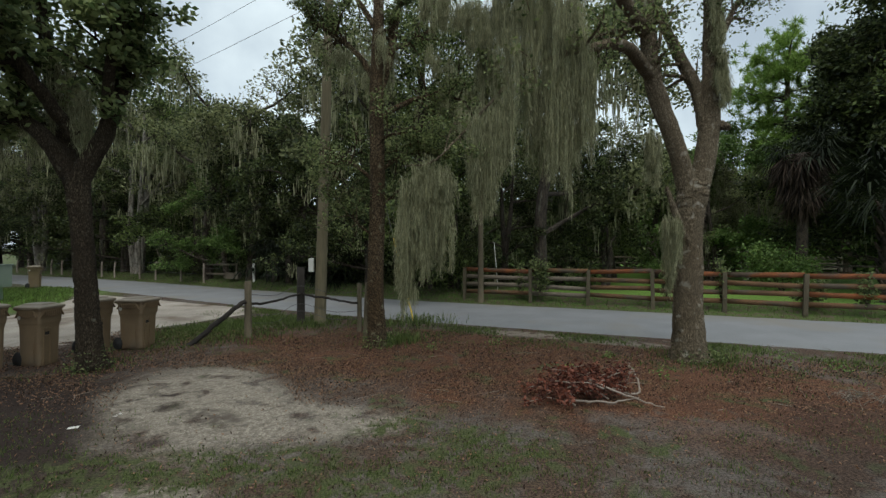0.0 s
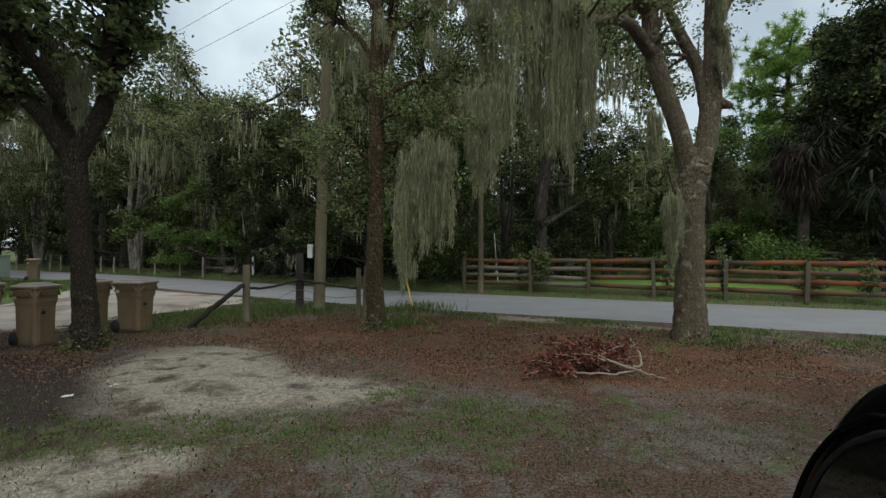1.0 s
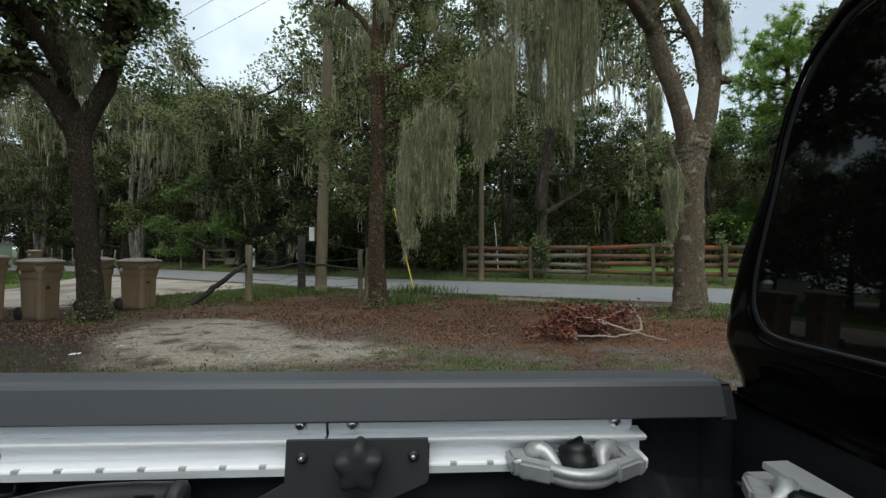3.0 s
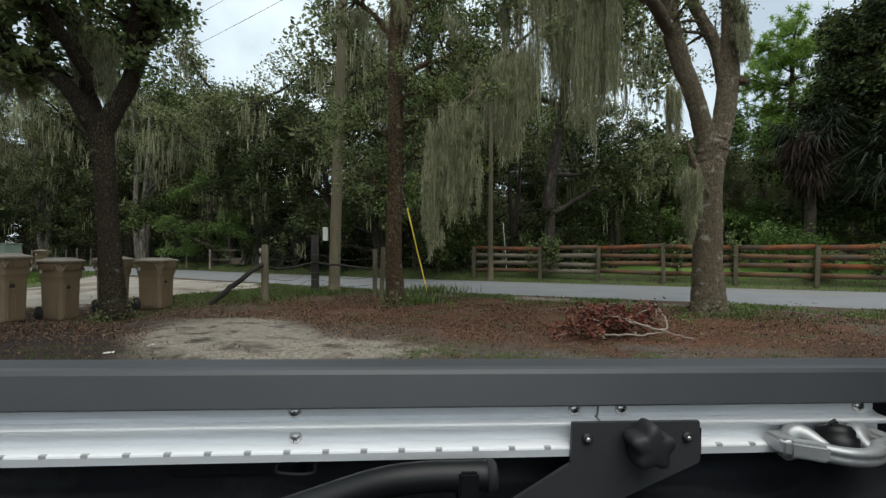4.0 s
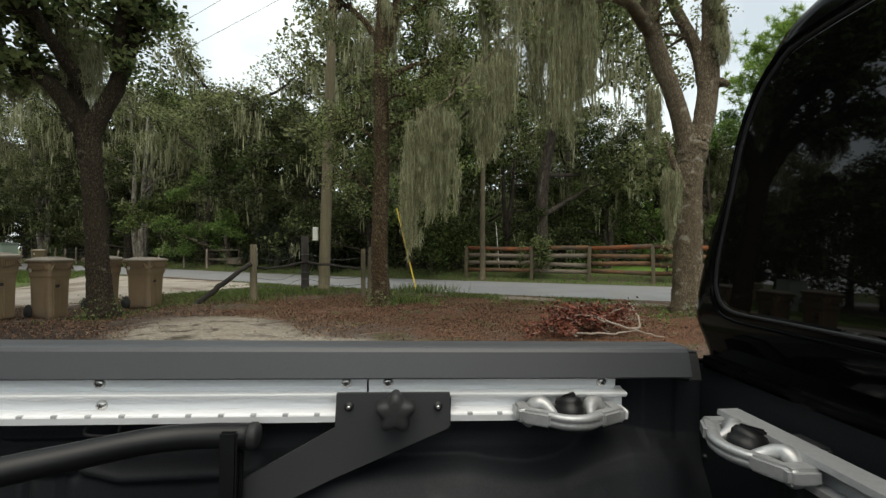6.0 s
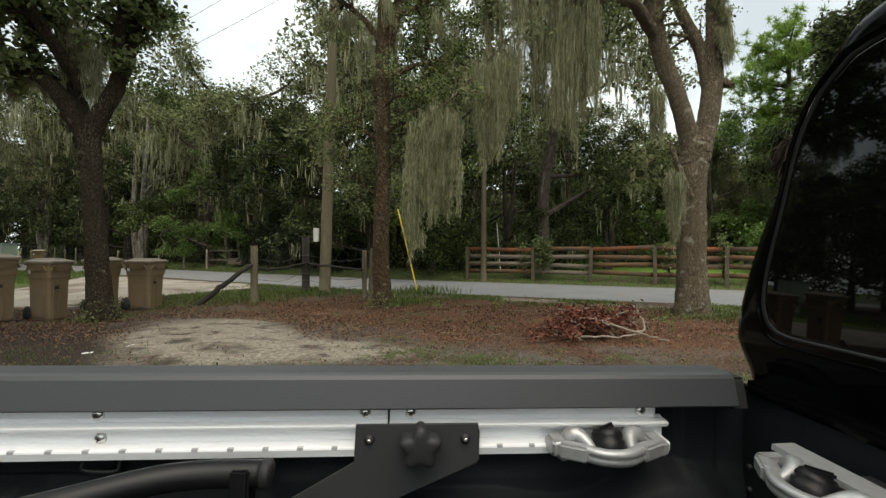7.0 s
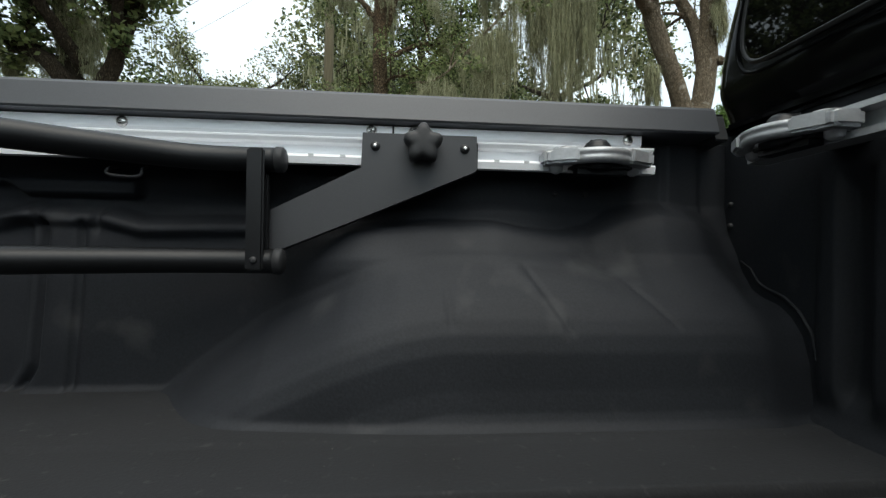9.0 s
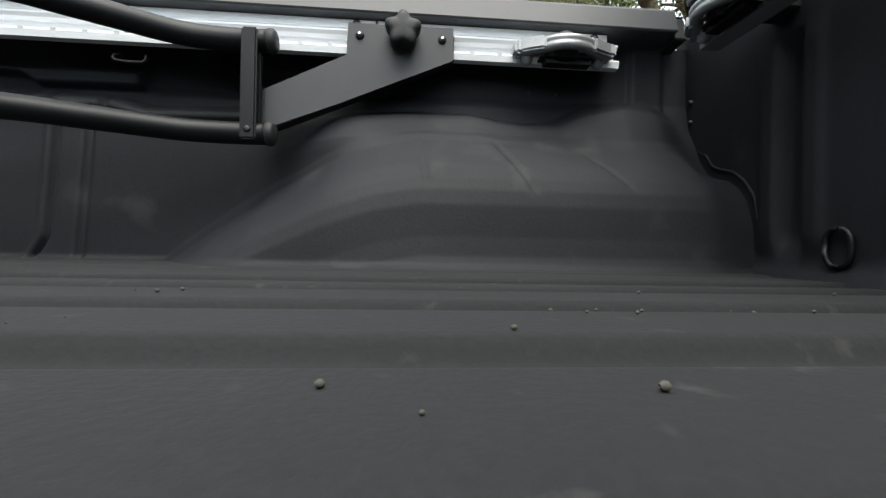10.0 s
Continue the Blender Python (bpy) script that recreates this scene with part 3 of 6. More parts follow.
def moss_fuzz(rng, v, seg=5, per=2, size=0.05):
    """Short curled wisps along the strands."""
    c = v.reshape(-1, seg * 2, 3)
    pick = np.repeat(c[:, :-2].reshape(-1, 3), per, 0)
    pick = pick + rng.normal(size=pick.shape) * (0.025, 0.025, 0.05)
    n = len(pick)
    d = unit(rng.normal(size=(n, 3)) * (0.3, 0.3, 0.3) + (0, 0, -1.2))
    w = unit(np.cross(d, rng.normal(size=(n, 3))))
    s = (size * rng.uniform(0.6, 1.8, n))[:, None]
    q = np.stack([pick, pick + d * s * 0.5 + w * s * 0.035, pick + d * s, pick + d * s * 0.5 - w * s * 0.035], 1).reshape(-1, 3)
    return q, np.arange(n * 4).reshape(n, 4)


def hang_moss(rng, tree, moss, strands, spread, width=0.022, fuzz=2, size=0.05):
    tops, lens = np.array([m[:3] for m in moss]), np.array([m[3] for m in moss])
    wide = np.array([m[4] if len(m) > 4 else spread for m in moss])
    v, f = moss_strips(rng, tops, lens, strands, wide, width)
    pieces = [(v, f)]
    if fuzz:
        pieces.append(moss_fuzz(rng, v, 4, fuzz, size))
    tagged(attach("moss", np_mesh("moss", *merged(pieces)), MOSS, tree, "grey-green hanging moss"), kind="stuff")


def named_tree(name, seed, base, trunk, limbs, bark, leaf, twig_n, reach, per, radius, leaf_len, label, moss=(), moss_strands=110, moss_spread=0.16, sides=26, fuzz=1):
    """A tree from the run of its trunk and limbs (points and radii, from its foot)."""
    rng = np.random.default_rng(seed)
    tree = thing(name, base, label, "tree")
    line = smooth_line(trunk[0], 90)
    line[1:-1] += rng.normal(size=(88, 3)) * (0.004, 0.004, 0)
    attach("trunk", np_mesh("trunk", *tube(line, trunk[1], sides, 0.016, rng)), bark, tree, smooth=True)
    tips = []
    twig_all = []
    for pts, radii, *own in limbs:
        ll = smooth_line(pts, 36)
        ll[1:-1] += rng.normal(size=(34, 3)) * 0.006
        attach("limb", np_mesh("limb", *tube(ll, radii, 16, 0.04, rng)), bark, tree, smooth=True)
        a, b = twigs(rng, ll, radii[0], own[0] if own else twig_n, reach, 0.0, 0.4)
        twig_all += a
        tips += b
    if twig_all:
        tagged(attach("brushwood", np_mesh("brushwood", *merged(twig_all)), bark, tree), kind="stuff")
    if tips:
        tagged(attach("crown", crown_mesh(rng, tips, per, radius, leaf_len), leaf, tree), kind="stuff")
    if len(moss):
        hang_moss(rng, tree, moss, moss_strands, moss_spread, 0.0075, fuzz, 0.085)
    return tree


def limb_moss(rng, pts, n, lo, hi, jitter=0.1, spread=0.12):
    l = smooth_line(pts, n)
    return [(*(p + rng.normal(size=3) * jitter), rng.uniform(lo, hi), spread) for p in l]


rg = np.random.default_rng(3)
# oak by the bins
named_tree("oak_tree", 11, (-6.40, 7.75, 0), ([(0.06, 0, -0.1), (0.0, 0, 0.25), (-0.08, 0, 1.4), (-0.16, 0, 2.6), (-0.25, 0, 3.5)], [0.32, 0.21, 0.17, 0.165, 0.20]),
           [([(-0.25, 0, 3.3), (-0.8, -0.1, 4.2), (-1.7, -0.2, 4.7), (-3.4, -0.3, 5.5)], [0.17, 0.13, 0.10, 0.04]),
            ([(-0.25, 0, 3.4), (-0.7, 0.2, 4.4), (-0.95, 0.2, 5.8), (-1.1, 0, 8.0)], [0.17, 0.13, 0.1, 0.04], 26),
            ([(-0.2, 0, 3.4), (0.25, 0.1, 4.4), (0.65, 0, 5.4), (1.0, -0.3, 7.2)], [0.17, 0.13, 0.1, 0.04], 26),
            ([(0.3, 0, 4.6), (0.8, -0.5, 5.6), (1.2, -0.8, 6.5)], [0.1, 0.07, 0.03]),
            ([(-0.3, 0, 4.2), (-0.6, -0.8, 5.4), (-0.4, -1.5, 6.6)], [0.12, 0.08, 0.03], 24),
            ([(-0.8, -0.3, 5.0), (-1.6, -1.0, 5.9), (-2.2, -1.6, 6.6)], [0.11, 0.08, 0.03], 24),
            ([(-1.6, -0.2, 4.7), (-2.2, 0.2, 5.6), (-2.8, 0.3, 7.0)], [0.09, 0.07, 0.03], 20)],
           BARK_BIN, LEAF_BROAD, 20, 0.95, 24, 0.18, 0.14, "leafy oak with dark bark and forked trunk beside the bins",
           moss=limb_moss(rg, [(-0.3, 0.1, 5.0), (-0.6, 0.1, 5.6), (-0.1, 0, 5.0)], 8, 0.9, 1.7) + limb_moss(rg, [(-1.2, 0, 4.5), (-2.5, 0.1, 4.9)], 6, 0.4, 0.9))
# oak in the middle
named_tree("laurel_oak_tree", 12, (-1.5, 9.5, 0), ([(0, 0, -0.1), (0, 0, 0.2), (-0.03, 0, 1.4), (0.02, 0, 3.4), (0.0, 0, 5.6), (0.05, 0, 7.6), (0.0, 0.1, 10.5)], [0.29, 0.21, 0.18, 0.17, 0.15, 0.11, 0.05]),
           [([(0.0, 0, 5.4), (0.25, 0.2, 6.4), (0.45, 0.3, 7.6), (0.8, 0.5, 9.6)], [0.12, 0.1, 0.07, 0.03]),
            ([(0.0, 0, 5.8), (-0.5, 0.3, 6.6), (-1.3, 0.3, 7.2), (-1.7, 0.5, 7.6)], [0.08, 0.06, 0.045, 0.02], 26),
            ([(0.0, 0, 5.0), (0.7, 0.3, 5.5), (1.4, 0.5, 5.7), (2.0, 0.6, 5.6)], [0.07, 0.055, 0.04, 0.02]),
            ([(0.0, 0, 3.6), (-0.5, 0.1, 4.0), (-1.1, 0.2, 4.3)], [0.05, 0.035, 0.012], 14),
            ([(0.0, 0, 3.8), (0.5, 0.2, 4.2), (1.2, 0.3, 4.4)], [0.05, 0.035, 0.012], 20),
            ([(0.0, 0, 4.4), (0.3, -0.2, 4.6), (0.9, -0.1, 4.7)], [0.04, 0.03, 0.012], 14),
            ([(0.0, 0, 2.4), (-0.3, -0.1, 2.6), (-0.7, 0, 3.0)], [0.03, 0.02, 0.008], 7),
            ([(0.0, 0, 2.9), (0.25, -0.1, 3.2), (0.5, 0, 3.4)], [0.03, 0.02, 0.008], 6),
            ([(0.0, 0, 6.4), (0.7, 0.4, 6.9), (1.2, 0.4, 7.2)], [0.07, 0.05, 0.02], 12),
            ([(0.0, 0, 7.0), (-0.6, 0.2, 8.0), (-1.2, 0.2, 9.0)], [0.07, 0.05, 0.02], 30)],
           BARK_FLAKE, LEAF, 24, 0.8, 32, 0.16, 0.07, "slim oak with flaking reddish bark beside the road",
           moss=limb_moss(rg, [(0.2, 0.3, 6.7), (0.6, 0.4, 6.7), (1.2, 0.5, 6.6), (1.6, 0.5, 5.7)], 9, 0.5, 1.4, 0.2) + limb_moss(rg, [(-0.3, 0, 6.4), (-1.2, 0.2, 6.9)], 4, 0.4, 1.0, 0.2))
# big forked oak
MR = limb_moss(rg, [(-2.5, -1.3, 6.5), (-3.0, -1.4, 6.3), (-3.5, -1.4, 6.4), (-4.15, -1.5, 6.3)], 15, 1.2, 3.8, 0.14, 0.09)
MR += limb_moss(rg, [(-2.5, -1.35, 5.3), (-2.75, -1.3, 5.5), (-3.3, -1.4, 5.2)], 9, 1.6, 2.9, 0.10)
MR += limb_moss(rg, [(-4.0, -1.5, 6.3), (-4.9, -1.6, 6.2)], 3, 0.4, 0.9, 0.15)
MR += limb_moss(rg, [(-3.85, -1.5, 4.6), (-4.05, -1.6, 4.3), (-4.3, -1.65, 4.15)], 6, 1.1, 1.9, 0.05, 0.07)
MR += limb_moss(rg, [(-4.75, -1.8, 3.45), (-4.98, -1.8, 3.5), (-5.15, -1.8, 3.45), (-5.3, -1.8, 3.1), (-5.42, -1.8, 2.6)], 10, 1.0, 1.9, 0.04, 0.07)
MR += limb_moss(rg, [(-0.62, -0.4, 2.75), (-0.5, -0.35, 2.7)], 4, 1.2, 1.7, 0.03, 0.05) + limb_moss(rg, [(-0.85, -0.3, 4.4), (-0.8, -0.3, 4.3)], 2, 0.9, 1.3, 0.02, 0.04)
MR += limb_moss(rg, [(0.42, -0.2, 7.4), (0.5, -0.2, 5.6)], 6, 0.4, 0.8, 0.04, 0.06)
named_tree("live_oak_tree", 13, (4.75, 8.35, 0), ([(0.02, 0, -0.1), (0, 0, 0.22), (-0.02, 0, 1.2), (0.0, 0, 2.6), (0.1, 0, 3.4)], [0.42, 0.31, 0.255, 0.25, 0.28]),
           [([(0.02, 0, 3.1), (-0.28, -0.05, 4.1), (-0.7, -0.1, 5.2), (-0.9, -0.2, 6.2), (-1.0, -0.3, 8.2)], [0.20, 0.17, 0.16, 0.14, 0.08]),
            ([(0.12, 0, 3.1), (0.36, 0, 4.2), (0.42, 0, 5.6), (0.45, 0, 7.0), (0.5, 0, 9.0)], [0.22, 0.18, 0.16, 0.15, 0.08]),
            ([(0.35, 0, 4.3), (0.22, 0.1, 5.2), (-0.2, 0.2, 6.2), (-0.7, 0.3, 7.6)], [0.14, 0.12, 0.10, 0.05]),
            ([(-0.75, -0.1, 5.4), (-1.6, -0.8, 5.7), (-2.5, -1.3, 5.4), (-3.7, -1.4, 5.0)], [0.12, 0.10, 0.06, 0.02], 9),
            ([(-0.9, -0.2, 6.2), (-2.2, -1.1, 6.8), (-3.6, -1.4, 6.6), (-5.0, -1.6, 6.3)], [0.12, 0.10, 0.07, 0.02], 14),
            ([(-3.5, -1.4, 5.05), (-4.3, -1.6, 4.15), (-4.9, -1.8, 3.5), (-5.4, -1.8, 3.4)], [0.025, 0.02, 0.014, 0.006], 2),
            ([(-0.05, -0.1, 2.2), (-0.28, -0.25, 2.45), (-0.48, -0.28, 3.0), (-0.58, -0.28, 3.3)], [0.09, 0.07, 0.05, 0.03], 0),
            ([(0.36, 0, 4.5), (0.55, -0.06, 4.52), (0.72, -0.1, 4.46)], [0.12, 0.10, 0.05], 0),
            ([(0.4, 0, 5.8), (1.0, 0.3, 6.8), (1.5, 0.4, 7.8)], [0.08, 0.05, 0.02], 12),
            ([(-0.6, 0.2, 6.6), (-1.4, 0.6, 6.6), (-2.2, 0.8, 6.3)], [0.06, 0.05, 0.02], 12)],
           BARK_LIVE, LEAF, 12, 0.9, 28, 0.17, 0.07, "large live oak with forked pale trunk and hanging moss",
           moss=MR, moss_strands=340, moss_spread=0.11)


def wild_tree(name, seed, height, radius, leaf, bark, label, stems=1, per=55, leaf_len=0.16, side=8, mossy=12, low=0.3, limbs=8):
    """A woodland tree at the origin: crooked stems, limbs, an uneven crown and some moss."""
    rng = np.random.default_rng(seed)
    tree = thing(name, (0, 0, 0), label, "tree", "woodland trees")
    tips, wood, moss = [], [], []
    for s in range(stems):
        a = rng.uniform(0, 6.3)
        lean = rng.uniform(0.2, 0.9) * (2.6 if stems > 2 else 1.4 if stems > 1 else 0.6)
        o = np.array([math.cos(a), math.sin(a), 0])
        pts = [o * 0.15 * (stems > 1), o * lean * 0.4 + (rng.normal() * 0.1, rng.normal() * 0.1, height * 0.25), o * lean + (rng.normal() * 0.2, rng.normal() * 0.2, height * 0.55), o * lean * 1.3 + (0, 0, height * 0.84)]
        r = height * (0.017 if stems == 1 else 0.030) / math.sqrt(stems)
        line = smooth_line(pts, 14)
        attach("trunk", np_mesh("trunk", *tube(line, [r * 1.35, r, r * 0.8, r * 0.25], 8, 0.05, rng)), bark, tree, smooth=True)
        n = limbs if stems == 1 else max(3, limbs // 2)
        for k in range(n):
            u = low + (0.97 - low) * (k + rng.uniform(0, 1)) / n
            p = line[int(u * 13)]
            b = rng.uniform(0, 6.3) if k else a
            ln = radius * rng.uniform(0.7, 1.1) * (1.2 - 0.6 * u)
            d = np.array([math.cos(b), math.sin(b), rng.uniform(0.1, 0.6)])
            ll = smooth_line([p, p + d * ln * 0.5, p + d * ln * 0.9 + (0, 0, rng.uniform(-0.2, 0.6)), p + d * ln * 1.1 - (0, 0, 0.2)], 8)
            attach("limb", np_mesh("limb", *tube(ll, [r * 0.5, r * 0.25, 0.012], 5)), bark, tree)
            a2, b2 = twigs(rng, ll, r * 0.4, side, radius * 0.38, 0.1, 0.2)
            wood += a2
            tips += b2
            for _ in range(mossy // 4):
                q = ll[rng.integers(3, 8)]
                moss.append((*(q + rng.normal(size=3) * 0.35), rng.uniform(0.7, 2.2)))
    tagged(attach("brushwood", np_mesh("brushwood", *merged(wood)), bark, tree), kind="stuff")
    tagged(attach("crown", crown_mesh(rng, tips, per, radius * 0.085, leaf_len, 0.55), leaf, tree), kind="stuff")
    if moss:
        hang_moss(rng, tree, moss, 18, 0.16, 0.045, 0)
    return tree


KINDS = [
    wild_tree("woodland_oak_tree", 21, 12, 4.4, LEAF_MIST, BARK_DARK, "mossy woodland oak with grey limbs", 1, 38, 0.178, 8, 56),
    wild_tree("woodland_oak_tree", 22, 10.5, 4.0, LEAF_MIST, BARK_PALE, "many-stemmed mossy oak at the wood's edge", 4, 30, 0.15, 7, 44, 0.44),
    wild_tree("woodland_oak_tree", 23, 13, 4.4, LEAF_DARK, BARK_DARK, "tall dark woodland tree", 1, 46, 0.175, 8, 8, 0.24),
    wild_tree("sapling_tree", 24, 7.5, 2.6, LEAF_PALE, BARK, "slender pale-leaved young tree", 1, 60, 0.12, 8, 0, 0.12, 10),
    wild_tree("woodland_oak_tree", 25, 9, 3.8, LEAF_SHADED, BARK_DARK, "low understorey tree with shade-darkened leaves", 2, 34, 0.185, 8, 8, 0.10, 9),
    wild_tree("shade_oak_tree", 26, 14, 5.0, LEAF_SHADED, BARK_DARK, "broad oak with dense dark foliage over the palms", 1, 95, 0.21, 10, 6, 0.33, 14),
]
# kind, x, y, turn, size
# the unseen trees left and behind are added to block light and be reflected
STAND = [
    (1, -22.4, 31.2, 20, 1.3), (3, -13.5, 26.6, 60, 1.1), (4, -6.2, 22.4, 10, 0.94), (0, -27.5, 34.7, 140, 1.5), (0, -11.3, 25.0, 200, 1.06), (0, -14.6, 26.5, 90, 1.1), (0, -2.4, 23.4, 320, 1.32),
    (2, -6.2, 26.0, 30, 0.8), (4, -3.6, 21.1, 75, 0.81), (2, -1.0, 21.0, 15, 1.0), (0, -1.6, 20.4, 120, 1.08), (0, 4.3, 18.9, 80, 1.2), (2, 1.0, 23.5, 250, 0.92), (4, 0.3, 19.6, 300, 0.56),
    (2, 6.0, 22.5, 120, 0.76), (0, -34.8, 40.0, 33, 1.5), (1, -33.8, 35.9, 190, 1.22), (4, -28.5, 34.5, 10, 0.95), (2, -36.9, 41.5, 50, 1.07), (4, -39.8, 41.4, 95, 1.08), (0, -48.0, 45.8, 10, 1.5),
    (2, 9.5, 24.0, 210, 0.64), (4, 8.0, 21.0, 45, 0.77), (0, 13.0, 26.5, 20, 0.8), (1, 17.0, 24.0, 70, 0.66), (2, 21.5, 20.0, 160, 0.96), (0, 30, 32, 100, 1.44),
    (2, 22.6, 16.2, 240, 1.2), (4, -17.6, 30.5, 210, 0.9), (4, 3.0, 21.2, 170, 0.72), (0, 2.0, 28.0, 60, 1.1), (2, -2.5, 31.0, 0, 0.76), (0, 8.5, 31.0, 20, 1.02), (0, -13.5, 0.0, 75, 1.26),
    (2, -12.5, -4.5, 200, 1.35), (0, -15.5, 4.0, 20, 1.32), (2, -18.5, 0.5, 120, 0.96), (0, -22, 9.5, 300, 1.2), (3, 14.5, 23.5, 40, 1.17), (3, 18.0, 27.5, 100, 1.35), (4, 20.0, 17.6, 10, 1.03),
    (2, -10.0, -10.0, 0, 1.3), (2, -17.0, -7.0, 90, 1.4), (4, -12.5, 4.0, 0, 1.2), (0, 14.2, 22.5, 250, 0.6), (5, 21.6, 18.4, 40, 0.98), (5, 20.0, 17.4, 110, 0.9), (5, 25.5, 20.5, 160, 1.2), (5, -31.0, 24.5, 20, 0.75), (2, -36.0, 26.0, 70, 0.9), (3, 20.0, 31.0, 20, 1.6), (4, -8.6, 25.8, 10, 1.1), (2, -19.5, 34.0, 10, 1.1), (4, -24.5, 33.0, 70, 1.0), (0, -30.5, 36.0, 200, 1.3),
    (4, -27.5, 19.0, 0, 1.3), (2, -34.0, 21.0, 80, 1.1), (4, -38.5, 25.0, 150, 1.3), (5, -41.0, 41.5, 60, 0.7), (4, -24.0, 15.5, 200, 1.0), (4, -44.0, 42.0, 240, 1.3), (4, -30.0, 16.0, 300, 1.2), (2, -46.5, 44.5, 10, 1.0),
]
first = {}
for k, x, y, turn, size in STAND:
    m = pose(x, y, float(hill(x, y)) - 0.05, 0, 0, turn) @ Matrix.Diagonal((size, size, size, 1))
    if k in first:
        copy_thing(KINDS[k], m)
    else:
        first[k] = m
for k, m in first.items():
    KINDS[k].matrix_world = m


# pine and palm past the fence
def pine():
    rng = np.random.default_rng(31)
    t = thing("pine_tree", (21.3, 26.8, 0.25), "tall pine with bright green needle tufts", "tree")
    line = smooth_line([(0, 0, 0), (0.2, 0, 5), (0.1, 0, 10), (0.3, 0, 14.5)], 16)
    attach("trunk", np_mesh("trunk", *tube(line, [0.26, 0.22, 0.16, 0.06], 9, 0.05, rng)), BARK_RED, t, smooth=True)
    tufts = []
    for k in range(66):
        z = rng.uniform(3.6, 14.6)
        a = rng.uniform(0, 6.3)
        ln = rng.uniform(1.2, 4.2) * (1.25 - z / 26)
        p = np.array([0.15, 0, z])
        d = np.array([math.cos(a), math.sin(a), 0.18])
        ll = smooth_line([p, p + d * ln * 0.5, p + d * ln + (0, 0, 0.25)], 8)
        attach("limb", np_mesh("limb", *tube(ll, [0.06, 0.015], 5)), BARK_DARK, t)
        for _ in range(20):
            tufts.append(ll[rng.integers(3, 8)] + rng.normal(size=3) * (0.45, 0.45, 0.20))
    c = np.repeat(np.array(tufts), 46, 0)
    d = unit(rng.normal(size=c.shape) + (0, 0, 0.5))
    w = unit(np.cross(d, rng.normal(size=c.shape))) * 0.02
    s = rng.uniform(0.22, 0.42, len(c))[:, None]
    v = np.stack([c - w, c + w, c + d * s + w * 0.3, c + d * s - w * 0.3], 1).reshape(-1, 3)
    tagged(attach("needle_crown", np_mesh("needle_crown", v, np.arange(len(v)).reshape(-1, 4)), NEEDLE, t), kind="stuff")
    return t


def fan_leaf(rng, at, way, size, droop, blades=30):
    """A palm fan: folded blades spread from the end of a stalk."""
    way = unit(np.array(way, dtype=float))
    side = unit(np.cross(way, (0, 0, 1.0)) + 1e-6)
    up = np.cross(side, way)
    hub = at + way * size * 0.7
    pieces = [tube([at, at + way * size * 0.35 + (0, 0, 0.03), hub], [0.014, 0.009], 4)]
    v = []
    for k in range(blades):
        a = radians(-125 + 250 * k / (blades - 1))
        d = way * math.cos(a) + side * math.sin(a) + up * 0.12 + rng.normal(size=3) * 0.13
        ln = size * (0.62 + 0.25 * math.cos(a)) * rng.uniform(0.6, 1.15)
        wv = unit(np.cross(d, up)) * size * 0.018
        m = hub + d * ln * 0.55
        e = hub + d * ln - np.array([0, 0, droop * ln])
        v += [hub, m + wv, e, m - wv]
    pieces.append((np.array(v), np.arange(len(v)).reshape(-1, 4)))
    return merged(pieces)


def dry_leaf(rng, at, out, size, blades=16):
    """A withered fan that hangs folded from its stalk."""
    hub = at + out * size * 0.45 - np.array([0, 0, size * 0.12])
    pieces = [tube([at, (at + hub) / 2 + (0, 0, 0.04), hub], [0.016, 0.01], 4)]
    v = []
    for _ in range(blades):
        d = unit(np.array([0, 0, -1.0]) + out * rng.uniform(-0.15, 0.45) + rng.normal(size=3) * 0.22)
        ln = size * rng.uniform(0.55, 1.05)
        wv = unit(np.cross(d, rng.normal(size=3))) * size * 0.022
        m = hub + d * ln * 0.5 + rng.normal(size=3) * 0.03
        v += [hub, m + wv, hub + d * ln + rng.normal(size=3) * 0.05, m - wv]
    pieces.append((np.array(v), np.arange(len(v)).reshape(-1, 4)))
    return merged(pieces)


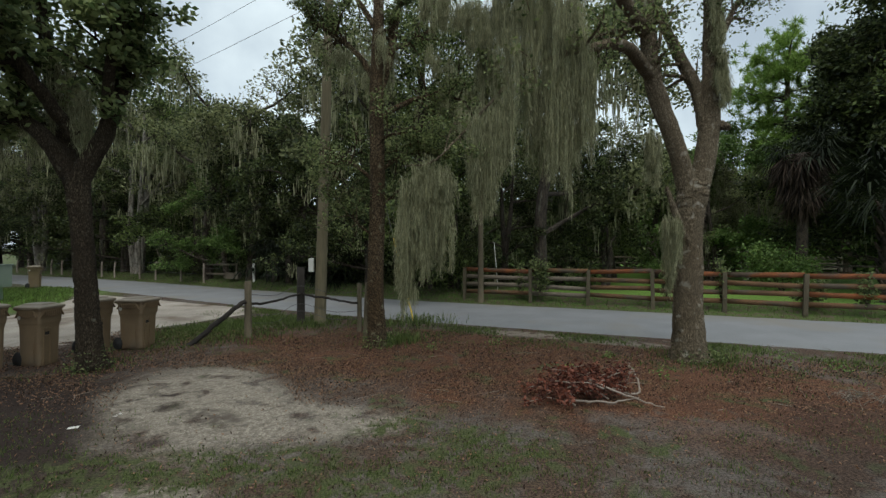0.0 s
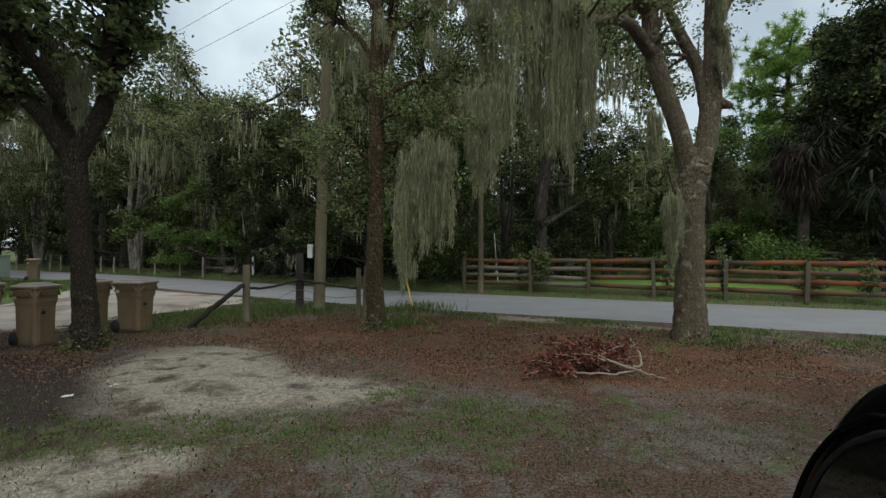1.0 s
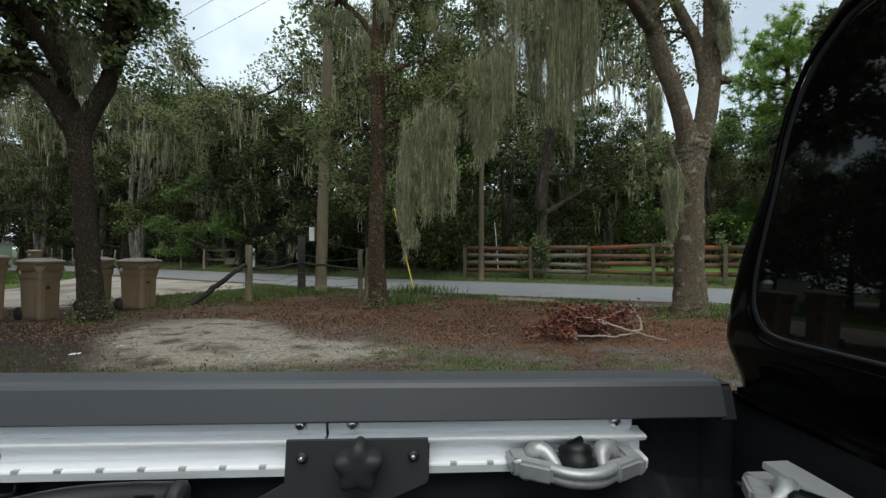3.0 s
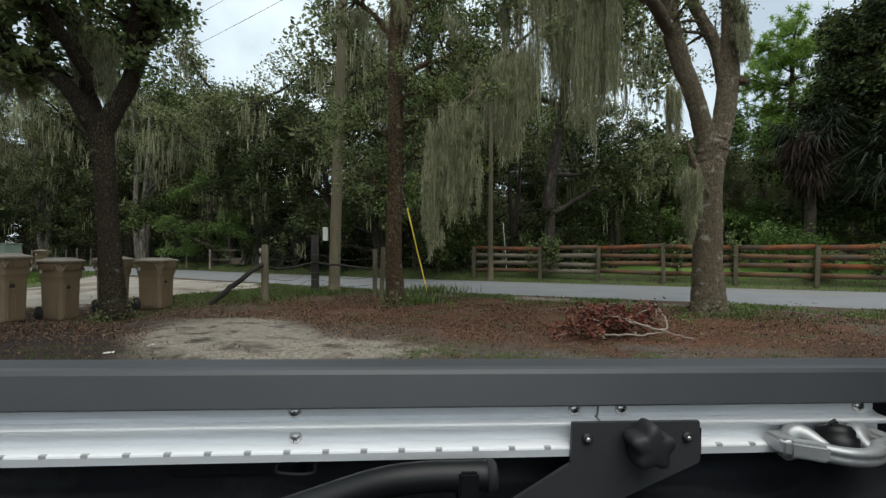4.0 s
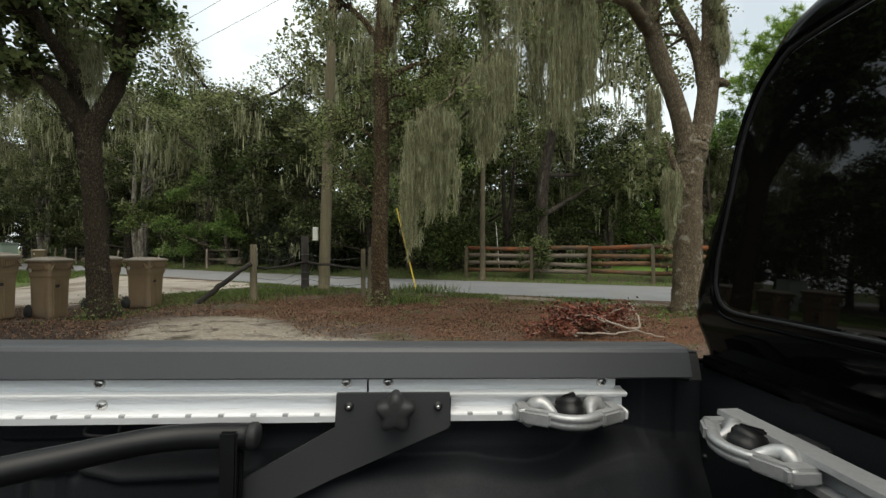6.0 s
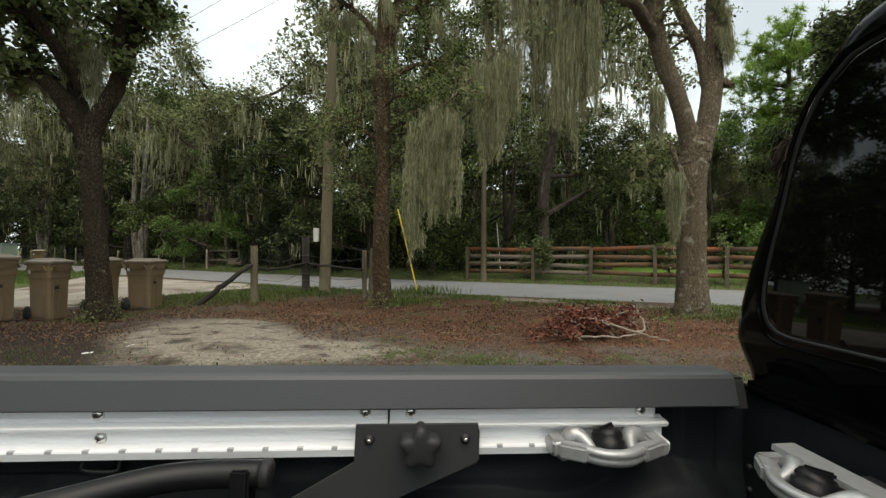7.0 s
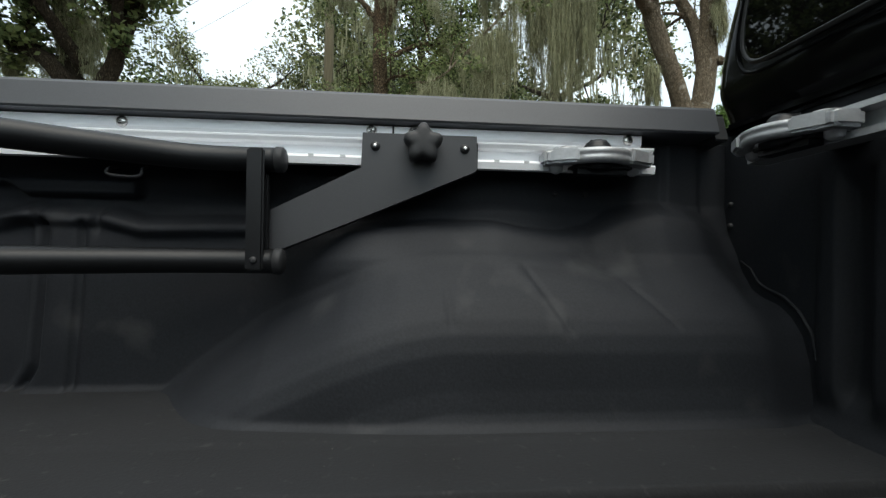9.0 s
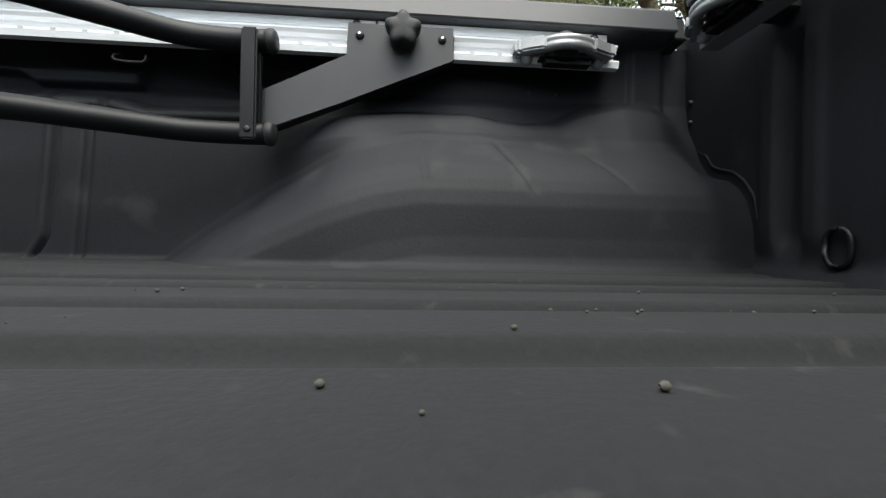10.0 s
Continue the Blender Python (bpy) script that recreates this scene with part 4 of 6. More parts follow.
def palm(at, height, fronds, size, dead, seed, label, boots=0):
    rng = np.random.default_rng(seed)
    t = thing("fan_palm", at, label, "palm", "fan palms")
    if height > 0.8:
        line = smooth_line([(0, 0, 0), (0.06, 0, height * 0.5), (0, 0, height)], 20)
        trunk = attach("trunk", np_mesh("trunk", *tube(line, [0.22, 0.19, 0.2], 12, 0.07, rng)), BARK_DARK, t)
        stubs = []
        for k in range(boots):
            a, z = k * 2.4, 0.3 + (height - 0.4) * k / boots
            o = np.array([math.cos(a), math.sin(a), 0])
            p = np.array([0, 0, z]) + o * 0.17
            stubs.append(tube([p, p + o * 0.10 + (0, 0, 0.12), p + o * 0.15 + (0, 0, 0.30)], [0.07, 0.055, 0.03], 5))
        if stubs:
            tagged(attach("leaf_stubble", np_mesh("leaf_stubble", *merged(stubs)), PALM_DEAD, trunk, "old cut leaf bases"), kind="stuff")
    for k in range(fronds):
        a, e = rng.uniform(0, 6.3), rng.uniform(-0.5, 0.95)
        way = (math.cos(a) * math.cos(e), math.sin(a) * math.cos(e), math.sin(e))
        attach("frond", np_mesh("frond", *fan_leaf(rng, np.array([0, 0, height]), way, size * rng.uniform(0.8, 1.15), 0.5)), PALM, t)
    for k in range(dead):
        a, u = rng.uniform(0, 6.3), rng.uniform(0, 1) ** 1.3
        o = np.array([math.cos(a), math.sin(a), 0])
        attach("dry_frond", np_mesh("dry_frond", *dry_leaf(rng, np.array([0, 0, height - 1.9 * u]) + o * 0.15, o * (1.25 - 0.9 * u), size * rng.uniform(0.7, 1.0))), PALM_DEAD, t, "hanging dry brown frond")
    return t


pine()
palm((14.55, 17.5, 0.3), 5.7, 26, 1.2, 150, 33, "fan palm with a skirt of dry hanging fronds")
palm((14.9, 14.4, 0.25), 3.4, 26, 1.7, 0, 34, "fan palm with old leaf bases on its trunk behind the fence", 44)
for k, (x, y) in enumerate(((-8.3, 22.9), (-7.2, 23.1), (-6.0, 22.4), (-9.4, 23.8), (-5.0, 23.0))):
    palm((x, y, 0.28), (1.3, 0.9, 0.4, 1.0, 0.5)[k], 15, 1.5, 0, 35 + k, "palmetto clump at the edge of the woods")


def shrub(at, r, h, leaf, seed, label, n=2600):
    rng = np.random.default_rng(seed)
    t = thing("shrub", at, label, "shrub", "shrubs")
    stems, tips = [], []
    for k in range(12):
        a = rng.uniform(0, 6.3)
        e = np.array([math.cos(a) * r * rng.uniform(0.3, 0.9), math.sin(a) * r * rng.uniform(0.3, 0.9), h * rng.uniform(0.5, 1.0)])
        attach("stem", np_mesh("stem", *tube([(0, 0, 0), e * (0.4, 0.4, 0.6), e], [0.03, 0.008], 4)), BARK_DARK, t)
        tips += [e, e * 0.8, e * (0.9, 0.9, 0.55)]
    c = np.repeat(np.array(tips), n // len(tips), 0)
    c = c + rng.normal(size=c.shape) * (r * 0.22, r * 0.22, h * 0.13)
    c[:, 2] = np.maximum(c[:, 2], 0.03)
    tagged(attach("crown", np_mesh("crown", *leaf_quads(rng, c, 0.13, 0.5)), leaf, t), kind="stuff")


shrub((13.7, 17.4, 0.3), 1.3, 1.9, LEAF_PALE, 81, "rounded light green shrub in the paddock", 5000)
shrub((-0.6, 18.4, 0.25), 1.1, 2.4, LEAF_DARK, 82, "dark glossy shrub across the road", 5000)
shrub((0.6, 19.2, 0.3), 1.2, 2.6, LEAF_DARK, 83, "dark glossy shrub behind the thin pole", 5000)
shrub((3.7, 16.6, 0.3), 0.5, 1.3, LEAF, 84, "vine growing over the fence", 1600)
for k, (fx, fr, fh) in enumerate(((3.0, 0.28, 1.2), (7.7, 0.25, 1.35), (9.2, 0.3, 1.45), (12.6, 0.3, 1.0))):
    shrub((fx, 17.55 - 0.4236 * (fx - 0.84) + 0.22, 0.3), fr, fh, LEAF, 86 + k, "vine clump grown through the fence", 460)
shrub((11.6, 13.7, 0.3), 0.5, 0.8, LEAF, 85, "small weedy bush at the fence", 900)


# deep woods behind
def deep_woods():
    rng = np.random.default_rng(40)
    n = 120000
    a = rng.uniform(-1.3, 0.95, n)
    d = rng.uniform(33, 44, n) + np.where(a < -0.5, rng.uniform(0, 14, n), 0)
    top = np.interp(a, [-1.25, -0.87, -0.62, -0.52, -0.32, -0.26, -0.08, 0.0, 0.10, 0.22, 0.32, 0.6], [12.0, 12.5, 17.0, 13.0, 12.5, 17.0, 17.0, 14.5, 16.0, 16.0, 9.5, 8.5]) + 1.2 * np.sin(a * 29) + 1.0 * np.sin(a * 67 + 1)
    z = rng.uniform(0, 1, n) ** 0.8 * top
    c = np.stack([np.sin(a) * d, np.cos(a) * d + 2, z + 0.3], 1)
    c = c[c[:, 1] > 20.0 - 0.42 * c[:, 0] + bend(c[:, 0])]
    open_side = np.arctan2(c[:, 0], c[:, 1]) > 0.6
    # paler leaves put the hazy light of the open side into the colour
    tagged(attach("far_trees", np_mesh("far_trees", *leaf_quads(rng, c[open_side] * (1.25, 1.25, 1), 0.6, 0.6)), LEAF_PALE), "pale green trees beyond the paddock", "woods", kind="stuff")
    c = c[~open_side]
    tagged(attach("far_woods", np_mesh("far_woods", *leaf_quads(rng, c, 0.42, 0.6)), LEAF_SHADED), "dense dark woods beyond the road", "woods", kind="stuff")
    for q0, q1, high, mat, label in ((-0.80, 0.55, 9.0, LEAF_SHADED, "distant dark tree line"), (0.55, 1.3, 4.2, LEAF_PALE, "distant pale tree line past the paddock")):
        v, f = [], []
        for k in range(121):
            q = q0 + (q1 - q0) * k / 120
            t = high + (4.5 if q < -0.4 else 0) + 1.2 * math.sin(q * 9) + 0.9 * math.sin(q * 23 + 1) + 0.6 * math.sin(q * 71)
            for s in range(5):
                dd = 64 + 1.5 * math.sin(q * 40 + s * 2)
                v.append((math.sin(q) * dd, math.cos(q) * dd + 2, t * s / 4))
        for k in range(120):
            for s in range(4):
                i = k * 5 + s
                f.append((i, i + 5, i + 6, i + 1))
        tagged(attach("woods_backdrop", np_mesh("woods_backdrop", np.array(v), np.array(f)), mat), label, "backdrop", kind="structure")


deep_woods()


def undergrowth():
    rng = np.random.default_rng(41)
    cs = []
    for _ in range(420):
        x = rng.uniform(-34, 7)
        y = road_far(x) + rng.uniform(2.4, 9) + (0 if x < 0 else 2.2)
        r, h = rng.uniform(0.5, 1.2), rng.uniform(0.5, 2.6)
        if abs(x / y + 0.73) < 0.06 and y < 33 or abs(x / y + 0.51) < 0.04:
            continue
        n = int(170 * r)
        p = rng.normal(size=(n, 3)) * (r * 0.5, r * 0.5, h * 0.28)
        cs.append(p + (x, y, 0.3 + h * 0.5))
    c = np.concatenate(cs)
    c[:, 2] = np.maximum(c[:, 2], hill(c[:, 0], c[:, 1]) + 0.05)
    tagged(attach("undergrowth", np_mesh("undergrowth", *leaf_quads(rng, c, 0.16, 0.5)), LEAF_SHADED), "dark green brush at the edge of the woods", "undergrowth", kind="stuff")


undergrowth()


# ---- rail fence across the road ----
def board_box(p, q, w, t):
    """A board from p to q, w high and t thick, with a slight sag and rough ends."""
    p, q = Vector(p), Vector(q)
    d = q - p
    n = Vector((-d.y, d.x, 0)).normalized() * t / 2
    up = Vector((0, 0, w / 2))
    vs = []
    for k in range(4):
        c = p + d * k / 3
        vs += [c - n - up, c + n - up, c + n + up, c - n + up]
    fs = [(k * 4 + a, k * 4 + b, k * 4 + 4 + b, k * 4 + 4 + a) for k in range(3) for a, b in ((0, 1), (1, 2), (2, 3), (3, 0))]
    fs += [(3, 2, 1, 0), (12, 13, 14, 15)]
    return np.array([tuple(v) for v in vs]), np.array(fs)


def board_fence():
    rng = np.random.default_rng(50)
    fence = thing("rail_fence", (0.84, 17.55, 0), "four-board timber fence with flaking orange-brown stain", "fence")
    o = Vector((0.84, 17.55, 0))
    step = Vector((1.95, -0.826, 0))
    back = Vector((0.39, 0.92, 0))
    pts = [Vector((0.84, 17.55, 0)) + step * (k * 1.0 + (0.27 if k else 0)) for k in range(15)]
    for k, p in enumerate(pts):
        g = 0.34
        q = p - o
        bm = bmesh.new()
        bmesh.ops.create_cube(bm, size=1, matrix=Matrix.Translation((q.x, q.y, g + 0.30)) @ pose(0, 0, 0, 0, rng.normal(), -23) @ Matrix.Diagonal((0.12, 0.10, 1.42, 1)))
        bmesh.ops.bevel(bm, geom=bm.edges[:], offset=0.008, segments=1)
        part("post", bm, POST_WOOD, fence)
        if k + 1 < len(pts):
            a, b = pts[k], pts[k + 1]
            for z in (0.06, 0.36, 0.66, 0.955):
                ja, jb = rng.normal(size=2) * 0.022
                ga, gb = 0.34, 0.34
                v, f = board_box(a - o + back * 0.066 + Vector((0, 0, ga + z + ja)), b - o + back * 0.066 + Vector((-0.01, 0.004, gb + z + jb)), 0.16, 0.025)
                grey = k < 2 and z < 0.8 and rng.random() < 0.75
                worn = k < 6 and rng.random() < 0.7
                attach("board", np_mesh("board", v, f), BOARD_GREY if grey else BOARD_BROWN if worn else BOARD, fence, "weathered grey board" if grey else "")


board_fence()


# ---- utility pole, guy guard, thin pole ----
def utility_pole():
    pole = thing("utility_pole", (-3.56, 12.25, 0), "tall brown wooden utility pole leaning slightly", "utility pole")
    attach("shaft", np_mesh("shaft", *tube(smooth_line([(0, 0, -0.2), (0.12, 0, 4), (0.36, 0, 11.5)], 12), [0.168, 0.148, 0.115], 14)), POLE_WOOD, pole, smooth=True)
    bm = bmesh.new()
    bmesh.ops.create_cube(bm, size=1, matrix=Matrix.Translation((-0.2, -0.12, 1.68)) @ Matrix.Diagonal((0.13, 0.12, 0.38, 1)))
    bmesh.ops.bevel(bm, geom=bm.edges[:], offset=0.012, segments=2)
    part("meter_box", bm, PALE, pole, "small pale plastic box")
    for dz in (9.3, 10.4):
        pts = [(0.3, 0, dz), (-9, 5.5, dz - 0.45), (-20, 12, dz + 0.2)]
        attach("cable", np_mesh("cable", *tube(smooth_line(pts, 16), [0.007, 0.007], 5)), WIRE, pole, "thin black overhead cable")


utility_pole()


def guy_guard():
    g = thing("guy_wire", (-0.9, 12.6, 0), "guy wire in a bright yellow plastic guard", "guy wire")
    attach("guard", np_mesh("guard", *tube([(0, 0, 0), (-0.3, -0.03, 1.25), (-0.58, -0.06, 2.45)], [0.021, 0.021, 0.021], 8)), YELLOW, g, smooth=True)
    attach("wire", np_mesh("wire", *tube([(-0.58, -0.06, 2.45), (-1.5, -0.2, 6.2), (-2.35, -0.3, 9.9)], [0.007, 0.007], 5)), WIRE, g)


guy_guard()
thin = thing("thin_pole", (1.45, 16.95, 0), "thin bare grey pole at the fence", "pole")
attach("shaft", np_mesh("shaft", *tube(smooth_line([(0, 0, 0), (0.0, 0, 3), (0.05, 0, 8.5)], 10), [0.12, 0.10, 0.07], 10)), POST_WOOD, thin, smooth=True)


# ---- broken wire fence in the yard ----
def yard_fence():
    def post(base, h, r, mat, label, lean=0.0):
        p = thing("fence_post", base, label, "fence post", "yard fence posts")
        rng = np.random.default_rng(int(h * 100))
        attach("shaft", np_mesh("shaft", *tube([(0, 0, -0.1), (lean * 0.4, 0, h * 0.45), (lean, 0, h)], [r * 1.05, r, r * 0.92], 10, 0.03, rng)), mat, p, smooth=True)
        return p
    post((-4.74, 10.35, 0), 1.36, 0.085, POST_WOOD, "weathered round fence post with a sawn top")
    post((-4.05, 12.1, 0), 1.62, 0.11, POST_DARK, "thick dark tarred fence post")
    post((-2.2, 11.1, 0), 1.25, 0.062, POST_WOOD, "weathered split fence post beside the tree")
    post((-1.98, 10.75, 0), 1.3, 0.06, POST_WOOD, "thin weathered fence post against the trunk", 0.05)

    def rail(name, pts, r, label):
        q = thing(name, (0, 0, 0), label, "fence rail")
        rng = np.random.default_rng(int(r * 1000))
        attach("pole", np_mesh("pole", *tube(smooth_line(pts, 16) + rng.normal(size=(16, 3)) * 0.012, [r, r * 0.85], 9, 0.06, rng)), POST_DARK, q, smooth=True)
    rail("fence_rail", [(-4.76, 10.42, 0.80), (-4.55, 11.2, 0.74), (-4.05, 12.0, 0.88)], 0.034, "crooked dark branch used as a fence rail")
    rail("fence_rail", [(-4.0, 12.05, 0.86), (-3.2, 11.6, 0.80), (-2.25, 11.0, 0.74)], 0.034, "thin dark pole used as a fence rail")
    rail("fence_brace", [(-5.62, 9.4, 0.0), (-5.20, 9.84, 0.45), (-4.78, 10.28, 0.90)], 0.062, "dark diagonal brace leaning on the post")
    for k, z in enumerate((0.35, 0.55, 1.05)):
        w = thing("fence_wire", (0, 0, 0), "loose rusty wire between the posts", "wire", "fence wires")
        attach("strand", np_mesh("strand", *tube(smooth_line([(-4.74, 10.3, z), (-4.4, 11.2, z - 0.12), (-4.05, 12.0, z + 0.05), (-3.0, 11.5, z - 0.1), (-2.05, 11.05, z)], 20), [0.006, 0.006], 4)), WIRE, w)


yard_fence()


# ---- wheeled bins ----
def rounded_ring(w, d, r, z, cx=0.0, cy=0.0, n=5):
    pts = []
    for sx, sy, a0 in ((1, 1, 0), (-1, 1, 90), (-1, -1, 180), (1, -1, 270)):
        for k in range(n):
            a = radians(a0 + 90 * k / (n - 1))
            pts.append((cx + sx * (w / 2 - r) + r * math.cos(a), cy + sy * (d / 2 - r) + r * math.sin(a), z))
    return pts


def loft(rings, close=True):
    k = len(rings[0])
    v = [p for r in rings for p in r]
    bm = bmesh.new()
    vs = [bm.verts.new(p) for p in v]
    for i in range(len(rings) - 1):
        for j in range(k):
            bm.faces.new((vs[i * k + j], vs[i * k + (j + 1) % k], vs[(i + 1) * k + (j + 1) % k], vs[(i + 1) * k + j]))
    if close:
        bm.faces.new(vs[:k][::-1])
        bm.faces.new(vs[-k:])
    return bm


def box(bm, at, size, bevel=0.0, turn=None):
    m = Matrix.Translation(at) @ (turn or Matrix()) @ Matrix.Diagonal((*size, 1))
    made = bmesh.ops.create_cube(bm, size=1, matrix=m)
    if bevel:
        es = list({e for v in made["verts"] for e in v.link_edges})
        bmesh.ops.bevel(bm, geom=es, offset=bevel, segments=2, affect="EDGES")
    return bm


def wheeled_bin():
    """Cart with its lift front towards +x: straight body, wide shoulder, scalloped rim, overhanging lid, wheels behind."""
    b = thing("wheeled_bin", (0, 0, 0), "taupe plastic wheeled bin with closed lid", "wheelie bin", "wheelie bins")
    body = part("body", loft([rounded_ring(0.56, 0.50, 0.08, 0.015), rounded_ring(0.58, 0.52, 0.08, 0.04), rounded_ring(0.595, 0.535, 0.08, 0.30), rounded_ring(0.615, 0.555, 0.08, 0.66, 0.005), rounded_ring(0.635, 0.57, 0.08, 0.72, 0.01), rounded_ring(0.665, 0.60, 0.08, 0.755, 0.012), rounded_ring(0.70, 0.63, 0.08, 0.96, 0.015), rounded_ring(0.73, 0.66, 0.08, 0.975, 0.015), rounded_ring(0.73, 0.66, 0.08, 1.005, 0.015)]), BIN, b)
    lid = part("lid", loft([rounded_ring(0.775, 0.705, 0.09, 1.0, 0.02), rounded_ring(0.79, 0.72, 0.09, 1.012, 0.02), rounded_ring(0.785, 0.715, 0.09, 1.035, 0.02), rounded_ring(0.70, 0.63, 0.10, 1.052, 0.01), rounded_ring(0.58, 0.52, 0.12, 1.062, 0.0), rounded_ring(0.54, 0.48, 0.12, 1.078, 0.0), rounded_ring(0.45, 0.40, 0.12, 1.084, -0.01)]), BIN_LID, b)
    # scalloped rim: a sloping frame with teeth below, on the front and the near side
    for face in ("front", "side"):
        for k in range(8):
            h = 0.115 - 0.013 * max(0.0, abs(k - 3.5) - 1.5)
            bm = bmesh.new()
            if face == "front":
                box(bm, (0.382, -0.175 + k * 0.05, 0.975 - h / 2), (0.060, 0.024, h), 0.006)
            else:
                box(bm, (-0.165 + k * 0.05, -0.335, 0.975 - h / 2), (0.024, 0.060, h), 0.006)
            part("rib", bm, BIN, b)
        for s in (-1, 1):
            bm = bmesh.new()
            if face == "front":
                box(bm, (0.376, s * 0.245, 0.915), (0.060, 0.020, 0.150), 0.006, pose(0, 0, 0, s * 38))
            else:
                box(bm, (s * 0.245 + 0.01, -0.330, 0.915), (0.020, 0.060, 0.150), 0.006, pose(0, 0, 0, 0, -s * 38))
            part("rim_brace", bm, BIN, b)
    # lift pocket on the front: two uprights, bars across, a black plate for the recess's shade
    for y in (-0.165, -0.005):
        bm = bmesh.new()
        box(bm, (0.312, y, 0.36), (0.050, 0.026, 0.64), 0.008, pose(0, 0, 0, 0, 1.5))
        part("pocket_edge", bm, BIN, b)
    for z, hgt in ((0.655, 0.03), (0.525, 0.028)):
        bm = bmesh.new()
        box(bm, (0.318, -0.085, z), (0.040, 0.15, hgt), 0.006)
        part("lift_bar", bm, BIN, b)
    bm = bmesh.new()
    box(bm, (0.304, -0.085, 0.59), (0.012, 0.13, 0.09), 0.002)
    part("pocket_shade", bm, RUBBER, b, "flat black plate for the shade in the lift recess")
    # flat side panel and emblem
    bm = bmesh.new()
    box(bm, (0.0, -0.270, 0.36), (0.34, 0.026, 0.58), 0.012, pose(0, 0, 0, -2.5))
    part("panel", bm, BIN, b)
    bm = bmesh.new()
    bmesh.ops.create_cone(bm, cap_ends=True, segments=18, radius1=0.042, radius2=0.042, depth=0.006, matrix=pose(-0.215, -0.311, 0.86, 94))
    part("emblem", bm, PALE, b, "small round pale emblem")
    for s in (-1, 1):
        wv = smooth_line([(-0.33, s * 0.20, 0.125), (-0.33, s * 0.25, 0.125), (-0.33, s * 0.285, 0.125)], 4)
        wheel = attach("wheel", np_mesh("wheel", *tube(wv, [0.115, 0.128, 0.128, 0.115], 22)), RUBBER, b, "black plastic wheel", True)
        attach("hub", np_mesh("hub", *tube([(-0.33, s * 0.28, 0.125), (-0.33, s * 0.295, 0.125)], [0.05, 0.035], 12)), RUBBER, wheel)
    attach("axle", np_mesh("axle", *tube([(-0.33, -0.24, 0.125), (-0.33, 0, 0.125), (-0.33, 0.24, 0.125)], [0.012, 0.012], 6)), STEEL, b)
    attach("handle", np_mesh("handle", *tube(smooth_line([(-0.33, -0.27, 0.98), (-0.43, -0.26, 1.0), (-0.445, 0, 1.0), (-0.43, 0.26, 1.0), (-0.33, 0.27, 0.98)], 14), [0.018, 0.018], 8)), BIN, b, smooth=True)
    return b


first_bin = wheeled_bin()
SLIM = Matrix.Diagonal((0.87, 0.87, 1.06, 1))
first_bin.matrix_world = pose(-6.95, 9.72, float(hill(-6.95, 9.72)), 0, 0, -4) @ SLIM
for x, y, turn in ((-7.72, 9.45, -10), (-7.96, 8.42, -6), (-8.22, 7.60, -8), (-22.2, 23.2, 30)):
    q = copy_thing(first_bin, pose(x, y, float(hill(x, y)), 0, 0, turn) @ SLIM)
    if x < -20:
        tagged(q, "taupe wheeled bin alone on the grass across the drive")

cab_box = thing("utility_cabinet", (-18.6, 17.6, -0.08), "grey-green metal utility cabinet on a short pedestal", "utility box")
bm = bmesh.new()
box(bm, (0, 0, 1.08), (1.0, 0.7, 0.9), 0.03)
part("body", bm, CABINET, cab_box)
bm = bmesh.new()
box(bm, (0, 0, 1.55), (1.06, 0.76, 0.05), 0.015)
part("lid", bm, CABINET, cab_box)
bm = bmesh.new()
box(bm, (0, 0, 0.32), (0.5, 0.4, 0.66), 0.01)
part("pedestal", bm, CABINET, cab_box)


# ---- brush pile ----
def brush_pile():
    rng = np.random.default_rng(60)
    b = thing("brush_pile", (1.93, 6.25, 0), "heap of cut branches with withered red-brown leaves", "brush pile")
    tips = []
    for k in range(40):
        a = rng.uniform(-0.5, 0.5) + (math.pi if k % 2 else 0)
        p = np.array([(0.27 if k % 3 else -0.22) + rng.normal() * 0.16, rng.normal() * 0.2, rng.uniform(0.03, 0.24)])
        d = np.array([math.cos(a), math.sin(a), rng.uniform(0.0, 0.5)])
        ln = rng.uniform(0.2, 0.5)
        pts = smooth_line([p, p + d * ln * 0.5 + (0, 0, 0.04), p + d * ln + rng.normal(size=3) * (0.08, 0.08, 0.05)], 7)
        pts[:, 2] = np.maximum(pts[:, 2], 0.02)
        attach("branch", np_mesh("branch", *tube(pts, [rng.uniform(0.008, 0.018), 0.004], 6)), TWIG, b)
        if pts[-1][0] < 0.75:
            tips += list(pts[2:])
    for pts in ([(0.1, -0.2, 0.3), (0.55, -0.45, 0.16), (0.95, -0.62, 0.06)], [(0.2, -0.1, 0.2), (0.75, -0.25, 0.12), (0.85, 0.0, 0.3), (0.82, 0.2, 0.42)], [(-0.3, -0.35, 0.06), (0.3, -0.5, 0.10), (0.7, -0.42, 0.12)]):
        attach("branch", np_mesh("branch", *tube(smooth_line(pts, 16) + rng.normal(size=(16, 3)) * 0.008, [0.018, 0.008], 7)), TWIG, b, "bare pale grey branch")
    t = np.array(tips)
    c = np.repeat(t, 16, 0) + rng.normal(size=(len(t) * 16, 3)) * (0.055, 0.06, 0.045)
    c[:, 2] = np.maximum(c[:, 2], 0.02)
    attach("leaves", np_mesh("leaves", *leaf_quads(rng, c, 0.07, 0.45, 0.2)), DRY_RED, b, "curled red-brown leaves")


brush_pile()


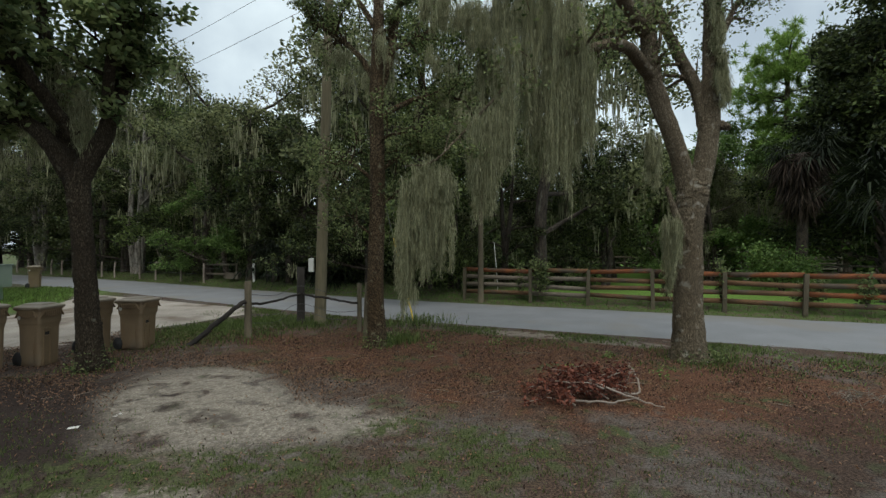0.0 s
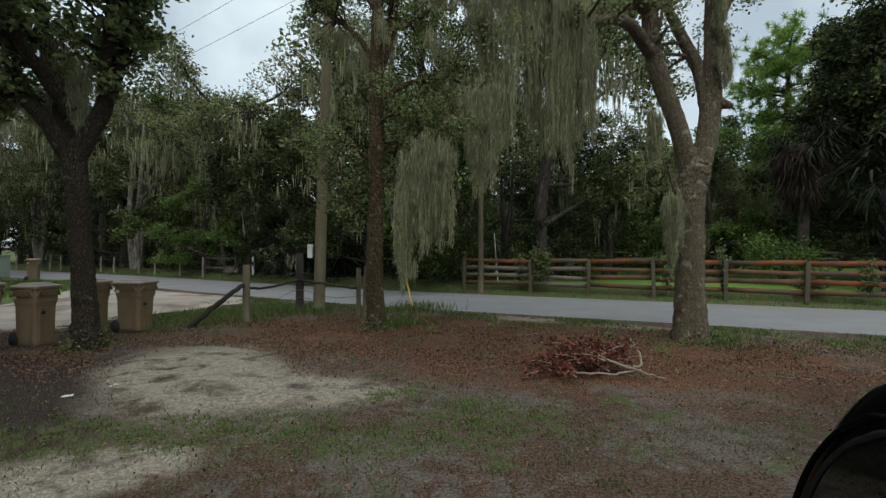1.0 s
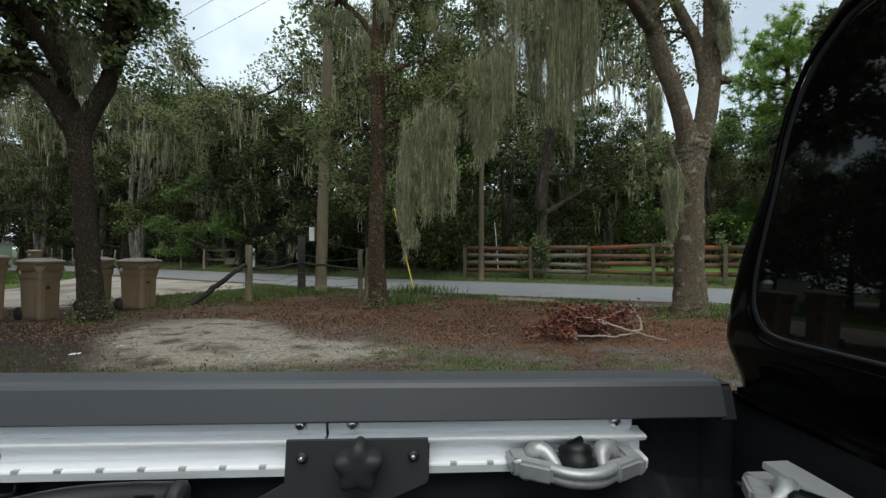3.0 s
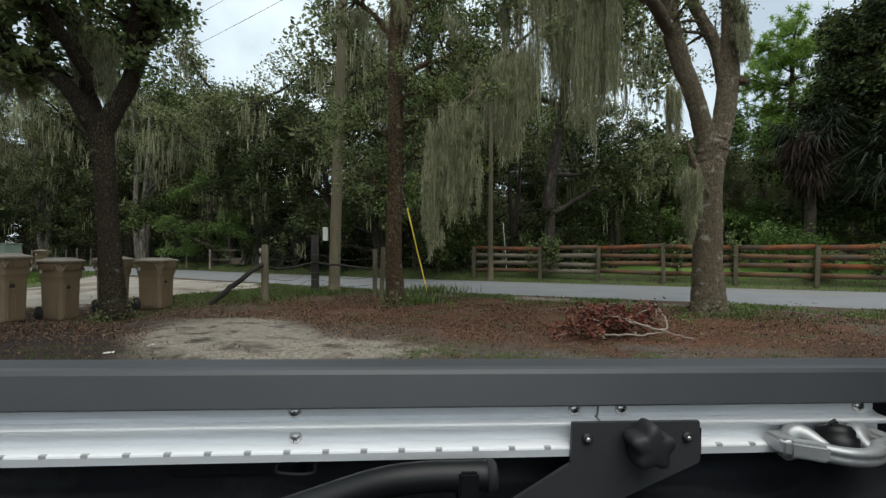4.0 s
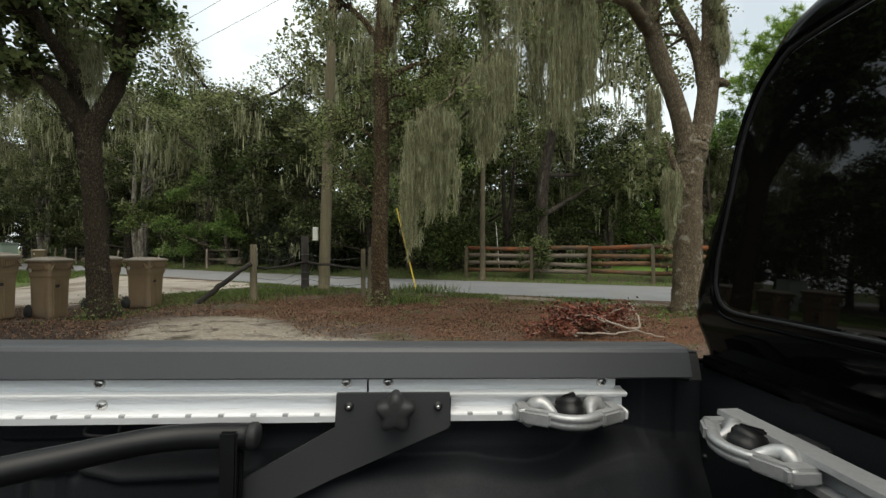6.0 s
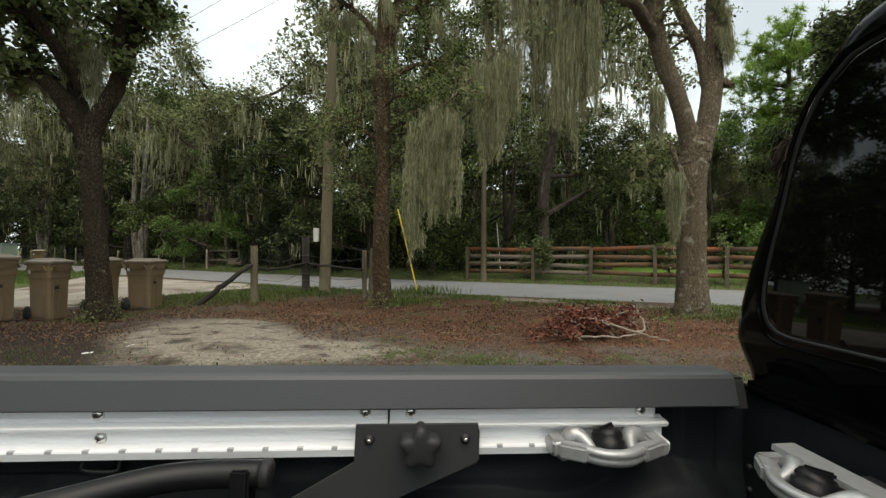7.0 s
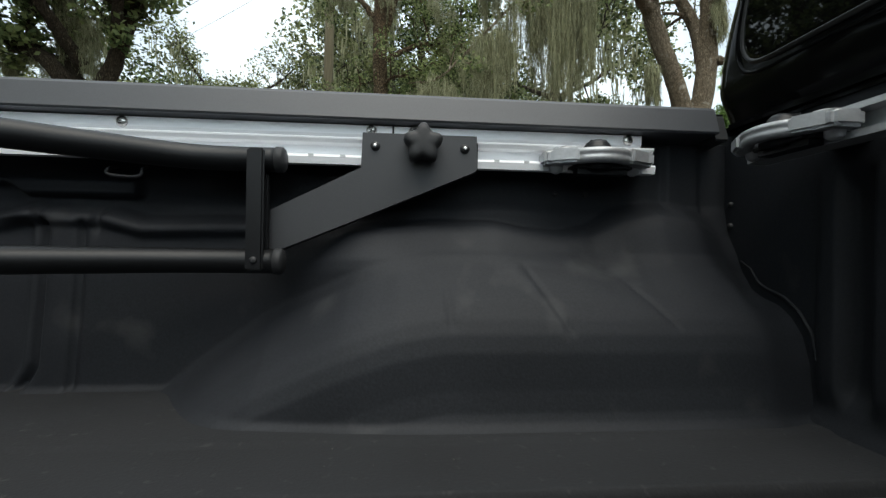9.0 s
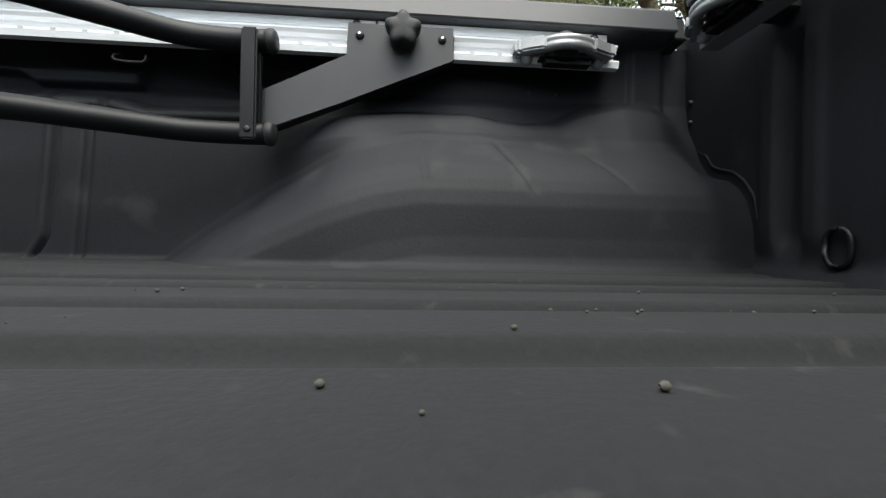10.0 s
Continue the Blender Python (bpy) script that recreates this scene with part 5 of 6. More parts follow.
# ---- loose leaves, grass, twigs ----
def scatter():
    rng = np.random.default_rng(70)
    n = 300000
    x, y = rng.uniform(-10, 11, n), rng.uniform(1.6, 11.5, n)
    heap = np.clip((y - 5.4) / 1.6, 0, 1) * (np.sin(x * 1.7 + y) * np.sin(y * 2.1 - x) > -0.45)
    bare = (((x + 3.4) * 0.656 - (y - 6.1) * 0.755) / 2.0) ** 2 + (((x + 3.4) * 0.755 + (y - 6.1) * 0.656) / 1.05) ** 2 < 1
    bare |= ((x + 1.7) / 1.15) ** 2 + ((y - 5.35) / 0.5) ** 2 < 1
    keep = (y < road_near_np(x) - 1.0) & (rng.random(n) < np.where(bare, 0.015, np.clip((y - 2.0) / 30, 0.02, 0.12) + 0.7 * heap))
    x, y = x[keep], y[keep]
    c = np.stack([x, y, hill(x, y) + 0.012], 1)
    v, f = leaf_quads(rng, c, 0.038, 0.42, 2.2)
    tagged(attach("leaf_litter", np_mesh("leaf_litter", v, f), DRY), "brown fallen oak leaves on the yard", "leaf litter", kind="stuff")
    m = 150
    tw = []
    for _ in range(m):
        p = np.array([rng.uniform(-7, 9), rng.uniform(5.6, 10.5), 0.012])
        a, ln = rng.uniform(0, 6.3), rng.uniform(0.06, 0.36)
        d = np.array([math.cos(a), math.sin(a), 0]) * ln
        p[2] += float(hill(p[0], p[1]))
        tw.append(tube([p, p + d * 0.5 + rng.normal(size=3) * (0.03, 0.03, 0.004), p + d], [0.004, 0.002], 4))
    tagged(attach("fallen_twigs", np_mesh("fallen_twigs", *merged(tw)), TWIG), "thin dry twigs lying among the leaves", "twigs", kind="stuff")


def road_near_np(x):
    return 12.0 - 0.40 * x + np.where(x < 0, 3.3 * (1 - np.exp(-(x / 15) ** 2)), 0)


def grass():
    rng = np.random.default_rng(71)

    def blades(x, y, h, w):
        n = len(x)
        a = rng.uniform(0, 6.3, n)
        s = np.stack([np.cos(a), np.sin(a), np.zeros(n)], 1)
        b = np.stack([x, y, hill(x, y)], 1)
        ln = (h * rng.uniform(0.4, 1.2, n))[:, None]
        lean = rng.normal(size=(n, 3)) * (0.4, 0.4, 0)
        m = b + (0, 0, 0.6) * ln + lean * ln * 0.3
        t = b + (0, 0, 0.92) * ln + lean * ln * 0.9
        v = np.stack([b - s * w / 2, b + s * w / 2, m + s * w * 0.35, m - s * w * 0.35, m - s * w * 0.35, m + s * w * 0.35, t + s * w * 0.05, t - s * w * 0.05], 1).reshape(-1, 3)
        f = np.arange(n * 8).reshape(-1, 4)
        return v, f

    pieces = []
    # thin patches in the yard
    for _ in range(330):
        cx, cy = rng.uniform(-7, 7), rng.uniform(1.8, 5.4)
        if (cx + 2.9) ** 2 / 4 + (cy - 6.0) ** 2 / 2.2 < 1 or math.sin(cx * 1.3) * math.sin(cy * 1.7 + cx) < -0.1:
            continue
        k = rng.integers(15, 70)
        r = rng.uniform(0.05, 0.25)
        pieces.append(blades(cx + rng.normal(size=k) * r, cy + rng.normal(size=k) * r, 0.045, 0.006))
    # low weeds in front of the sand and down the middle
    for cx, cy, rx, ry, k in ((-2.7, 4.15, 1.5, 0.28, 3600), (0.5, 4.65, 0.6, 0.3, 1500), (-0.4, 4.0, 0.9, 0.25, 1500), (-0.55, 5.3, 0.35, 0.2, 600), (-4.6, 4.6, 0.7, 0.5, 1200), (1.8, 4.2, 0.7, 0.4, 500)):
        x, y = cx + rng.normal(size=k) * rx, cy + rng.normal(size=k) * ry
        on = np.sin(x * 7 + y * 3) * np.sin(y * 9 - x * 2) + rng.normal(size=k) * 0.4 > 0.05
        pieces.append(blades(x[on], y[on], 0.04, 0.009))
    # verge on the near side of the road
    n = 26000
    x = rng.uniform(-8, 12, n)
    y = road_near_np(x) - rng.gamma(1.6, 0.55, n) + 0.05
    keep = np.sin(x * 2.3) * np.sin(y * 2.9 + x) + rng.normal(size=n) * 0.3 > 0.12
    pieces.append(blades(x[keep], y[keep], 0.075, 0.016))
    # verge on the far side, and under the fence
    n = 9000
    x = rng.uniform(-30, 22, n)
    y = 17.3 - 0.42 * x + bend(x) + rng.uniform(-0.1, 2.2, n)
    pieces.append(blades(x, y, 0.12, 0.016))
    # taller tufts at posts and trunks
    for cx, cy, r, k, h in ((-1.3, 9.75, 0.25, 160, 0.3), (-0.8, 12.3, 0.5, 260, 0.35), (-4.1, 12.0, 0.4, 220, 0.3), (-3.6, 12.1, 0.4, 160, 0.25), (4.9, 8.1, 0.4, 220, 0.13), (5.4, 8.5, 0.3, 160, 0.2), (-4.8, 10.7, 0.6, 240, 0.2), (-5.8, 10.3, 0.6, 700, 0.11), (-6.5, 11.4, 0.5, 900, 0.10), (-5.9, 12.2, 0.5, 900, 0.10), (-5.2, 12.9, 0.5, 700, 0.10), (-7.0, 10.3, 0.4, 400, 0.08), (-6.4, 8.0, 0.4, 120, 0.12), (-0.9, 9.9, 0.25, 120, 0.3)):
        pieces.append(blades(cx + rng.normal(size=2 * k) * r, cy + rng.normal(size=2 * k) * r, h * 0.75, 0.018))
    n = 15000
    x, y = rng.uniform(-24, -15, n), rng.uniform(12.5, 23.5, n)
    keep = ((x + 19.6) * 0.883 + (y - 18.2) * 0.469) ** 2 / 14 + ((y - 18.2) * 0.883 - (x + 19.6) * 0.469) ** 2 / 40 < 1
    pieces.append(blades(x[keep], y[keep], 0.12, 0.02))
    tagged(attach("grass", np_mesh("grass", *merged(pieces)), GRASS), "thin green grass in tufts and along the road", "grass", kind="stuff")


scatter()
grass()


# ---- pickup truck: bed, rails, cab ----
RZ = 1.017  # height of the upper row of rail screws
CL = -0.72  # centre line of the truck
TRUCK = pose(-0.019, 0.6485, 0, 0, 1.07, 4.5)
truck = new("pickup_truck")
truck.matrix_world = TRUCK
tagged(truck, "glossy black pickup truck with a lined open bed", "pickup truck")


def extrude_x(profile, x0, x1, closed=True, steps=1):
    """A profile in y and z drawn out along the truck."""
    k = len(profile)
    v = [(x0 + (x1 - x0) * s / steps, y, z) for s in range(steps + 1) for y, z in profile]
    bm = bmesh.new()
    vs = [bm.verts.new(p) for p in v]
    for s in range(steps):
        for j in range(k if closed else k - 1):
            a, b = s * k + j, s * k + (j + 1) % k
            bm.faces.new((vs[a], vs[b], vs[b + k], vs[a + k]))
    if closed:
        bm.faces.new(vs[:k][::-1])
        bm.faces.new(vs[-k:])
    bmesh.ops.recalc_face_normals(bm, faces=bm.faces[:])
    return bm


def sstep(a, b, x):
    t = np.clip((x - a) / (b - a), 0, 1)
    return t * t * (3 - 2 * t)


FLOOR = 0.563
FRONT = 0.43
TAIL = -1.16


# section of the lined wall: height, depth
WALL_Z = [0.55, 0.573, 0.70, 0.86, 0.885, 0.905]
WALL_Y = [0.012, 0.017, 0.028, 0.040, 0.042, 0.052]
FRONT_Z = [0.563, 0.572, 0.60, 0.65, 0.69, 0.715, 0.731, 0.741, 0.752, 0.783, 0.813, 0.846, 0.873, 0.905]
FRONT_Y = [-0.170, -0.152, -0.149, -0.144, -0.131, -0.112, -0.090, -0.055, -0.034, -0.010, 0.003, 0.022, 0.030, 0.036]


def front_y(z):
    return np.interp(z, FRONT_Z, FRONT_Y)


def liner_y(x, z):
    """Depth of the lined side wall: shoulder, wheel arch with its sloping flank, vertical folds, pressed step, corner hump."""
    wall = np.interp(z, WALL_Z, WALL_Y)
    ledge = np.interp(x, [-0.40, -0.26, -0.144, -0.02, 0.03, 0.09, 0.15, 0.205, 0.28, 0.34, 0.385, 0.43], [0.838, 0.848, 0.856, 0.858, 0.848, 0.842, 0.846, 0.872, 0.888, 0.881, 0.862, 0.825])
    sharp = np.interp(x, [0.10, 0.22], [1.0, 2.2])
    d = ledge - z
    shoulder = np.interp(d / sharp, [-0.012, -0.004, 0.003, 0.012, 0.030, 0.052, 0.07], [0.0, 0.018, 0.040, 0.050, 0.062, 0.080, 0.085])
    on = sstep(-0.42, -0.22, x)
    drop = np.interp(x, [-0.70, -0.64, -0.535, -0.467, -0.388, -0.267, -0.19, -0.12], [0.34, 0.29, 0.199, 0.147, 0.093, 0.038, 0.012, 0.0])
    zz = z + drop
    arch = np.interp(zz, [0.575, 0.59, 0.62, 0.67, 0.695, 0.715, 0.74, 0.765, 0.79, 0.812], [0.102, 0.097, 0.094, 0.093, 0.088, 0.079, 0.061, 0.036, 0.011, 0.0])
    y = wall - shoulder * on - arch * (1 + 0.75 * (1 - on)) * sstep(-0.66, -0.56, x)
    # creases in the arch
    for x0, z0, x1, z1, k in ((-0.118, 0.759, -0.110, 0.705, 0.7), (0.015, 0.786, 0.062, 0.698, 1.0), (0.173, 0.766, 0.223, 0.706, 0.8)):
        cx = x0 + (x1 - x0) * (z - z0) / (z1 - z0)
        y = y + k * 0.0048 * np.exp(-((x - cx) / 0.0045) ** 2) * sstep(z1 - 0.012, z1 + 0.006, z) * sstep(z0 + 0.014, z0 - 0.01, z)
    # vertical fold towards the tail, curling out at its foot
    low = sstep(0.862, 0.845, z)
    curl = 2.2 * np.clip(0.615 - z, 0, 1) ** 1.5
    y = y + low * (0.020 * np.exp(-((x + 0.792 + curl) / 0.011) ** 2) + 0.007 * np.exp(-((x + 0.727) / 0.005) ** 2))
    y = y - low * 0.007 * sstep(-0.79, -0.775, x + curl) * sstep(-0.725, -0.735, x) + low * 0.012 * sstep(-0.80, -0.82, x + curl)
    # pressed step behind the rack
    edge = np.interp(x, [-1.2, -0.90, -0.86, -0.82, -0.69, -0.66, -0.63, -0.45], [0.845, 0.845, 0.85, 0.862, 0.858, 0.850, 0.842, 0.847])
    tail = sstep(-0.38, -0.44, x)
    y = y - tail * 0.012 * sstep(edge - 0.02, edge - 0.004, z) + tail * 0.034 * sstep(edge, edge + 0.028, z)
    y = y - tail * 0.026 * sstep(0.893, 0.903, z - 0.02 * sstep(-0.83, -0.87, x)) * sstep(-0.64, -0.655, x) * sstep(0.935, 0.922, z)
    for nx in (-0.80, -0.705):
        y = y + 0.016 * np.exp(-((x - nx) / 0.007) ** 2 - ((z - 0.857) / 0.02) ** 2)
    # post at the front corner
    y = y - 0.010 * sstep(0.308, 0.320, x) * sstep(0.386, 0.376, x) * sstep(0.88, 0.90, z)
    # the wall ends in its own section at the front
    k = sstep(0.345, 0.425, x)
    return y * (1 - k) + front_y(z) * k


def side_wall(mirror):
    step = 0.012 if mirror else 0.0045
    xs = np.arange(TAIL, FRONT + 0.008, step)
    zs = np.concatenate([np.linspace(FLOOR - 0.006, 0.60, 12 if mirror else 16), np.linspace(0.604, 0.93, 34 if mirror else 84), np.linspace(0.94, RZ + 0.005, 6)])
    gx_, gz_ = np.meshgrid(xs, zs)
    gy_ = liner_y(gx_, gz_)
    # foot of the wall runs out into the floor in a hollow
    gy_ = gy_ - 0.030 * np.clip(1 - (gz_ - FLOOR + 0.004) / 0.022, 0, 1) ** 2
    if mirror:
        gy_ = 2 * CL - gy_
    v = np.stack([gx_.ravel(), gy_.ravel(), gz_.ravel()], 1)
    c = len(xs)
    i = (np.arange(len(zs) - 1)[:, None] * c + np.arange(c - 1)[None, :]).ravel()
    f = np.stack([i, i + 1, i + c + 1, i + c], 1)
    if mirror:
        f = f[:, ::-1]
    wall = attach("bed_side_wall", np_mesh("bed_side_wall", v, f), LINER, truck, "textured dark grey bed liner with wheel arch", True)
    if not mirror:
        # black domes stand in for two small holes in the wall
        for x in (0.102, 0.160):
            s = part("rivet", dome(0.0055, 0.003), KNOB, wall, smooth=True)
            s.location = (x, 0.051, 0.922)


def dome(r, h, seg=14, rings=4):
    rs = []
    for k in range(rings):
        a = math.pi / 2 * k / rings
        rs.append([(r * math.cos(a) * math.cos(t), -h * math.sin(a), r * math.cos(a) * math.sin(t)) for t in np.linspace(0, 2 * math.pi, seg, endpoint=False)])
    b = loft(rs)
    bmesh.ops.recalc_face_normals(b, faces=b.faces[:])
    return b


def floor_z(u):
    """Height of the ribbed floor at a distance from the centre line."""
    ridge = np.abs(((u + 0.05) / 0.125) % 1 - 0.5) * 2
    return FLOOR - 0.013 * sstep(0.55, 0.75, ridge) * (np.abs(u) < 0.40) - 0.055 * np.exp(-((np.abs(u) - 0.401) / 0.0060) ** 2) + 0.004 * sstep(0.406, 0.410, np.abs(u)) + 0.003 * sstep(0.515, 0.535, np.abs(u))


def bed_floor():
    xs = np.arange(TAIL, FRONT + 0.02, 0.03)
    ys = np.arange(2 * CL - 0.08, 0.081, 0.003)
    gx_, gy_ = np.meshgrid(xs, ys)
    u = gy_ - CL
    gz_ = floor_z(u)
    v = np.stack([gx_.ravel(), gy_.ravel(), gz_.ravel()], 1)
    c = len(xs)
    i = (np.arange(len(ys) - 1)[:, None] * c + np.arange(c - 1)[None, :]).ravel()
    f = np.stack([i, i + 1, i + c + 1, i + c], 1)
    attach("bed_floor", np_mesh("bed_floor", v, f), FLOOR_DIM, truck, "ribbed dark grey bed liner floor with dust", True)


def bulkhead():
    ys = np.concatenate([np.arange(2 * CL - 0.06, 0.0, 0.006), np.linspace(0.0, 0.07, 6)])
    zs = np.linspace(FLOOR - 0.01, RZ + 0.03, 40)
    gy_, gz_ = np.meshgrid(ys, zs)
    x = np.full(gy_.shape, FRONT)
    band = sstep(FLOOR + 0.03, FLOOR + 0.07, gz_) * sstep(RZ - 0.08, RZ - 0.11, gz_)
    rib = (gy_ + 0.21) % 0.19
    rib = np.minimum(rib, 0.19 - rib)
    x = x + band * (gy_ < -0.12) * (0.020 * sstep(0.024, 0.016, rib) - 0.006 * sstep(0.020, 0.026, rib) * sstep(0.058, 0.048, rib))
    x = x - 0.02 * sstep(FLOOR + 0.03, FLOOR - 0.01, gz_)
    v = np.stack([x.ravel(), gy_.ravel(), gz_.ravel()], 1)
    c = len(ys)
    i = (np.arange(len(zs) - 1)[:, None] * c + np.arange(c - 1)[None, :]).ravel()
    f = np.stack([i, i + 1, i + c + 1, i + c], 1)
    wall = attach("bed_front_wall", np_mesh("bed_front_wall", v, f), LINER, truck, "ribbed dark liner of the bed's front wall", True)
    for y, z in ((-0.29, FLOOR + 0.049), (-1.15, FLOOR + 0.049)):
        ring = [(FRONT - 0.006, y + 0.0175 * math.cos(a), z + 0.020 * math.sin(a) + (0.006 if math.sin(a) > 0 else -0.006)) for a in np.linspace(0, 2 * math.pi, 22)]
        attach("drain_ring", np_mesh("drain_ring", *tube(ring, [0.004, 0.004], 6)), TUBE_BLACK, wall, "oval drain plug", True)
    for z in (RZ - 0.11, RZ - 0.15, RZ - 0.19):
        attach("rivet", np_mesh("rivet", *tube([(FRONT + 0.002, 0.018, z), (FRONT - 0.004, 0.018, z), (FRONT - 0.006, 0.018, z)], [0.005, 0.005, 0.002], 8)), KNOB, wall)


def arch_lip():
    """Raised welt of the front wall that follows the end of the wheel arch."""
    zs = np.linspace(0.655, 0.80, 30)
    line = np.stack([np.full(30, FRONT - 0.001), front_y(zs) - 0.002, zs], 1)
    run = np.gradient(line, axis=0)
    n = unit(np.stack([np.zeros(30), -run[:, 2], run[:, 1]], 1))
    attach("arch_lip", np_mesh("arch_lip", *tube(line + n * np.interp(zs, [0.655, 0.69, 0.78, 0.80], [0.011, 0.015, 0.018, 0.004])[:, None], [0.002, 0.003, 0.003, 0.0015], 8)), LINER, truck, "raised welt beside the wheel arch", True)


side_wall(False)
side_wall(True)
arch_lip()
bed_floor()
bulkhead()

CAP_PROFILE = [(-0.016, RZ + 0.010), (-0.022, RZ + 0.010), (-0.0245, RZ + 0.013), (-0.0130, RZ + 0.054), (-0.0085, RZ + 0.0595), (0.000, RZ + 0.0615), (0.045, RZ + 0.0610), (0.085, RZ + 0.045), (0.11, RZ + 0.01), (0.10, RZ + 0.0), (0.02, RZ + 0.008)]


def mirrored(profile):
    return [(2 * CL - y, z) for y, z in profile]


for prof in (CAP_PROFILE, mirrored(CAP_PROFILE)):
    part("rail_cap", extrude_x(prof, TAIL - 0.03, 0.372, True, 6), CAP, truck, "dark grey textured plastic rail cap")
    cap_end = [(y + (0.012 if y < 0 and y > CL else -0.012 if y <= CL and y > 2 * CL else 0), z - 0.009) for y, z in prof]
    part("cap_end", extrude_x(cap_end, 0.374, 0.398), KNOB, truck, "black plastic end cap")

# body side panels
SIDE = [(0.085, RZ), (0.105, RZ + 0.005), (0.135, RZ - 0.05), (0.15, RZ - 0.25), (0.13, 0.62), (0.115, 0.50), (0.085, 0.48), (0.085, 0.55)]
for prof in (SIDE, mirrored(SIDE)):
    part("bedside", extrude_x(prof, TAIL - 0.04, 0.44, True, 4), PAINT, truck, smooth=False)
bm = bmesh.new()
box(bm, (TAIL - 0.03, CL, 0.79), (0.06, 1.36, 0.52), 0.012)
part("tailgate", bm, PAINT, truck)

# aluminium rail in two lengths
RAIL = [(0.0, 0.007), (0.0, -0.0085), (0.007, -0.0165), (-0.011, -0.0170), (-0.0138, -0.0185), (-0.0135, -0.0210), (-0.009, -0.0265), (0.006, -0.0285), (0.006, -0.047), (-0.0150, -0.0485), (-0.0182, -0.0500), (-0.0190, -0.0525), (-0.0165, -0.064), (0.000, -0.064), (0.010, -0.056), (0.012, 0.007)]


def deck_rail(x0, x1):
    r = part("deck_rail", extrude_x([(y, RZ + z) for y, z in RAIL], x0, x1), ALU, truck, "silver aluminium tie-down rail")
    k = x0 + 0.02
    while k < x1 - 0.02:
        # raised grey block stands in for a shaded notch
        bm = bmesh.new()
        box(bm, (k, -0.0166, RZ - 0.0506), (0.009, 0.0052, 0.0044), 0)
        part("slot", bm, SLOT_SHADE, r)
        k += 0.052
    return r


def screw(x, z, y, parent):
    s = part("screw", dome(0.0095, 0.006), STEEL, parent, smooth=True)
    s.location = (x, y, RZ + z)
    bm = bmesh.new()
    for t in (0, 90):
        box(bm, (0, -0.0058, 0), (0.008, 0.0016, 0.0016), 0, pose(0, 0, 0, 0, t + 20))
    c = part("cross_slot", bm, KNOB, s)
    return s


left_rail = deck_rail(-1.085, -0.205)
right_rail = deck_rail(-0.2015, 0.242)
bm = extrude_x([(y, RZ + z) for y, z in RAIL[2:14]] + [(0.000, RZ - 0.064), (0.010, RZ - 0.056), (0.012, RZ - 0.013)], 0.2425, 0.258)
part("rail_tip", bm, ALU, truck)
for x, z in ((-1.065, -0.002), (-0.644, -0.002), (-0.24, -0.002), (-1.065, -0.0405), (-0.644, -0.0405)):
    screw(x, z, 0.0 if z > -0.02 else 0.006, left_rail)
for x, z in ((-0.168, -0.002), (0.216, -0.002)):
    screw(x, z, 0.0, right_rail)


# front rail and its cap
def front_rail():
    prof = [(0.400 + x, 1.001 + z) for x, z in ((0.0, 0.0), (-0.034, -0.001), (-0.035, -0.009), (-0.018, -0.011), (-0.018, -0.032), (-0.035, -0.034), (-0.035, -0.043), (0.0, -0.043))]
    v, k = [], len(prof)
    bm_ = bmesh.new()
    for y in (-0.096, -1.344):
        for x, z in prof:
            v.append(bm_.verts.new((x, y, z)))
    for j in range(k):
        bm_.faces.new((v[j], v[(j + 1) % k], v[k + (j + 1) % k], v[k + j]))
    bm_.faces.new(v[:k])
    bm_.faces.new(v[k:][::-1])
    bmesh.ops.recalc_face_normals(bm_, faces=bm_.faces[:])
    part("front_deck_rail", bm_, ALU_FRONT, truck, "silver aluminium rail on the front wall")
    for y in (-0.20, -0.72, -1.24):
        bm_ = bmesh.new()
        box(bm_, (0.416, y, 0.979), (0.036, 0.05, 0.030), 0.003)
        part("rail_stand", bm_, KNOB, truck, "black rail stand-off")
    bm_ = bmesh.new()
    box(bm_, (FRONT + 0.012, CL, RZ + 0.030), (0.05, 1.5, 0.022), 0.008)
    part("front_ledge", bm_, PAINT, truck)


front_rail()

# ---- cab ----
# half outline of the cab, scaled about one camera position to fit its view
HALF = [(0.1, 0.5), (0.135, 0.62), (0.15, 0.8), (0.146, 0.96), (0.14, 1.0), (0.1337, 1.0403), (0.1117, 1.0738), (0.0855, 1.1068), (0.07, 1.1458), (0.0657, 1.1836), (0.0493, 1.25), (0.0331, 1.2978), (0.0166, 1.341), (-0.0019, 1.3844), (-0.0222, 1.4328), (-0.0399, 1.4785), (-0.0613, 1.5304), (-0.0859, 1.5746), (-0.1111, 1.6042), (-0.1523, 1.6249), (-0.2344, 1.6408), (-0.3606, 1.6487), (-0.5551, 1.6537)]


def lean(z):
    """The cab's back is set proud above its waist and leant forward a little to fit the camera's view."""
    return (0.03 * max(0.0, z - 1.15) - 0.032) * float(sstep(1.03, 1.13, z))


def ring_at(x, shrink, drop, tuck=0.0):
    pts = [((y - CL) * shrink + CL - tuck * float(sstep(1.15, 1.03, z)), 0.5 + (z - 0.5) * drop) for y, z in smooth_line(HALF, 72)]
    full = pts + [(2 * CL - y, z) for y, z in reversed(pts)]
    return [(x + lean(z) * (x < 0.9), y, z) for y, z in full]


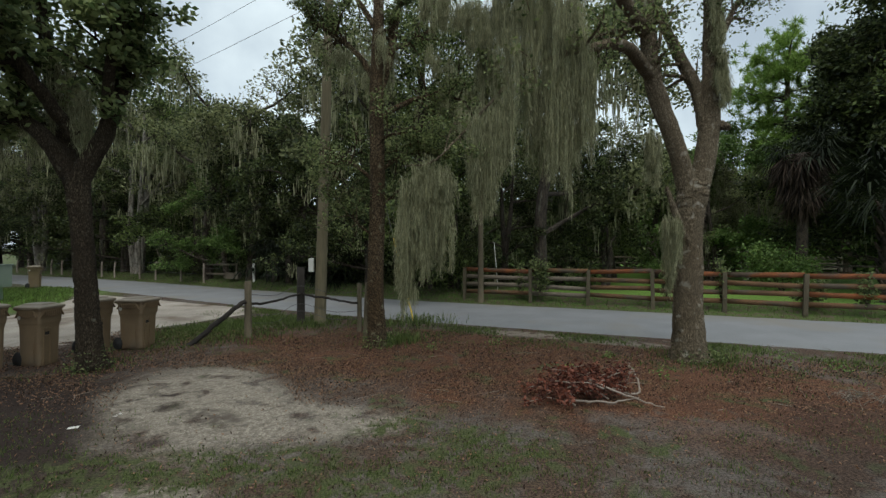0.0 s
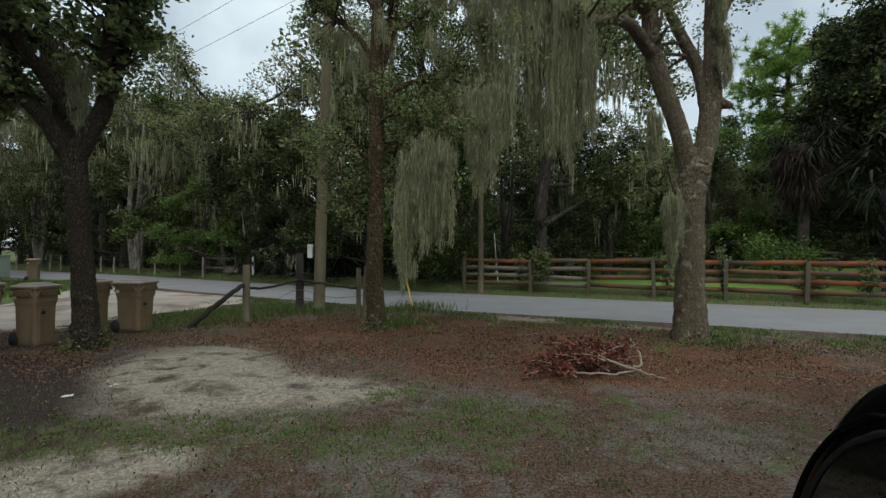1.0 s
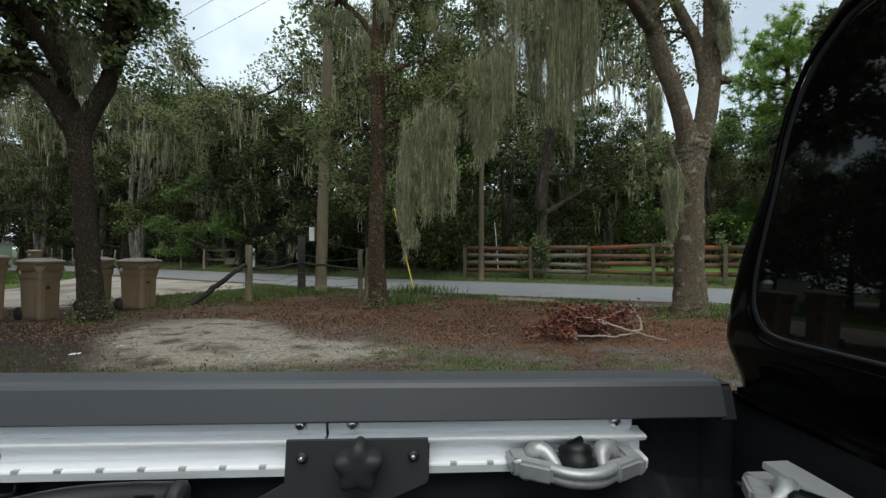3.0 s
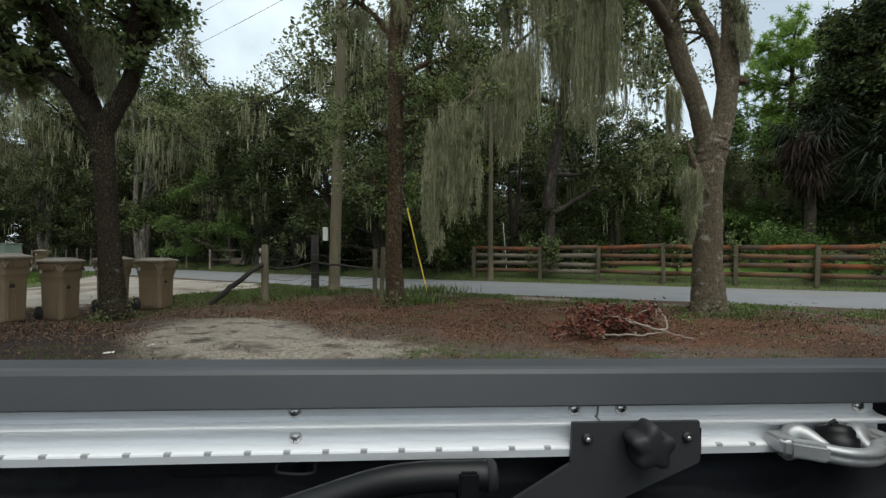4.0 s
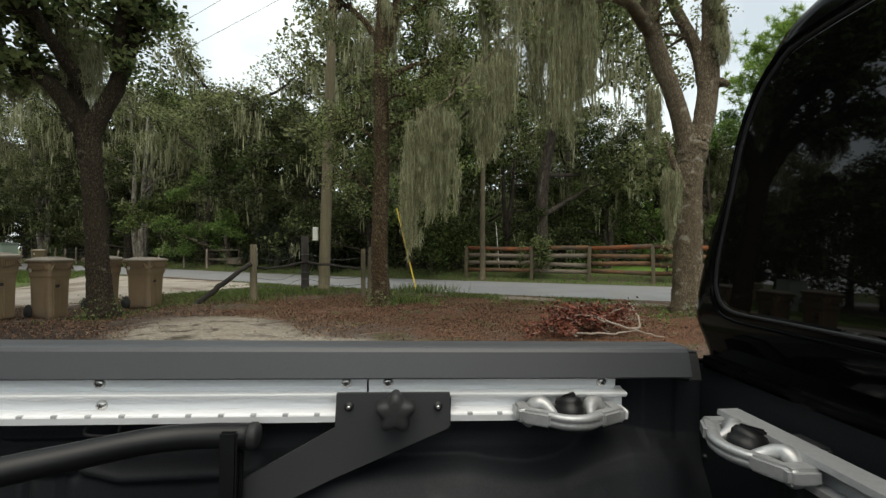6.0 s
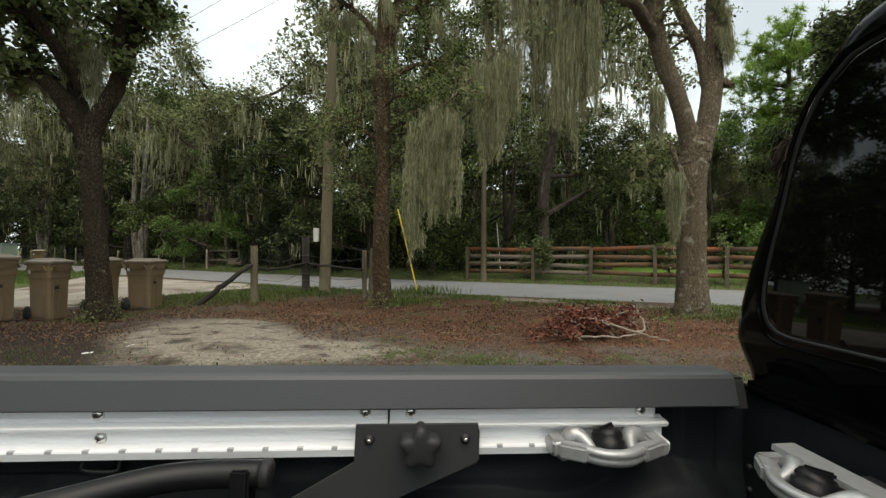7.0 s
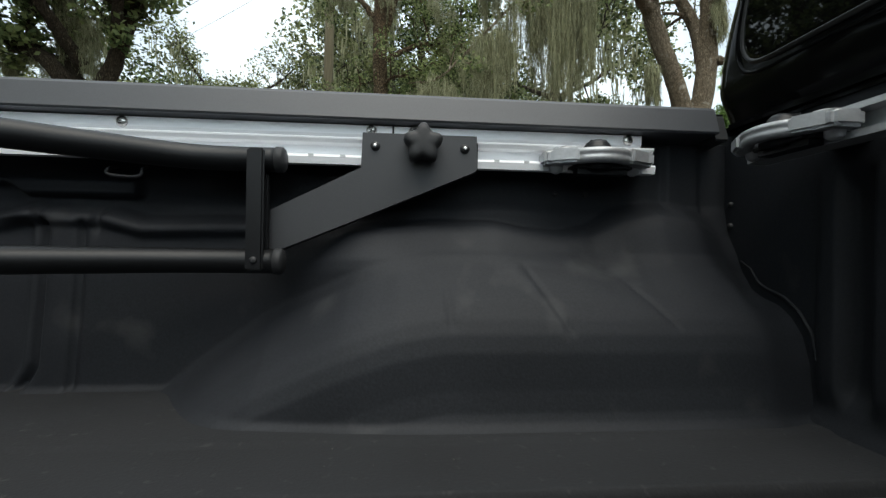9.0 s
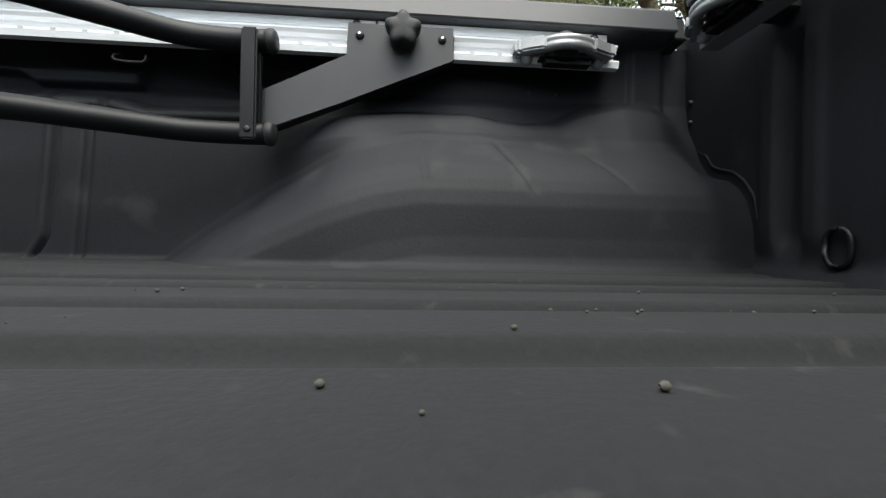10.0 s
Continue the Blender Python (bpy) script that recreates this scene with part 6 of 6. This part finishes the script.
cab = loft([ring_at(0.461, 0.955, 0.980, 0.060), ring_at(0.4635, 0.972, 0.988, 0.062), ring_at(0.469, 0.988, 0.995, 0.063), ring_at(0.478, 0.997, 0.999, 0.063), ring_at(0.488, 1.0, 1.0, 0.063), ring_at(0.52, 1.002, 1.001, 0.055), ring_at(0.60, 1.0, 1.0, 0.0), ring_at(1.0, 1.0, 1.01), ring_at(1.6, 1.0, 1.005), ring_at(1.85, 0.97, 0.97)])
bmesh.ops.recalc_face_normals(cab, faces=cab.faces[:])
part("cab_body", cab, PAINT, truck, "glossy black cab", True)

# window outline, scaled about the same camera position
GLASS = [(-0.1329, 1.1514), (-0.0807, 1.1514), (-0.0456, 1.1543), (-0.0243, 1.1656), (-0.0121, 1.1883), (-0.0102, 1.212), (-0.0152, 1.2567), (-0.0392, 1.3603), (-0.0584, 1.4435), (-0.0835, 1.502), (-0.1207, 1.5451), (-0.1781, 1.5677), (-0.4103, 1.5815)]


def window_ring(grow, x):
    c = (CL, 1.37)
    pts = [(c[0] + (y - c[0]) * (1 + grow / 0.7), c[1] + (z - c[1]) * (1 + grow / 0.21)) for y, z in smooth_line(GLASS, 44)]
    return [(x + lean(z), y, z) for y, z in pts + [(2 * CL - y, z) for y, z in reversed(pts)]]


wn = loft([window_ring(0.0, 0.4575), window_ring(-0.004, 0.4565)])
bmesh.ops.recalc_face_normals(wn, faces=wn.faces[:])
rear_window = part("rear_window", wn, TINT, truck, "dark tinted rear window reflecting trees")
for name, a, b, x0, mat, say in (("window_seal", 0.007, 0.0, 0.455, TRIM, "black rubber window seal"), ("pressed_bead", 0.021, 0.014, 0.4580, PAINT, "glossy bead pressed round the window")):
    ring_o, ring_i, ring_f = window_ring(a, 0.4625), window_ring(b, 0.4572 if b == 0 else 0.4625), window_ring((a + b) / 2, x0 - 0.002)
    bm = bmesh.new()
    k = len(ring_o)
    vs = [[bm.verts.new(p) for p in r] for r in (ring_o, ring_f, ring_i)]
    for r in range(2):
        for j in range(k):
            bm.faces.new((vs[r][j], vs[r][(j + 1) % k], vs[r + 1][(j + 1) % k], vs[r + 1][j]))
    bmesh.ops.recalc_face_normals(bm, faces=bm.faces[:])
    part(name, bm, mat, rear_window, say, True)

# nose, wheels
def hood_ring(x, w, top, low):
    pts = [(w, low), (w + 0.03, top - 0.30), (w + 0.01, top - 0.14), (w - 0.08, top - 0.05), (w - 0.30, top - 0.01), (CL, top)]
    return [(x, y, z) for y, z in pts + [(2 * CL - y, z) for y, z in reversed(pts[:-1])]]


hood = loft([hood_ring(1.72, 0.10, 1.14, 0.48), hood_ring(2.2, 0.11, 1.12, 0.48), hood_ring(2.75, 0.10, 1.07, 0.48), hood_ring(2.98, 0.06, 1.0, 0.48), hood_ring(3.06, 0.0, 0.92, 0.50)])
bmesh.ops.recalc_face_normals(hood, faces=hood.faces[:])
part("hood", hood, PAINT, truck, smooth=True)
for x in (-0.02, 2.55):
    for y in (0.03, 2 * CL - 0.03):
        s = 1 if y > CL else -1
        wheel = attach("wheel", np_mesh("wheel", *tube([(x, y - s * 0.13, 0.38), (x, y - s * 0.10, 0.38), (x, y + s * 0.10, 0.38), (x, y + s * 0.125, 0.38)], [0.34, 0.385, 0.385, 0.34], 28)), RUBBER, truck, "black tyre", True)
        attach("rim", np_mesh("rim", *tube([(x, y + s * 0.11, 0.38), (x, y + s * 0.128, 0.38), (x, y + s * 0.12, 0.38)], [0.24, 0.22, 0.05], 20)), CAST, wheel)


# ---- tie-down cleats ----
def band(line, section):
    """A closed section (out, up) swept level along a line in plan; out is away from the rail."""
    line = np.asarray(line)
    run = unit(np.gradient(line, axis=0))
    out = np.stack([run[:, 1], -run[:, 0]], 1)
    return loft([[(p[0] + o[0] * a, p[1] + o[1] * a, b) for a, b in section] for p, o in zip(line, out)])


def cleat(name, m, label):
    """Cast cleat: an open loop with a stepped front band, two shoulders and a black turning knob. x along the rail, -y into the bed."""
    c = new(name)
    c.matrix_world = m
    tagged(c, label, "tie-down cleat", "tie-down cleats")

    def cast(nm, b, rough=True):
        bmesh.ops.recalc_face_normals(b, faces=b.faces[:])
        return part(nm, b, CAST, c, smooth=rough)
    # front band: low rounded rope below, wider lip on top
    plan = smooth_line([(-0.091, -0.030), (-0.072, -0.038), (-0.050, -0.049), (-0.032, -0.064), (-0.012, -0.072), (0.012, -0.072), (0.032, -0.064), (0.050, -0.050), (0.072, -0.042), (0.090, -0.036)], 40)
    lip = [(-0.012, 0.003), (-0.006, 0.006), (0.002, 0.006), (0.0065, 0.003), (0.006, -0.003), (0.0035, -0.0055), (0.0055, -0.008), (0.005, -0.014), (0.001, -0.018), (-0.009, -0.018), (-0.013, -0.008)]
    cast("front_band", band(plan, lip))
    for s, deep in ((-1, 0.0), (1, -0.006)):
        b = bmesh.new()
        box(b, (s * 0.080, -0.022 + deep / 2, -0.005), (0.028, 0.040 - deep, 0.024), 0.005)
        cast("end_block", b, False)
        # flared pads on the front of the band
        b = bmesh.new()
        box(b, (s * 0.063, -0.0500, -0.005), (0.046, 0.014, 0.024), 0.004, pose(0, 0, 0, 0, 0, s * 27))
        cast("pad", b, False)
        # shoulder: a bent ear that rises beside the knob
        ear = smooth_line([(s * 0.064, -0.012, -0.008), (s * 0.057, -0.013, 0.001), (s * 0.049, -0.015, 0.006), (s * 0.041, -0.022, 0.005), (s * 0.034, -0.038, 0.000), (s * 0.031, -0.056, -0.006)], 18)
        attach("shoulder", np_mesh("shoulder", *tube(ear, [0.011, 0.014, 0.0145, 0.013, 0.009, 0.006], 14)), CAST, c, smooth=True)
    b = bmesh.new()
    box(b, (0.0, -0.004, -0.007), (0.15, 0.010, 0.022), 0.003)
    cast("back_bar", b, False)
    b = bmesh.new()
    box(b, (0.006, -0.028, -0.021), (0.104, 0.040, 0.022), 0.009)
    part("clamp_body", b, TUBE_BLACK, c, "black plastic clamp body")
    for s in (-1, 1):
        attach("lug", np_mesh("lug", *tube([(s * 0.068, -0.020, -0.008), (s * 0.068, -0.021, -0.026), (s * 0.068, -0.021, -0.031)], [0.013, 0.011, 0.004], 12)), CAST, c, smooth=True)
    knob_pts = [(0.0, -0.035, -0.026), (0.0, -0.035, -0.020), (0.0, -0.033, -0.004), (0.0, -0.031, 0.004), (0.0, -0.030, 0.0055), (0.0, -0.028, 0.013), (0.0, -0.026, 0.019), (0.0, -0.025, 0.021)]
    knob = attach("turn_knob", np_mesh("turn_knob", *tube(knob_pts, [0.020, 0.024, 0.0255, 0.0255, 0.0225, 0.0235, 0.020, 0.010], 22)), TUBE_BLACK, c, "black plastic turning knob", True)
    b = bmesh.new()
    box(b, (0.0, -0.025, 0.0215), (0.036, 0.009, 0.010), 0.003, pose(0, 0, 0, 0, 0, 35))
    part("grip", b, TUBE_BLACK, knob)
    return c


cleat("tie_down_cleat", TRUCK @ pose(0.144, -0.004, RZ - 0.040), "cast metal tie-down cleat on the side rail")
cleat("tie_down_cleat", TRUCK @ pose(0.374, -0.185, 0.985, 0, 0, -90) @ Matrix.Diagonal((0.92, 0.98, 0.9, 1)), "cast metal tie-down cleat on the front rail")


# ---- tube rack with bracket ----
def tube_rack():
    r = new("tube_rack")
    r.matrix_world = TRUCK
    tagged(r, "black steel tube rack bolted to the rail by a knobbed bracket", "rack")
    Y = -0.026
    bm_ = bmesh.new()
    upper = [(-0.252, RZ - 0.012), (-0.062, RZ - 0.012), (-0.060, RZ - 0.066), (-0.064, RZ - 0.072), (-0.254, RZ - 0.154), (-0.254, RZ - 0.070)]
    arm = [(-0.254, RZ - 0.070), (-0.254, RZ - 0.154), (-0.405, RZ - 0.219), (-0.408, RZ - 0.152)]
    for flat in (upper, arm):
        a, b = ([bm_.verts.new((x, Y + dy - 0.014 * max(0.0, (-0.254 - x) / 0.152), z)) for x, z in flat] for dy in (0.0, 0.006))
        k = len(flat)
        bm_.faces.new(a)
        bm_.faces.new(b[::-1])
        for j in range(k):
            bm_.faces.new((a[j], b[j], b[(j + 1) % k], a[(j + 1) % k]))
    bmesh.ops.recalc_face_normals(bm_, faces=bm_.faces[:])
    bmesh.ops.bevel(bm_, geom=bm_.edges[:], offset=0.0012, segments=1)
    plate = part("bracket_plate", bm_, POWDER, r, "flat black bracket plate")
    # turned flange along the lower edge and the right end
    bm_ = bmesh.new()
    for p, q in (((-0.062, RZ - 0.0715), (-0.406, RZ - 0.219)), ((-0.0600, RZ - 0.022), (-0.0600, RZ - 0.070))):
        v = [bm_.verts.new((x, y, z)) for (x, z) in (p, q) for y in (Y - 0.001, Y + 0.026)]
        bm_.faces.new((v[0], v[1], v[3], v[2]))
    bmesh.ops.solidify(bm_, geom=bm_.faces[:], thickness=0.003)
    part("flange", bm_, POWDER, plate)
    for x in (-0.231, -0.082):
        s = part("screw", dome(0.008, 0.005), KNOB, plate, smooth=True)
        s.location = (x, Y - 0.001, RZ - 0.034)
        h = part("socket", dome(0.0035, 0.002), STEEL, s)
        h.location = (0, -0.0052, 0)
    # star knob
    pts = []
    for i in range(60):
        t = 2 * math.pi * i / 60
        rad = 0.0280 + 0.0048 * math.cos(5 * (t - math.pi / 2))
        pts.append((rad * math.cos(t), rad * math.sin(t)))
    rings = [[(x * s, y, z * s) for x, z in pts] for s, y in ((0.80, 0.012), (0.95, 0.008), (1.0, 0.0), (1.0, -0.016), (0.97, -0.0215), (0.88, -0.0255), (0.6, -0.0270), (0.2, -0.0275))]
    bm_ = loft(rings)
    bmesh.ops.recalc_face_normals(bm_, faces=bm_.faces[:])
    kn = part("star_knob", bm_, KNOB, r, "black five-lobed clamping knob", True)
    kn.location = (-0.153, Y - 0.016, RZ - 0.034)
    # tubes
    hi = smooth_line([(-0.373, -0.055, RZ - 0.068), (-0.458, -0.055, RZ - 0.068), (-0.528, -0.072, RZ - 0.068), (-0.628, -0.135, RZ - 0.068), (-0.728, -0.19, RZ - 0.068), (-0.928, -0.21, RZ - 0.068), (-1.048, -0.21, RZ - 0.068)], 40)
    for dz, nm in ((0, "upper_tube"), (-0.158, "lower_tube")):
        p = hi + np.array([0, 0, dz])
        if dz:
            p[:, 1] = -0.055 + (p[:, 1] + 0.055) * 0.75
        attach(nm, np_mesh(nm, *tube(p, [0.019, 0.019], 16)), TUBE_BLACK, r, smooth=True)
        attach("end_plug", np_mesh("end_plug", *tube([(-0.380, -0.055, RZ - 0.068 + dz), (-0.371, -0.055, RZ - 0.068 + dz), (-0.367, -0.055, RZ - 0.068 + dz)], [0.0205, 0.0205, 0.016], 16)), KNOB, r, smooth=True)
    for x, y in ((-0.406, -0.055), (-1.028, -0.20)):
        bm_ = bmesh.new()
        box(bm_, (x, y - 0.017, RZ - 0.147), (0.026, 0.009, 0.186), 0.003)
        box(bm_, (x, y, RZ - 0.150), (0.030, 0.014, 0.12), 0.003)
        part("end_bar", bm_, TUBE_BLACK, r, "flat black end bar")
    for z in (RZ - 0.224,):
        s = part("bolt", dome(0.006, 0.004), KNOB, r, smooth=True)
        s.location = (-0.406, -0.0765, z)


tube_rack()

hook = new("tie_hook")
hook.matrix_world = TRUCK
tagged(hook, "small black wire hook on the bed wall", "hook")
loop = [(-0.665, 0.024, 0.945), (-0.668, 0.006, 0.938), (-0.665, 0.004, 0.928), (-0.62, 0.004, 0.926), (-0.615, 0.006, 0.938), (-0.618, 0.024, 0.945)]
attach("wire_loop", np_mesh("wire_loop", *tube(smooth_line(loop, 20), [0.003, 0.003], 6)), KNOB, hook, smooth=True)


# ---- far side of the road: posts, gate, paddock fences ----
def far_posts():
    rng = np.random.default_rng(90)
    for x in (-36.2, -34.6, -33.0, -31.4, -30.0, -28.6, -26.9, -25.0, -23.5, -20.7, -19.0, -16.5, -14.4):
        y = road_far(x) + 0.7
        p = thing("wire_fence_post", (x, y, float(hill(x, y))), "thin grey post of the wire fence across the road", "fence post", "wire fence posts")
        attach("shaft", np_mesh("shaft", *tube([(0, 0, -0.1), (0, 0, 0.6), (rng.normal() * 0.04, 0, 1.15 + rng.normal() * 0.08)], [0.06, 0.055, 0.05], 8)), TWIG, p, smooth=True)
    for z in (0.45, 0.8, 1.05):
        pts = [(x, road_far(x) + 0.7, 0.15 + z) for x in np.linspace(-36, -13, 16)]
        w = thing("fence_wire", (0, 0, 0), "strand of the wire fence across the road", "wire", "fence wires")
        attach("strand", np_mesh("strand", *tube(np.array(pts), [0.008, 0.008], 4)), WIRE, w)


def low_gate(at, length, turn, height, rails, mat, name, label, category):
    rng = np.random.default_rng(int(length * 10))
    g = thing(name, at, label, category, rz=turn)
    n = max(2, int(round(length / 2.4)) + 1)
    for k in range(n):
        x = length * k / (n - 1)
        bm = bmesh.new()
        box(bm, (x, 0, height / 2 - 0.05), (0.12, 0.11, height + 0.1), 0.01)
        part("post", bm, mat, g)
    for k in range(n - 1):
        for r in range(rails):
            z = height * (0.3 + 0.62 * r / max(1, rails - 1))
            v, f = board_box((length * k / (n - 1), -0.07, z + rng.normal() * 0.01), (length * (k + 1) / (n - 1), -0.07, z + rng.normal() * 0.01), 0.12, 0.025)
            attach("board", np_mesh("board", v, f), mat, g)


far_posts()
low_gate((-14.6, 26.3, 0.3), 2.4, -20, 0.95, 2, BOARD_GREY, "timber_rail", "low grey timber rail at the woods", "fence")
low_gate((-9.9, 24.0, 0.3), 4.6, -12, 1.1, 3, POST_DARK, "dark_rail_fence", "dark weathered rail fence in the shade", "fence")
low_gate((6.5, 33.0, 0.3), 21.0, -10, 1.25, 3, BOARD_GREY, "paddock_fence", "pale grey paddock fence far behind", "fence")
low_gate((19.0, 27.0, 0.3), 14.0, -20, 1.25, 3, BOARD_GREY, "paddock_fence", "pale grey paddock fence by the shrub", "fence")

wp = thing("marker_post", (-10.8, 24.3, 0.3), "short white plastic marker post", "post")
attach("shaft", np_mesh("shaft", *tube([(0, 0, -0.05), (0, 0, 0.4), (0, 0, 0.95), (0, 0, 1.0)], [0.07, 0.07, 0.07, 0.03], 10)), PALE, wp, smooth=True)
pb = thing("wooden_box", (-12.3, 25.0, 0.3), "small tan wooden box by the rail", "box")
bm = bmesh.new()
box(bm, (0, 0, 0.22), (0.75, 0.4, 0.32), 0.02)
part("body", bm, BOARD_GREY, pb)
bm = bmesh.new()
box(bm, (0, 0, 0.40), (0.82, 0.46, 0.05), 0.01)
part("lid", bm, BOARD_GREY, pb)
sk = thing("leaning_stake", (2.2, 18.3, 0.3), "thin pale stake leaning in the brush", "stake")
attach("shaft", np_mesh("shaft", *tube([(0.1, 0, 0), (0.02, 0, 1.1), (-0.06, 0, 2.1)], [0.013, 0.013, 0.01], 6)), PALE, sk)


# ---- dry weeds, litter, dead twigs by the trunks ----
def dry_weeds():
    rng = np.random.default_rng(95)
    w = thing("dry_weeds", (5.85, 6.05, 0), "tangle of dry grey weeds on the bare ground", "weeds")
    for k in range(46):
        a, ln = rng.uniform(0, 6.3), rng.uniform(0.08, 0.30)
        p = np.array([rng.normal() * 0.22, rng.normal() * 0.15, 0.01])
        e = p + np.array([math.cos(a) * ln, math.sin(a) * ln, rng.uniform(0.03, 0.14)])
        attach("stalk", np_mesh("stalk", *tube(smooth_line([p, (p + e) / 2 + (0, 0, 0.04), e], 6), [0.004, 0.0015], 4)), BARK_PALE, w)


dry_weeds()


def scrap(at, turn):
    s = thing("paper_scrap", at, "small crumpled white scrap on the ground", "litter", "scraps", turn)
    rng = np.random.default_rng(int(turn))
    n = 6
    v = [(0.11 * (i / (n - 1) - 0.5), 0.07 * (j / (n - 1) - 0.5), 0.004 + 0.012 * rng.random()) for i in range(n) for j in range(n)]
    f = [(i * n + j, (i + 1) * n + j, (i + 1) * n + j + 1, i * n + j + 1) for i in range(n - 1) for j in range(n - 1)]
    me = np_mesh("sheet", np.array(v), np.array(f))
    ob = attach("sheet", me, PALE, s)
    mod = ob.modifiers.new("thickness", "SOLIDIFY")
    mod.thickness = 0.002


scrap((-4.45, 5.14, 0.005), 20)
scrap((-4.2, 5.52, 0.005), 70)


def weed(at, r, n, seed):
    rng = np.random.default_rng(seed)
    t = thing("weed", at, "small bright green weed in the leaf litter", "weed", "weeds")
    c = rng.normal(size=(n, 3)) * (r, r, r * 0.5) + (0, 0, r)
    c[:, 2] = np.abs(c[:, 2]) + 0.01
    tagged(attach("foliage", np_mesh("foliage", *leaf_quads(rng, c, 0.05, 0.5)), LEAF_PALE, t), kind="stuff")


for k, (x, y, r) in enumerate(((3.58, 7.05, 0.09), (2.2, 7.6, 0.05), (-0.3, 8.9, 0.08), (1.1, 9.4, 0.1), (3.2, 8.4, 0.06), (6.2, 7.9, 0.12), (6.8, 7.4, 0.1))):
    weed((x, y, float(hill(x, y))), r, 70, 200 + k)


def vines():
    """Ivy and ferns at the feet of the trunks."""
    rng = np.random.default_rng(97)
    for x, y, r, h in ((-6.3, 7.6, 0.28, 0.4), (-1.45, 9.35, 0.3, 0.35), (4.75, 8.2, 0.3, 0.22), (5.1, 8.25, 0.25, 0.2)):
        t = thing("trunk_ivy", (x, y, 0), "small dark leaves round the foot of the trunk", "ivy", "ivy patches")
        n = 260
        a, d = rng.uniform(0, 6.3, n), r * rng.uniform(0.7, 1.25, n)
        c = np.stack([np.cos(a) * d, np.sin(a) * d, h * rng.uniform(0, 1, n) ** 2 + 0.02], 1)
        tagged(attach("foliage", np_mesh("foliage", *leaf_quads(rng, c, 0.05, 0.6)), LEAF, t), kind="stuff")


vines()


# ---- grit on the bed floor ----
def grit():
    rng = np.random.default_rng(98)
    pieces = []
    spots = [(rng.uniform(-0.6, 0.42), rng.uniform(-0.62, -0.2), rng.choice([0.0005, 0.0007, 0.001, 0.0015], p=[0.4, 0.35, 0.2, 0.05])) for _ in range(60)]
    # two small drifts and a few single grains
    for cx, cy, n in ((-0.02, -0.546, 14), (0.118, -0.545, 8)):
        spots += [(cx + rng.normal() * 0.025, cy + rng.normal() * 0.006, rng.uniform(0.0006, 0.0014)) for _ in range(n)]
    spots += [(-0.068, -0.698, 0.0016), (-0.159, -0.693, 0.0013), (-0.133, -0.712, 0.0007), (-0.326, -0.465, 0.0016)]
    for x, y, r in spots:
        z = float(floor_z(np.array(y - CL)))
        pieces.append(tube([(x - r, y, z + r), (x - r * 0.4, y, z + r), (x + r * 0.5, y, z + r), (x + r, y, z + r)], [r * 0.4, r, r * 0.9, r * 0.3], 6))
    g = new("grit")
    g.matrix_world = TRUCK
    tagged(g, "pale grains of sand on the bed floor", "grit", kind="stuff")
    attach("grains", np_mesh("grains", *merged(pieces)), GRIT, g)


grit()
